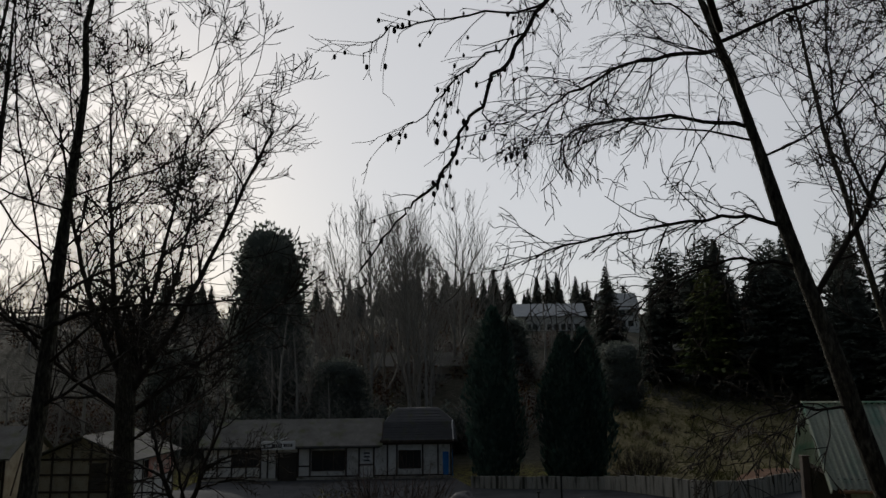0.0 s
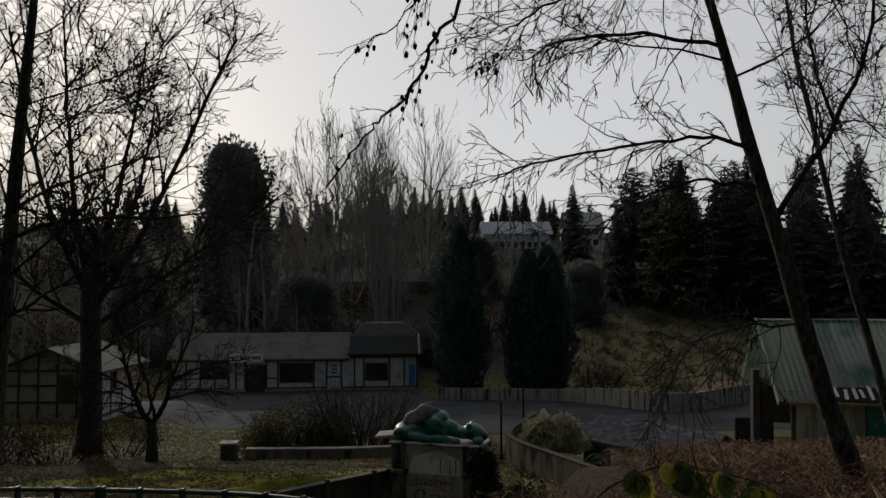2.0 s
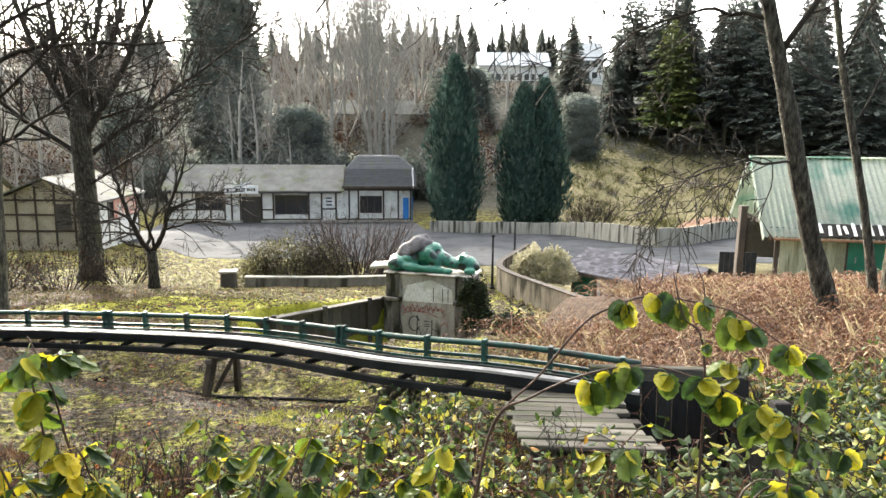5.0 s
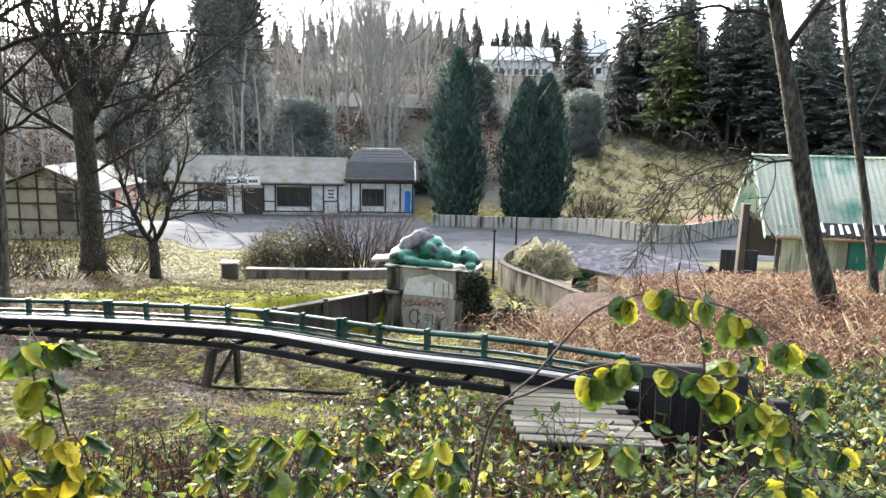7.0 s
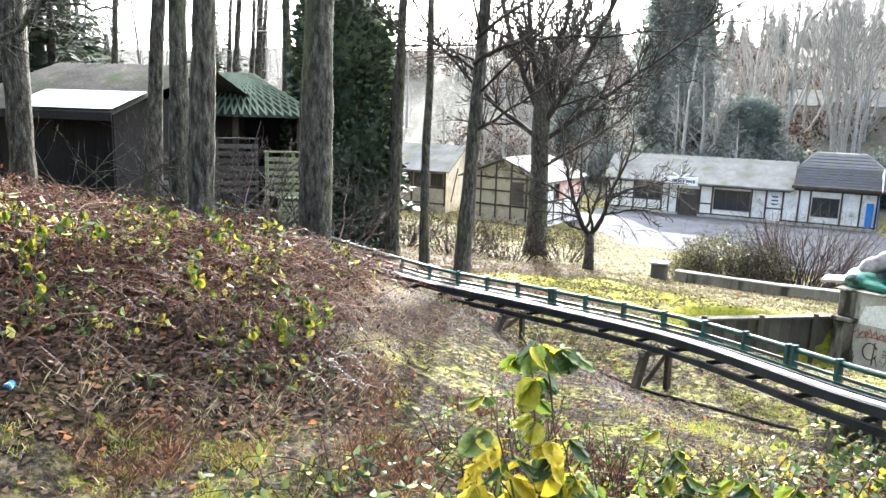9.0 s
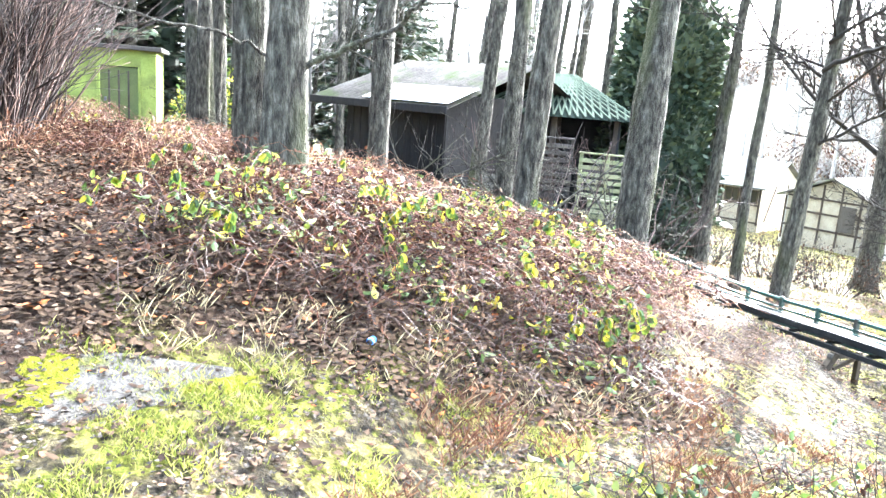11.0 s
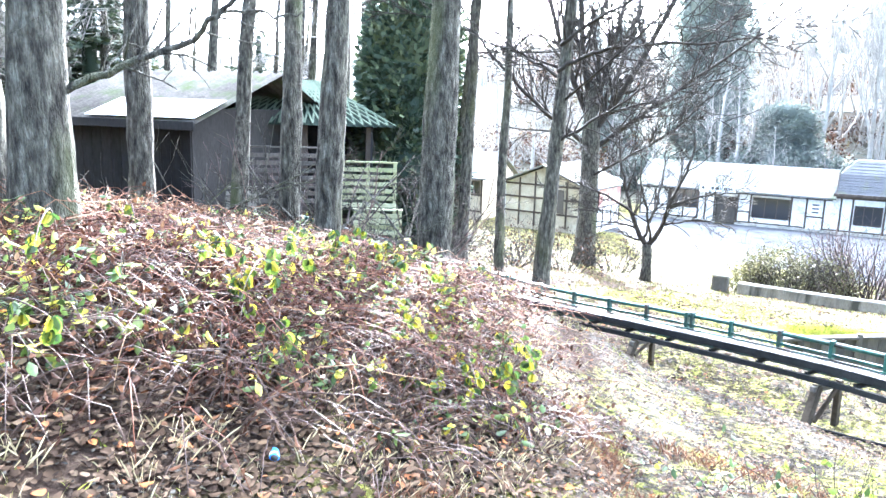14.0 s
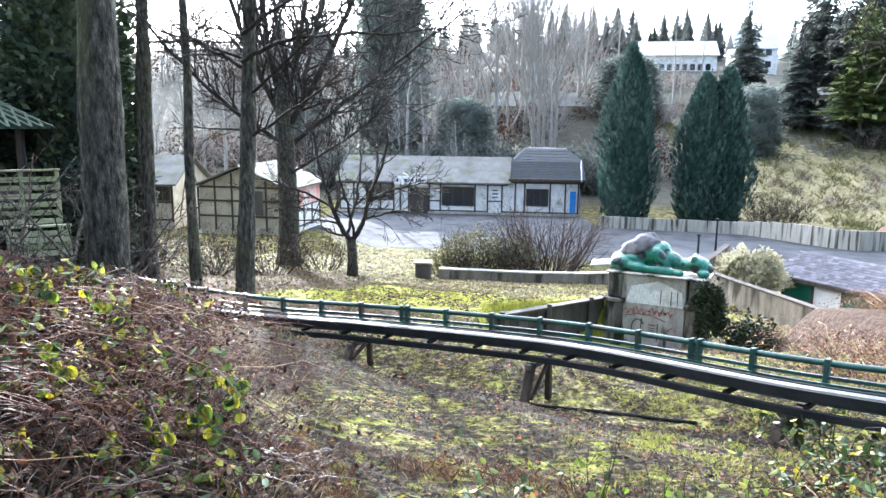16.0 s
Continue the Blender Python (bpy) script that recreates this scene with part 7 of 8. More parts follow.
for i, (x, y, h) in enumerate(((-11.6, 10.4, 1.9), (-10.2, 10.9, 2.3), (-9.4, 9.6, 1.5), (-8.9, 11.9, 2.4), (-7.4, 9.0, 1.3))):
    shrub("bare_shrub", x, y, 1.0, h, "bare thin-twigged shrub between the tree trunks", 170 + i, 7, spread=0.9, twig=THICKET, group="shrubs under the trees")


def thicket(x, y, r, h, n, label, seed):
    """A dense stand of thin, nearly upright stems with finer side shoots."""
    rng = np.random.default_rng(seed)
    t = thing("dark_thicket", pose(x, y, on(x, y) - 0.08), label, "thicket")
    s = Tubes()
    a, q = rng.uniform(0, 6.28, n), r * np.sqrt(rng.uniform(0, 1, n))
    p = np.stack([q * np.cos(a), q * np.sin(a), np.zeros(n)], 1)
    d = unit(np.stack([0.25 * np.cos(a) * q / r, 0.25 * np.sin(a) * q / r, np.ones(n)], 1) + rng.normal(0, 0.13, (n, 3)))
    grow(s, rng, p, d, h * rng.uniform(0.5, 1.0, n), rng.uniform(0.008, 0.02, n), 1, dict(SPEC, kids=(0, 5, 3), levels=3, up=(0, 0.05, 0.12, 0.05), angle=(0.25, 0.7), wob=0.1))
    s.make("stem_clump", THICKET, t)
    for k in range(14):
        s = Tubes()
        a = rng.uniform(0, 6.28)
        d = unit(np.array([0.3 * math.cos(a), 0.3 * math.sin(a), 1.0]))
        grow(s, rng, np.array([r * 0.8 * math.cos(a), r * 0.8 * math.sin(a), 0]), d, h * rng.uniform(0.7, 1.1), 0.022, 1, dict(SPEC, kids=(0, 7, 3), levels=3, up=(0, -0.02, 0.03, 0), angle=(0.3, 0.8), wob=0.1))
        s.make("stem", THICKET, t)
    return t


thicket(-10.4, 0.75, 0.85, 3.6, 420, "dense dark thicket of upright brown stems", 73)
thicket(-10.6, -0.35, 1.1, 4.0, 420, "dense dark thicket beside the leafy path", 74)
thicket(-11.6, 1.3, 0.8, 2.4, 260, "reddish thicket of thin bare stems", 75)
for i, (x, y) in enumerate(((-11.5, 27.5), (-14.0, 29.0), (-10.6, 31.5), (-16.5, 27.0), (-13.0, 25.2), (-18, 31))):
    shrub("bare_shrub", x, y, 1.6, 2.0, "bare brown shrub in front of the houses", 80 + i, 30, 250, REDLEAF, size=0.1, spread=0.9, group="shrubs by the houses")
for i, (x, y) in enumerate(((3.15, 18.9), (3.5, 18.3))):
    shrub("ivy_clump", x, y, 0.62, 1.1, "dark ivy clump at the gateway foot", 90 + i, 12, 2200, IVY, size=0.1)
shrub("ivy_clump", 2.42, 18.4, 0.34, 0.75, "dark ivy hanging on the gateway pillar", 95, 9, 1600, IVY, size=0.09, z=4.6)
shrub("ivy_clump", 2.52, 18.3, 0.36, 0.95, "dark ivy climbing the gateway pillar", 96, 9, 1600, IVY, size=0.09, z=4.0)
hedge_rng = np.random.default_rng(99)
for i in range(14):
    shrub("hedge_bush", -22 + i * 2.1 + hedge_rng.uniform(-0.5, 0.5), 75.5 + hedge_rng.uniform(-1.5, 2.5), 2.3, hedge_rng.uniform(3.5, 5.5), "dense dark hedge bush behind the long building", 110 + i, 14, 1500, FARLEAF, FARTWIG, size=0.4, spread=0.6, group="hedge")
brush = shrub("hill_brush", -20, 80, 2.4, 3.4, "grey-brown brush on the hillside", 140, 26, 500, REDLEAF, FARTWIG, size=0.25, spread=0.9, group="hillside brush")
scatter(brush, [(float(x), float(y)) for x, y in zip(rp.uniform(-45, 14, 90), rp.uniform(77, 125, 90))], rp, 0.7, 1.5)
scatter(brush, [(float(x), float(y)) for x, y in zip(rp.uniform(-90, 75, 80), rp.uniform(118, 175, 80)) if not 17 < x < 50], rp, 1.0, 2.2)
scatter(brush, [(float(x), float(y)) for x, y in zip(rp.uniform(14, 60, 34), rp.uniform(92, 130, 34))], rp, 0.6, 1.2)
scatter(brush, [(float(x), float(y)) for x, y in zip(rp.uniform(16, 44, 34), rp.uniform(62, 92, 34)) if x > 0.2 * y], rp, 0.2, 0.5)
shrub("bare_shrub", 19.5, 63.5, 2.4, 3.0, "bare brown bush on the grassy slope", 160, 40, 300, REDLEAF, size=0.12, spread=0.8)
shrub("straw_heap", 6.6, 29.5, 1.25, 1.45, "heap of pale straw beside the wall", 130, 8, 6500, HAY, HAY, size=0.2)


shrub("evergreen_bush", -18.2, 7.2, 1.3, 2.2, "yellow-green evergreen bush beside the green hut", 150, 14, 2600, LEAF, size=0.12)


# ---- undergrowth ----
def keep(rng, x, y, dens):
    m = dens > rng.uniform(0, 1, len(x))
    return x[m], y[m]


def bramble_field(name, label, seed, place, n, cane, leaf_mat, twig_mat, leaf_n, leaf_size, top=0.5):
    rng = np.random.default_rng(seed)
    c, lf = Tubes(), Tubes()
    x, y = keep(rng, *place(rng, n))
    N = len(x)
    az, L, H = rng.uniform(0, 6.28, N), cane * rng.uniform(0.5, 1.2, N), top * rng.uniform(0.4, 1.2, N)
    u = np.linspace(0, 1, 6)
    pts = np.stack([x[:, None] + (np.cos(az) * L)[:, None] * u, y[:, None] + (np.sin(az) * L)[:, None] * u,
                    height(x, y)[:, None] + H[:, None] * (3 * u * (1 - u * 0.92)) + rng.normal(0, 0.02, (N, 6)) - 0.02], 2)
    c.tubes(pts, np.broadcast_to(np.linspace(0.0045, 0.0018, 6), (N, 6)), 3)
    q = rng.uniform(0.2, 0.999, (N, leaf_n)) * 5
    j = q.astype(int)
    rows = np.arange(N)[:, None]
    p = (pts[rows, j] + (pts[rows, j + 1] - pts[rows, j]) * (q - j)[..., None]).reshape(-1, 3)
    al = unit(rng.normal(0, 1, p.shape) + (0, 0, -0.1))
    sd = unit(cross(al, rng.normal(0, 0.4, p.shape) + (0, 0, 1)))
    lf.leaves(p, al, sd, leaf_size * rng.uniform(0.6, 1.4, len(p)), leaf_size * 0.62)
    tagged(c.make(name + "_canes", twig_mat), label, "undergrowth", kind="stuff")
    tagged(lf.make(name + "_leaves", leaf_mat), label + ", its leaves", "undergrowth", kind="stuff")


EDGE_Y, EDGE_X = [2, 3.5, 5, 6.5, 8, 9.5, 12], [-4.3, -3.8, -3.8, -4.4, -5.6, -6.6, -8]


def mound_place(rng, n):
    x, y = rng.uniform(-13, -3.0, n), rng.uniform(0.8, 12.0, n)
    return x, y, smooth(0.1, -0.9, x - np.interp(y, EDGE_Y, EDGE_X) + 0.25 * np.sin(y * 2.3)) * smooth(-0.2, 0.8, y - 1.9 + 0.06 * (x + 4) + 0.3 * np.sin(x * 1.9)) * smooth(12, 9.5, y)


def mound_clusters(rng, n):
    x, y, d = mound_place(rng, n)
    return x, y, smooth(-5.9, -4.9, x + 0.35) * 0.4 * d + d * smooth(0.42, 0.62, np.sin(x * 2.7 + 1.3) * np.sin(y * 2.2 + 0.6 * x))


def foot_band(rng, n):
    """The lower front of the mound, above the turf."""
    x, y = rng.uniform(-7.0, -3.2, n), rng.uniform(1.0, 5.2, n)
    v = x + 4.85 - 0.49 * y + 0.2 * np.sin(y * 4.0)
    return x, y, smooth(-0.2, -0.8, v) * smooth(-2.6, -1.8, v) * smooth(1.1, 1.8, y + 0.15 * np.sin(x * 5)) * (0.25 + 0.75 * smooth(-0.3, 0.4, np.sin(x * 4.7) * np.sin(y * 3.9 + x)))


def foot_clumps(rng, n):
    x, y, d = foot_band(rng, n)
    return x, y, d * (0.05 + smooth(0.35, 0.6, np.sin(x * 4.1 + 0.7) * np.sin(y * 3.6 - 0.8 * x)))


def path_sides(rng, n):
    """Both sides of the narrow path that climbs past the thicket."""
    x, y = rng.uniform(-17, -6.3, n), rng.uniform(-2.0, 6.0, n)
    return x, y, smooth(0.5, 1.0, np.abs(y - PATH_Y(x))) * smooth(-6.6, -8.2, x + 0.4 * np.sin(y * 2))


def PATH_Y(x):
    return np.interp(x, [-17, -11.8, -7.65, -5.5, -4.5], [5.0, 3.05, 1.32, 0.56, 0.3])


def right_place(rng, n):
    x, y = rng.uniform(1.6, 18, n), rng.uniform(6.0, 25, n)
    return x, y, smooth(0.0, 1.6, x - 1.2 - 0.12 * (y - 7) - 0.5 * np.sin(y)) * smooth(25, 20, y) * np.where((y > 13.2) & (x < 5.4), 0, 1)


def near_right(rng, n):
    x, y = rng.uniform(0.2, 5.5, n), rng.uniform(2.2, 6.5, n)
    return x, y, smooth(0.2, 1.8, x + 0.3 * (y - 2.5)) * np.where(y > 3.6, np.where(np.abs(x - 1.9) < 1.2, 0.05, 1.0), np.where(x < 1.9, 0.35, 1.0))


def near_left(rng, n):
    x, y = rng.uniform(-2.4, 1.8, n), rng.uniform(2.0, 5.6, n)
    return x, y, (0.12 + 0.8 * smooth(-1.6, 0.6, x)) * np.where((x > 0.75) & (y > 3.7), 0.08, 1.0) * smooth(5.6, 4.6, y) * np.where(x < -0.4, smooth(4.8, 4.0, y), 1.0)


bramble_field("bramble_mound", "tangled red-brown brambles over the mound", 200, mound_place, 24000, 1.0, REDLEAF, REDTWIG, 4, 0.042, 0.29)
bramble_field("green_bramble", "yellow-green bramble leaves on the mound", 201, mound_clusters, 5200, 0.45, LEAF, TWIG, 6, 0.075, 0.42)
bramble_field("foot_brush", "dry brown bramble canes at the mound's foot", 209, foot_band, 4200, 0.7, REDLEAF, BRAMBLESTEM, 3, 0.045, 0.22)
bramble_field("foot_bramble", "yellow-green bramble leaves at the mound's foot", 210, foot_clumps, 3200, 0.4, LEAF, TWIG, 6, 0.07, 0.24)
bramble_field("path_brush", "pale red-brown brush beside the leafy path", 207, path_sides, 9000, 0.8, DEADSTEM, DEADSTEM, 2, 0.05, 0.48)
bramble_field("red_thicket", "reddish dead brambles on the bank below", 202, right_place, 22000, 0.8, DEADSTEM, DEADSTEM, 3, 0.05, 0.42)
bramble_field("bank_bramble", "yellow-green bramble leaves on the near bank", 203, near_right, 700, 0.8, LEAF, TWIG, 6, 0.06, 0.4)
bramble_field("dark_bramble", "dark green bramble leaves low on the near slope", 205, near_left, 1500, 0.5, DARKLEAF, TWIG, 8, 0.06, 0.2)
bramble_field("dark_bramble_bank", "dark green bramble leaves on the near bank", 206, near_right, 1500, 0.6, DARKLEAF, TWIG, 8, 0.07, 0.3)
bramble_field("dry_stalks", "dry red-brown stalks on the near slope", 208, near_left, 3200, 0.6, REDLEAF, REDTWIG, 2, 0.04, 0.25)
bramble_field("bank_bramble_low", "sparse yellow-green bramble on the near slope", 204, near_left, 1500, 0.7, LEAF, TWIG, 6, 0.055, 0.28)


def litter(name, label, seed, n, place, mat, size):
    rng = np.random.default_rng(seed)
    t = Tubes()
    x, y = keep(rng, *place(rng, n))
    N = len(x)
    az = rng.uniform(0, 6.28, N)
    al = unit(np.stack([np.cos(az), np.sin(az), rng.normal(0, 0.22, N)], 1))
    sd = unit(np.stack([-np.sin(az), np.cos(az), rng.normal(0, 0.22, N)], 1))
    s = size * rng.uniform(0.6, 1.4, N)
    t.leaves(np.stack([x, y, height(x, y) + 0.012 + rng.uniform(0, 0.02, N)], 1), al, sd, s, s * rng.uniform(0.5, 0.9, N), rng.uniform(-0.45, 0.3, N))
    tagged(t.make(name, mat), label, "leaves", kind="stuff")


def tufts(name, label, seed, n, place, mat, h, per=9, wide=0.004):
    rng = np.random.default_rng(seed)
    t = Tubes()
    x, y = keep(rng, *place(rng, n))
    x, y = np.repeat(x, per), np.repeat(y, per)
    N = len(x)
    x, y = x + rng.normal(0, 0.04, N), y + rng.normal(0, 0.04, N)
    z = height(x, y)
    b_ = rng.normal(0, 0.5, (2, N)) * h
    w = unit(np.stack([rng.normal(0, 1, N), rng.normal(0, 1, N), np.zeros(N)], 1)) * wide
    t.blades(np.stack([x, y, z - 0.01], 1), np.stack([x + b_[0], y + b_[1], z + h * rng.uniform(0.4, 1.1, N)], 1), w)
    tagged(t.make(name, mat), label, "grass", kind="stuff")


def mound_edge(rng, n):
    """The ragged rim of the mound, where brambles give way to turf."""
    x, y = rng.uniform(-7.5, -2.6, n), rng.uniform(1.0, 9.5, n)
    d = x - np.interp(y, EDGE_Y, EDGE_X)
    return x, y, smooth(-1.4, -0.2, d) * smooth(1.0, 0.2, d) * smooth(-0.3, 0.5, np.sin(x * 5.2 + y * 2) * np.sin(y * 4.1))


def near_any(rng, n):
    x, y = rng.uniform(-7.5, 3, n), rng.uniform(-0.6, 10.5, n)
    return x, y, 0.25 + 0.75 * smooth(-0.2, 0.5, np.sin(x * 3.9 + 1) * np.sin(y * 4.3 + x) + 0.4 * np.sin(x * 9 + y * 4))


def foot_mound(rng, n):
    x, y = rng.uniform(-12, -2.8, n), rng.uniform(-0.6, 4.6, n)
    on_path = smooth(0.75, 0.35, np.abs(y - PATH_Y(x))) * smooth(-4.2, -4.9, x)
    foot = smooth(0.2, -0.25, x + 4.85 - 0.49 * y + 0.15 * np.sin(y * 5)) * smooth(0.2, 0.8, y + 0.2 * np.sin(x * 2.2))
    return x, y, np.clip(on_path + foot * 0.8 + 0.04, 0, 1)


def lawn(rng, n):
    x, y = rng.uniform(-17, 3, n), rng.uniform(9, 46, n)
    return x, y, np.where(y > 30, 0.6, 1.0)


def grass_near(rng, n):
    x, y = rng.uniform(-9.5, 2.5, n), rng.uniform(-1.6, 11.0, n)
    broad = np.sin(x * 2.1 + y) * np.sin(y * 1.7 - x * 0.6)
    fine = np.sin(x * 6.3 + 2.0 * np.sin(y * 2.9)) * np.sin(y * 7.1 + 2.0 * np.sin(x * 2.3))
    away = smooth(0.25, 0.6, np.abs(y - PATH_Y(x)))
    near_turf = smooth(-0.1, 0.35, x + 4.85 - 0.49 * y)
    leafy = (1 - near_turf) * smooth(0.1, 0.8, y)
    lush = 1.0 * smooth(-0.1, 0.6, fine + 0.5 * broad + 0.1) * near_turf * smooth(-1.6, -2.6, x) * smooth(4.0, 2.4, y)
    sparse = 0.6 * smooth(0.05, 0.75, 0.55 * broad + 0.75 * fine) * (1 - 0.3 * smooth(-2.6, -1.6, x))
    ditch_ = 1 - 0.85 * smooth(0.95, 0.35, np.abs(y - 8.0 + 0.55 * (x + 1.5)) + 0.2 * np.sin(x * 5))
    return x, y, (0.03 + lush + sparse) * np.where(x < -3.6, away, 1.0) * ditch_ * (1 - 0.92 * leafy)


litter("leaf_litter", "dead brown leaves scattered on the ground", 300, 60000, near_any, LITTER, 0.036)
litter("leaf_carpet", "carpet of dead brown leaves at the mound's foot", 301, 75000, foot_mound, LITTER, 0.052)
litter("lawn_leaves", "dead leaves over the lawn below", 302, 26000, lawn, LITTER, 0.09)
tufts("grass_tufts", "tufts of winter grass on the slope", 310, 110000, grass_near, GRASS, 0.05, 9, 0.0024)
litter("earth_crumbs", "dark crumbs of earth and rotten leaf on the slope", 303, 90000, near_any, EARTH, 0.024)
tufts("dry_grass", "dry straw-coloured grass among the brambles", 311, 3000, mound_edge, STRAW, 0.11, 6, 0.0016)
tufts("bank_grass", "dry grass among the red thicket", 312, 1500, right_place, STRAW, 0.35, 5, 0.005)
def far_slope(rng, n):
    x, y = rng.uniform(14, 48, n), rng.uniform(60, 100, n)
    return x, y, 0.15 + 0.85 * smooth(-0.2, 0.5, np.sin(x * 0.8 + y * 0.3) * np.sin(y * 0.6 - x * 0.2) + 0.4 * np.sin(x * 2.1))


def dry_patches(rng, n):
    x, y = rng.uniform(-3.6, 1.2, n), rng.uniform(1.4, 5.6, n)
    return x, y, smooth(0.0, 0.6, np.sin(x * 2.6 + 1.1) * np.sin(y * 2.9 + x) + 0.35 * np.sin(x * 7 + y * 5))


tufts("slope_grass", "tussocks of pale dead grass on the far slope", 314, 5000, far_slope, LAWN, 0.6, 6, 0.03)
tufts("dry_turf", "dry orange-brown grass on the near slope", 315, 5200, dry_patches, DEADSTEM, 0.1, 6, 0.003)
tufts("lawn_grass", "short mossy grass on the lawn", 313, 15000, lawn, LAWN, 0.09, 5, 0.006)


# ---- sprigs of large bramble leaves close to the path ----
def sprig(base, tip, seed, n=10, size=0.072, label="arching bramble sprig with yellow-green leaves", leaf=None):
    rng = np.random.default_rng(seed)
    base, tip = np.array(base, float), np.array(tip, float)
    t = thing("bramble_sprig", Matrix.Translation(base), label, "bramble", "near bramble sprigs")
    u = np.linspace(0, 1, 10)[:, None]
    d = tip - base
    pts = d * u + np.array([0, 0, 1]) * np.sin(u * math.pi) * 0.12 * np.linalg.norm(d) + rng.normal(0, 0.008, (10, 3))
    pts[0] = 0
    s = Tubes()
    s.tube(pts, np.linspace(0.006, 0.0022, 10), 6)
    s.make("stem", BRAMBLESTEM, t, smooth=True)
    for i in range(n):
        f = 0.25 + 0.75 * (i + 0.7) / n
        j = min(int(f * 9), 8)
        p = pts[j] + (pts[j + 1] - pts[j]) * (f * 9 - j)
        out = unit(rng.normal(0, 1, 3) * (1, 1, 0.3) + (0, 0, -0.15))
        k = p + out * 0.05
        lf = Tubes()
        lf.tube([p, (p + k) / 2 + (0, 0, 0.006), k], [0.0018, 0.0015, 0.001], 3)
        for a in (-1, 0, 1):
            al = unit(out * (1 if a == 0 else 0.35) + a * unit(np.cross(out, (0, 0, 1))) * 0.9 + np.array([0, 0, -0.55]))
            sd = unit(np.cross(al, (0, 0, 1.0)) + rng.normal(0, 0.25, 3))
            ln = size * rng.uniform(0.8, 1.25) * (1.15 if a == 0 else 0.95)
            lf.broad(k, al, sd, ln, ln * 0.92, rng.uniform(0.05, 0.25), rng.uniform(0.0, 0.35))
        lf.make("leaf", leaf or SPRIG, t)
    return t


def cane(line, seed, n, size, label="long arching bramble cane with large drooping leaves", first=0.2):
    """A long cane rooted at its first point; groups of three leaves hang from it."""
    rng = np.random.default_rng(seed)
    q = catmull([np.array(p, float) for p in line], 6)
    t = thing("bramble_cane", Matrix.Translation(q[0]), label, "bramble", "near bramble canes")
    q = q - q[0]
    s = Tubes()
    s.tube(q, np.linspace(0.006, 0.002, len(q)), 6)
    s.make("stem", BRAMBLESTEM, t, smooth=True)
    for i in range(n):
        f = (first + (1 - first) * (i + rng.uniform(0.2, 0.8)) / n) * (len(q) - 1)
        j = min(int(f), len(q) - 2)
        p = q[j] + (q[j + 1] - q[j]) * (f - j)
        out = unit(np.array([rng.normal(0, 0.7), -0.5 + rng.normal(0, 0.4), rng.uniform(-0.5, 0.1)]))
        k = p + out * rng.uniform(0.03, 0.06)
        lf = Tubes()
        lf.tube([p, (p + k) / 2 + (0, 0, 0.006), k], [0.0018, 0.0015, 0.001], 3)
        turn_ = unit(np.array([rng.normal(0, 1), rng.normal(0, 0.5), 0]))
        for a in (-1, 0, 1):
            al = unit(out * 0.3 + a * 0.8 * turn_ + np.array([0, 0, -0.75]) + rng.normal(0, 0.15, 3))
            sd = unit(np.cross(al, unit(np.array([rng.normal(0, 0.5), -1.0, 0.5]))))
            ln = size * rng.uniform(0.8, 1.2) * (1.15 if a == 0 else 0.92)
            lf.broad(k, al, sd, ln, ln * 0.94, rng.uniform(0.05, 0.2), rng.uniform(0.0, 0.35))
        lf.make("leaf", SPRIG, t)


CANE_A = [(0.5, 2.81, 7.92), (0.7, 2.77, 8.2), (0.85, 2.73, 8.41), (0.96, 2.69, 8.49), (1.06, 2.66, 8.53), (1.17, 2.62, 8.53), (1.35, 2.53, 8.5), (1.44, 2.48, 8.44), (1.55, 2.42, 8.35), (1.6, 2.39, 8.27)]
CANE_B = [(0.48, 2.66, 8.0), (0.64, 2.63, 8.16), (0.85, 2.57, 8.27), (1.04, 2.51, 8.31), (1.22, 2.43, 8.27), (1.37, 2.35, 8.21), (1.5, 2.27, 8.14), (1.59, 2.22, 8.08)]


def rooted(x, y, *rest):
    return [(x, y, on(x, y) - 0.02), *rest]


cane(rooted(0.40, 2.81, CANE_A[0], *CANE_A[1:]), 500, 9, 0.09, first=0.42)
cane(rooted(0.38, 2.66, CANE_B[0], *CANE_B[1:]), 501, 11, 0.09, first=0.3)
cane(rooted(1.25, 2.53, (1.25, 2.53, 8.29), (1.17, 2.56, 8.48), (1.13, 2.58, 8.64)), 502, 1, 0.04, "thin bare bramble shoot")
for i, (x, y, dx, dy, h) in enumerate(((-0.2, 2.6, 0.35, 0.1, 0.28), (0.1, 2.45, 0.3, 0.05, 0.2), (0.4, 2.5, 0.35, -0.1, 0.26), (0.75, 2.3, 0.3, 0.1, 0.35), (1.15, 2.2, 0.35, 0.1, 0.55), (1.0, 2.35, 0.4, -0.1, 0.4), (1.3, 2.5, 0.3, 0.1, 0.5), (-0.35, 2.9, 0.3, 0.1, 0.3), (0.0, 3.2, 0.3, 0.1, 0.35))):
    g = on(x, y)
    cane(rooted(x, y, (x + dx * 0.4, y + dy * 0.4, g + h), (x + dx, y + dy, g + h * 1.1), (x + dx * 1.7, y + dy * 1.6, g + h * 0.8)), 510 + i, 5, 0.085, "low bramble cane with green and yellow leaves", 0.35)
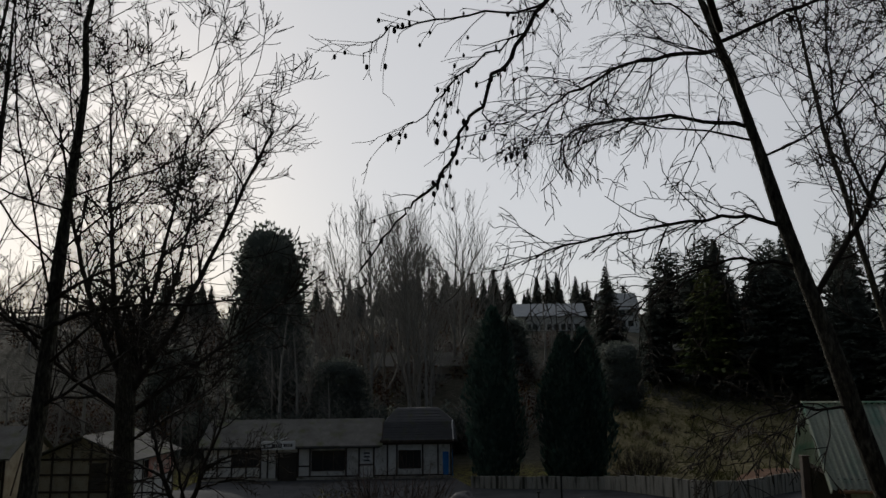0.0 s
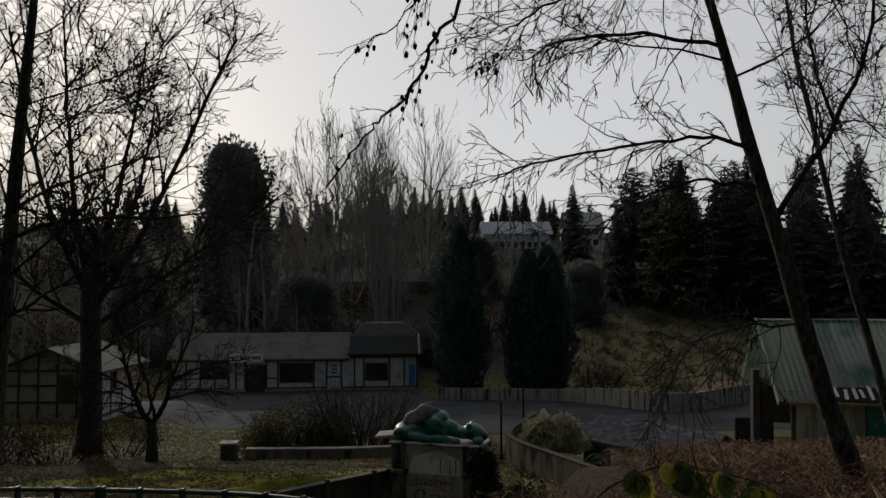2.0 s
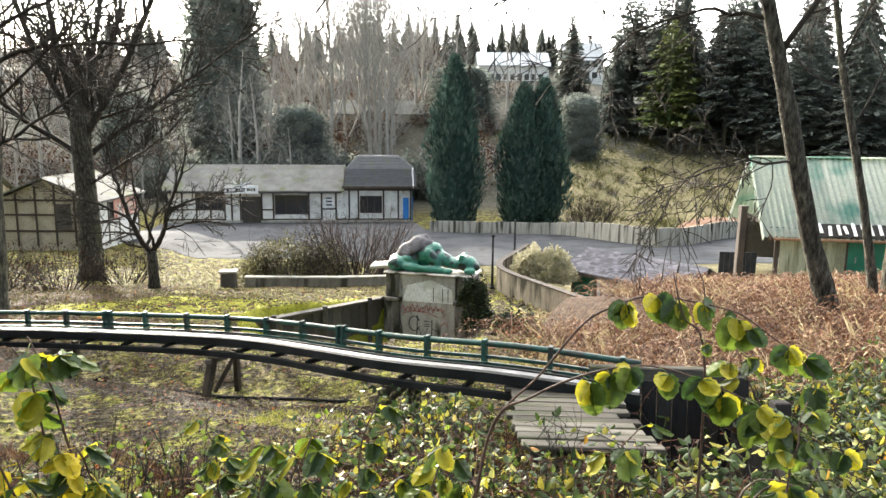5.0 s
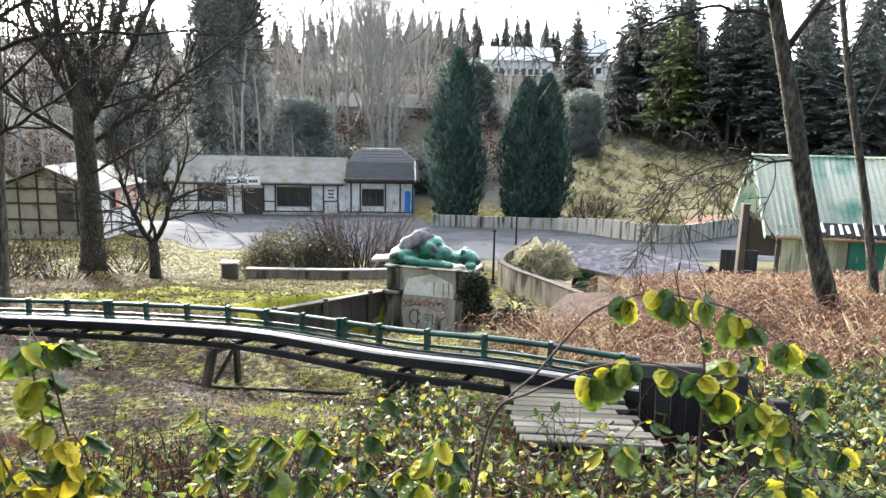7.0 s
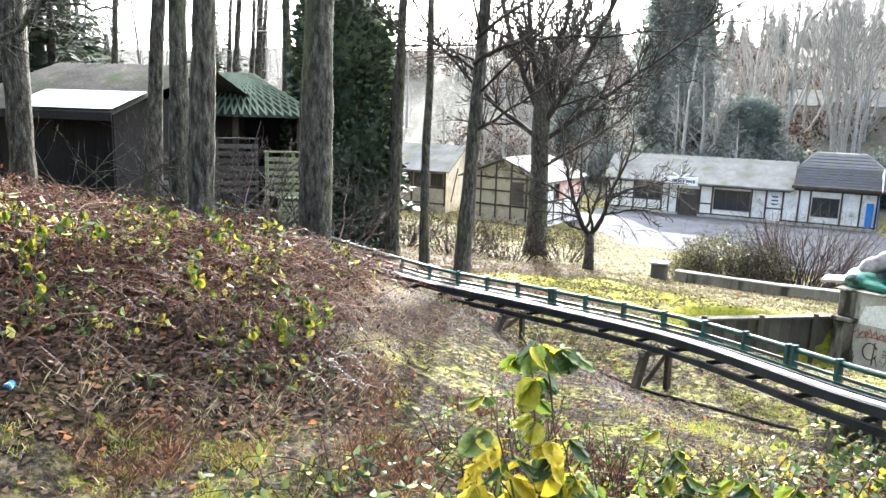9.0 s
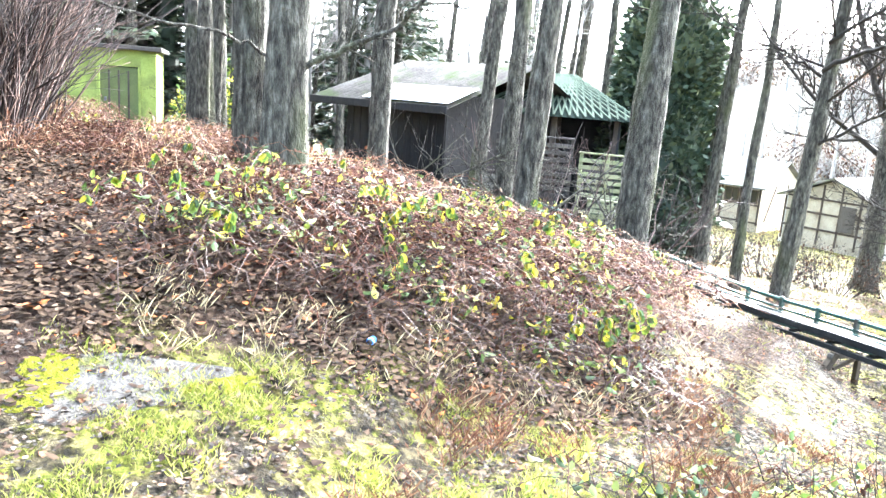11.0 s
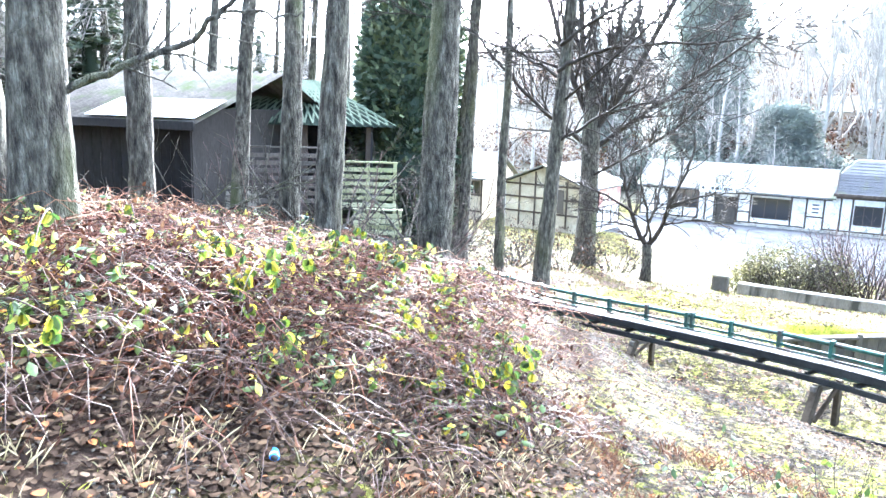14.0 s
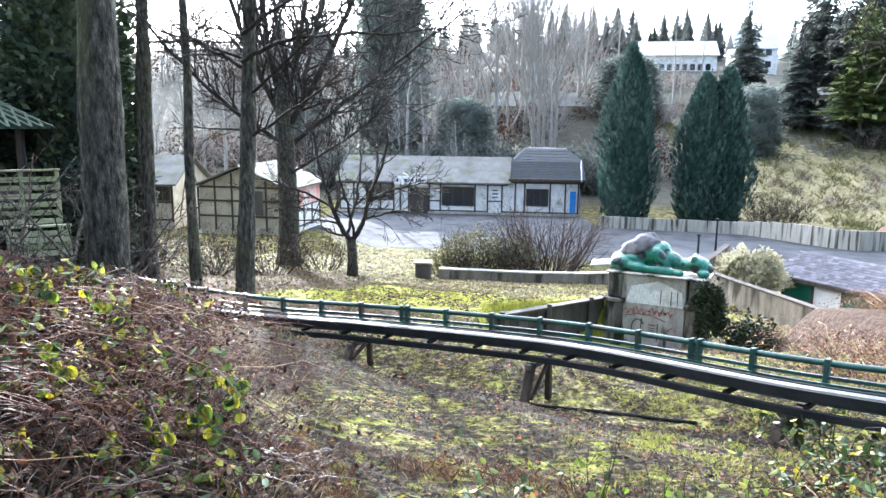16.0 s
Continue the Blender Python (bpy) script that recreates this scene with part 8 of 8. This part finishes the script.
for i, (x, y, tx, ty, tz) in enumerate((
        (-0.1, 2.4, 0.05, 2.6, 8.16), (-0.4, 2.3, -0.3, 2.4, 8.14), (-0.8, 2.2, -0.92, 2.0, 8.25), (-0.75, 2.05, -0.9, 2.0, 8.1), (-0.7, 2.1, -0.81, 1.92, 8.64), (1.2, 2.0, 1.5, 2.3, 8.25), (-1.0, 2.2, -0.85, 1.95, 8.0),
        (-0.72, 1.9, -0.9, 1.85, 8.42), (-0.3, 2.1, -0.15, 2.3, 8.2), (0.0, 2.0, 0.3, 2.2, 8.2), (0.45, 2.0, 0.9, 2.2, 8.22), (0.2, 1.9, 0.1, 2.2, 7.95), (0.7, 1.9, 0.8, 2.1, 7.98), (-0.5, 2.7, -0.6, 2.8, 8.05), (1.6, 2.3, 1.4, 2.6, 8.35),
        (-0.66, 2.0, -0.95, 1.95, 8.2), (-0.7, 2.15, -0.75, 2.0, 8.3), (-0.85, 2.1, -1.0, 1.9, 8.15), (-0.6, 1.95, -0.7, 1.85, 8.18), (-0.78, 2.1, -0.86, 1.95, 8.6))):
    if tx < -0.65 and tz < 8.35:
        sprig((x, y, on(x, y) - 0.02), (tx, ty, tz), 400 + i, label="bramble sprig with bright yellow autumn leaves", leaf=YELLOWLEAF)
    else:
        sprig((x, y, on(x, y) - 0.02), (tx, ty, tz), 400 + i)


def stalk_clump(x, y, seed):
    """Thin dark upright stalks with a few small leaves."""
    rng = np.random.default_rng(seed)
    t = thing("dry_stalk", pose(x, y, on(x, y) - 0.02), "thin dark dry stalks with a few yellow leaves", "stalk", "dry stalks on the slope")
    st_ = Tubes()
    for k in range(3):
        d = unit(np.array([rng.normal(0, 0.16), rng.normal(0, 0.16), 1.0]))
        grow(st_, rng, np.array([rng.normal(0, 0.05), rng.normal(0, 0.05), 0.0]), d, rng.uniform(0.3, 0.6), 0.004, 1, dict(SPEC, kids=(0, 4, 2), levels=2, up=(0, 0.05, 0.05, 0), angle=(0.4, 0.9), ratio=(0.25, 0.45), thin=0.0014))
    pts = np.concatenate([c[0] for c in st_.chunks])
    at = pts[rng.integers(len(pts), size=7)]
    al = unit(rng.normal(0, 1, at.shape) + (0, 0, -0.6))
    st_.make("stem", TWIG, t)
    for p, a in zip(at[:5], al):
        lf = Tubes()
        lf.leaf(p, a, unit(cross(a, rng.normal(0, 1, 3))), rng.uniform(0.03, 0.055), rng.uniform(0.02, 0.04))
        lf.make("leaf", SPRIG, t)


stalk_rng = np.random.default_rng(590)
for i in range(46):
    stalk_clump(float(stalk_rng.uniform(-1.7, 1.3)), float(stalk_rng.uniform(2.3, 4.4)), 700 + i)


mr = np.random.default_rng(600)
mx, my, md = mound_place(mr, 400)
spots = [(float(x), float(y)) for x, y, d in zip(mx, my, md) if d > 0.5 and x > -7.2 and y < 7.5][:34]
fx, fy, fd = foot_clumps(mr, 400)
spots += [(float(x), float(y)) for x, y, d in zip(fx, fy, fd) if d > 0.4][:16]
for i, (x, y) in enumerate(spots):
    g, dx, dy = on(x, y), mr.uniform(-0.5, 0.5), mr.uniform(-0.5, 0.3)
    h = mr.uniform(0.24, 0.42)
    cane(rooted(x, y, (x + dx * 0.4, y + dy * 0.4, g + h), (x + dx, y + dy, g + h * 0.95), (x + dx * 1.4, y + dy * 1.4, g + h * 0.6)), 620 + i, 5, 0.062, "bramble cane with yellow-green leaves on the mound", 0.3)


# ---- small things ----
pad = part("concrete_slab", box(-0.34, 0.3, -0.4, 0.38, -0.08, 0.012, 0.02), material("worn_slab", [(0.3, (0.035, 0.031, 0.025)), (0.5, (0.075, 0.068, 0.058)), (0.7, (0.11, 0.1, 0.088))], 14.0, 0.95, 1.0, 60, stain=((0.07, 0.07, 0.015), 5, 0.5, 0.6), spec=0.1))
gx_, gy_ = on(-3.65, 1.0) - on(-4.25, 1.0), on(-3.95, 1.3) - on(-3.95, 0.7)
up_ = Vector((-gx_ / 0.6, -gy_ / 0.6, 1.0)).normalized()
pad.matrix_basis = Matrix.Translation((-3.84, 0.98, on(-3.84, 0.98) + 0.004)) @ up_.to_track_quat("Z", "Y").to_matrix().to_4x4() @ pose(0, 0, 0, 0, 0, 56)
tagged(pad, "worn pale concrete slab sunk in the grass", "slab")
# yellow moss creeping along the slab's edge
MOSS = material("yellow_moss", [(0.25, (0.05, 0.055, 0.008)), (0.5, (0.12, 0.12, 0.012)), (0.8, (0.22, 0.2, 0.02))], 30.0, 0.95, 1.0, 90, spec=0.05)
for i, (mx_, my_, ma, mb) in enumerate(((-4.07, 0.66, 0.17, 0.14), (-3.93, 0.55, 0.12, 0.16), (-3.76, 1.33, 0.07, 0.2))):
    bm = bmesh.new()
    bmesh.ops.create_uvsphere(bm, u_segments=40, v_segments=24, radius=1)
    bmesh.ops.delete(bm, geom=[v for v in bm.verts if v.co.z < -0.05], context="VERTS")
    for v in bm.verts:
        n = noise.noise(v.co * 2.3 + Vector((i * 7.1, 0, 0)))
        f = noise.noise(v.co * 11.0 + Vector((0, i * 3.3, 0)))
        x, y = mx_ + v.co.x * ma * (1 + 0.5 * n), my_ + v.co.y * mb * (1 + 0.5 * n)
        v.co = Vector((x - mx_, y - my_, on(x, y) - on(mx_, my_) + 0.028 * v.co.z * (1 + 0.5 * f) - 0.006))
    moss = part("moss_cushion", bm, MOSS, smooth=True)
    moss.matrix_basis = Matrix.Translation((mx_, my_, on(mx_, my_)))
    tagged(moss, "bright yellow moss cushion beside the concrete slab", "moss", "moss by the slab")
can = thing("drink_can", pose(-3.97, 2.37, on(-3.97, 2.37) + 0.03, 84, 25, 40), "crushed blue and white drink can among dead leaves", "can")
t = Tubes()
t.tube([(0, 0, -0.055), (0, 0, -0.048), (0.004, 0, 0), (0, 0.003, 0.03), (0, 0, 0.05), (0, 0, 0.055)], [0.024, 0.032, 0.029, 0.03, 0.032, 0.025], 16)
t.make("body", BLUE, can, smooth=True)
t = Tubes()
t.tube([(0, 0, 0.0551), (0, 0, 0.058)], [0.025, 0.024], 16)
t.make("lid", STEEL, can)
t = Tubes()
t.tube([(0, 0, 0.01), (0, 0, 0.045)], [0.0315, 0.0325], 16)
t.make("band", WHITE, can)
can.scale = (0.75, 0.6, 0.8)
stick = Tubes()
stick.tube([(-4.35, -0.25, on(-4.35, -0.25) + 0.03), (-3.9, -0.45, on(-3.9, -0.45) + 0.04)], [0.02, 0.018], 8)
tagged(stick.make("white_stick", WHITE), "pale bare stick lying in the leaves", "stick")
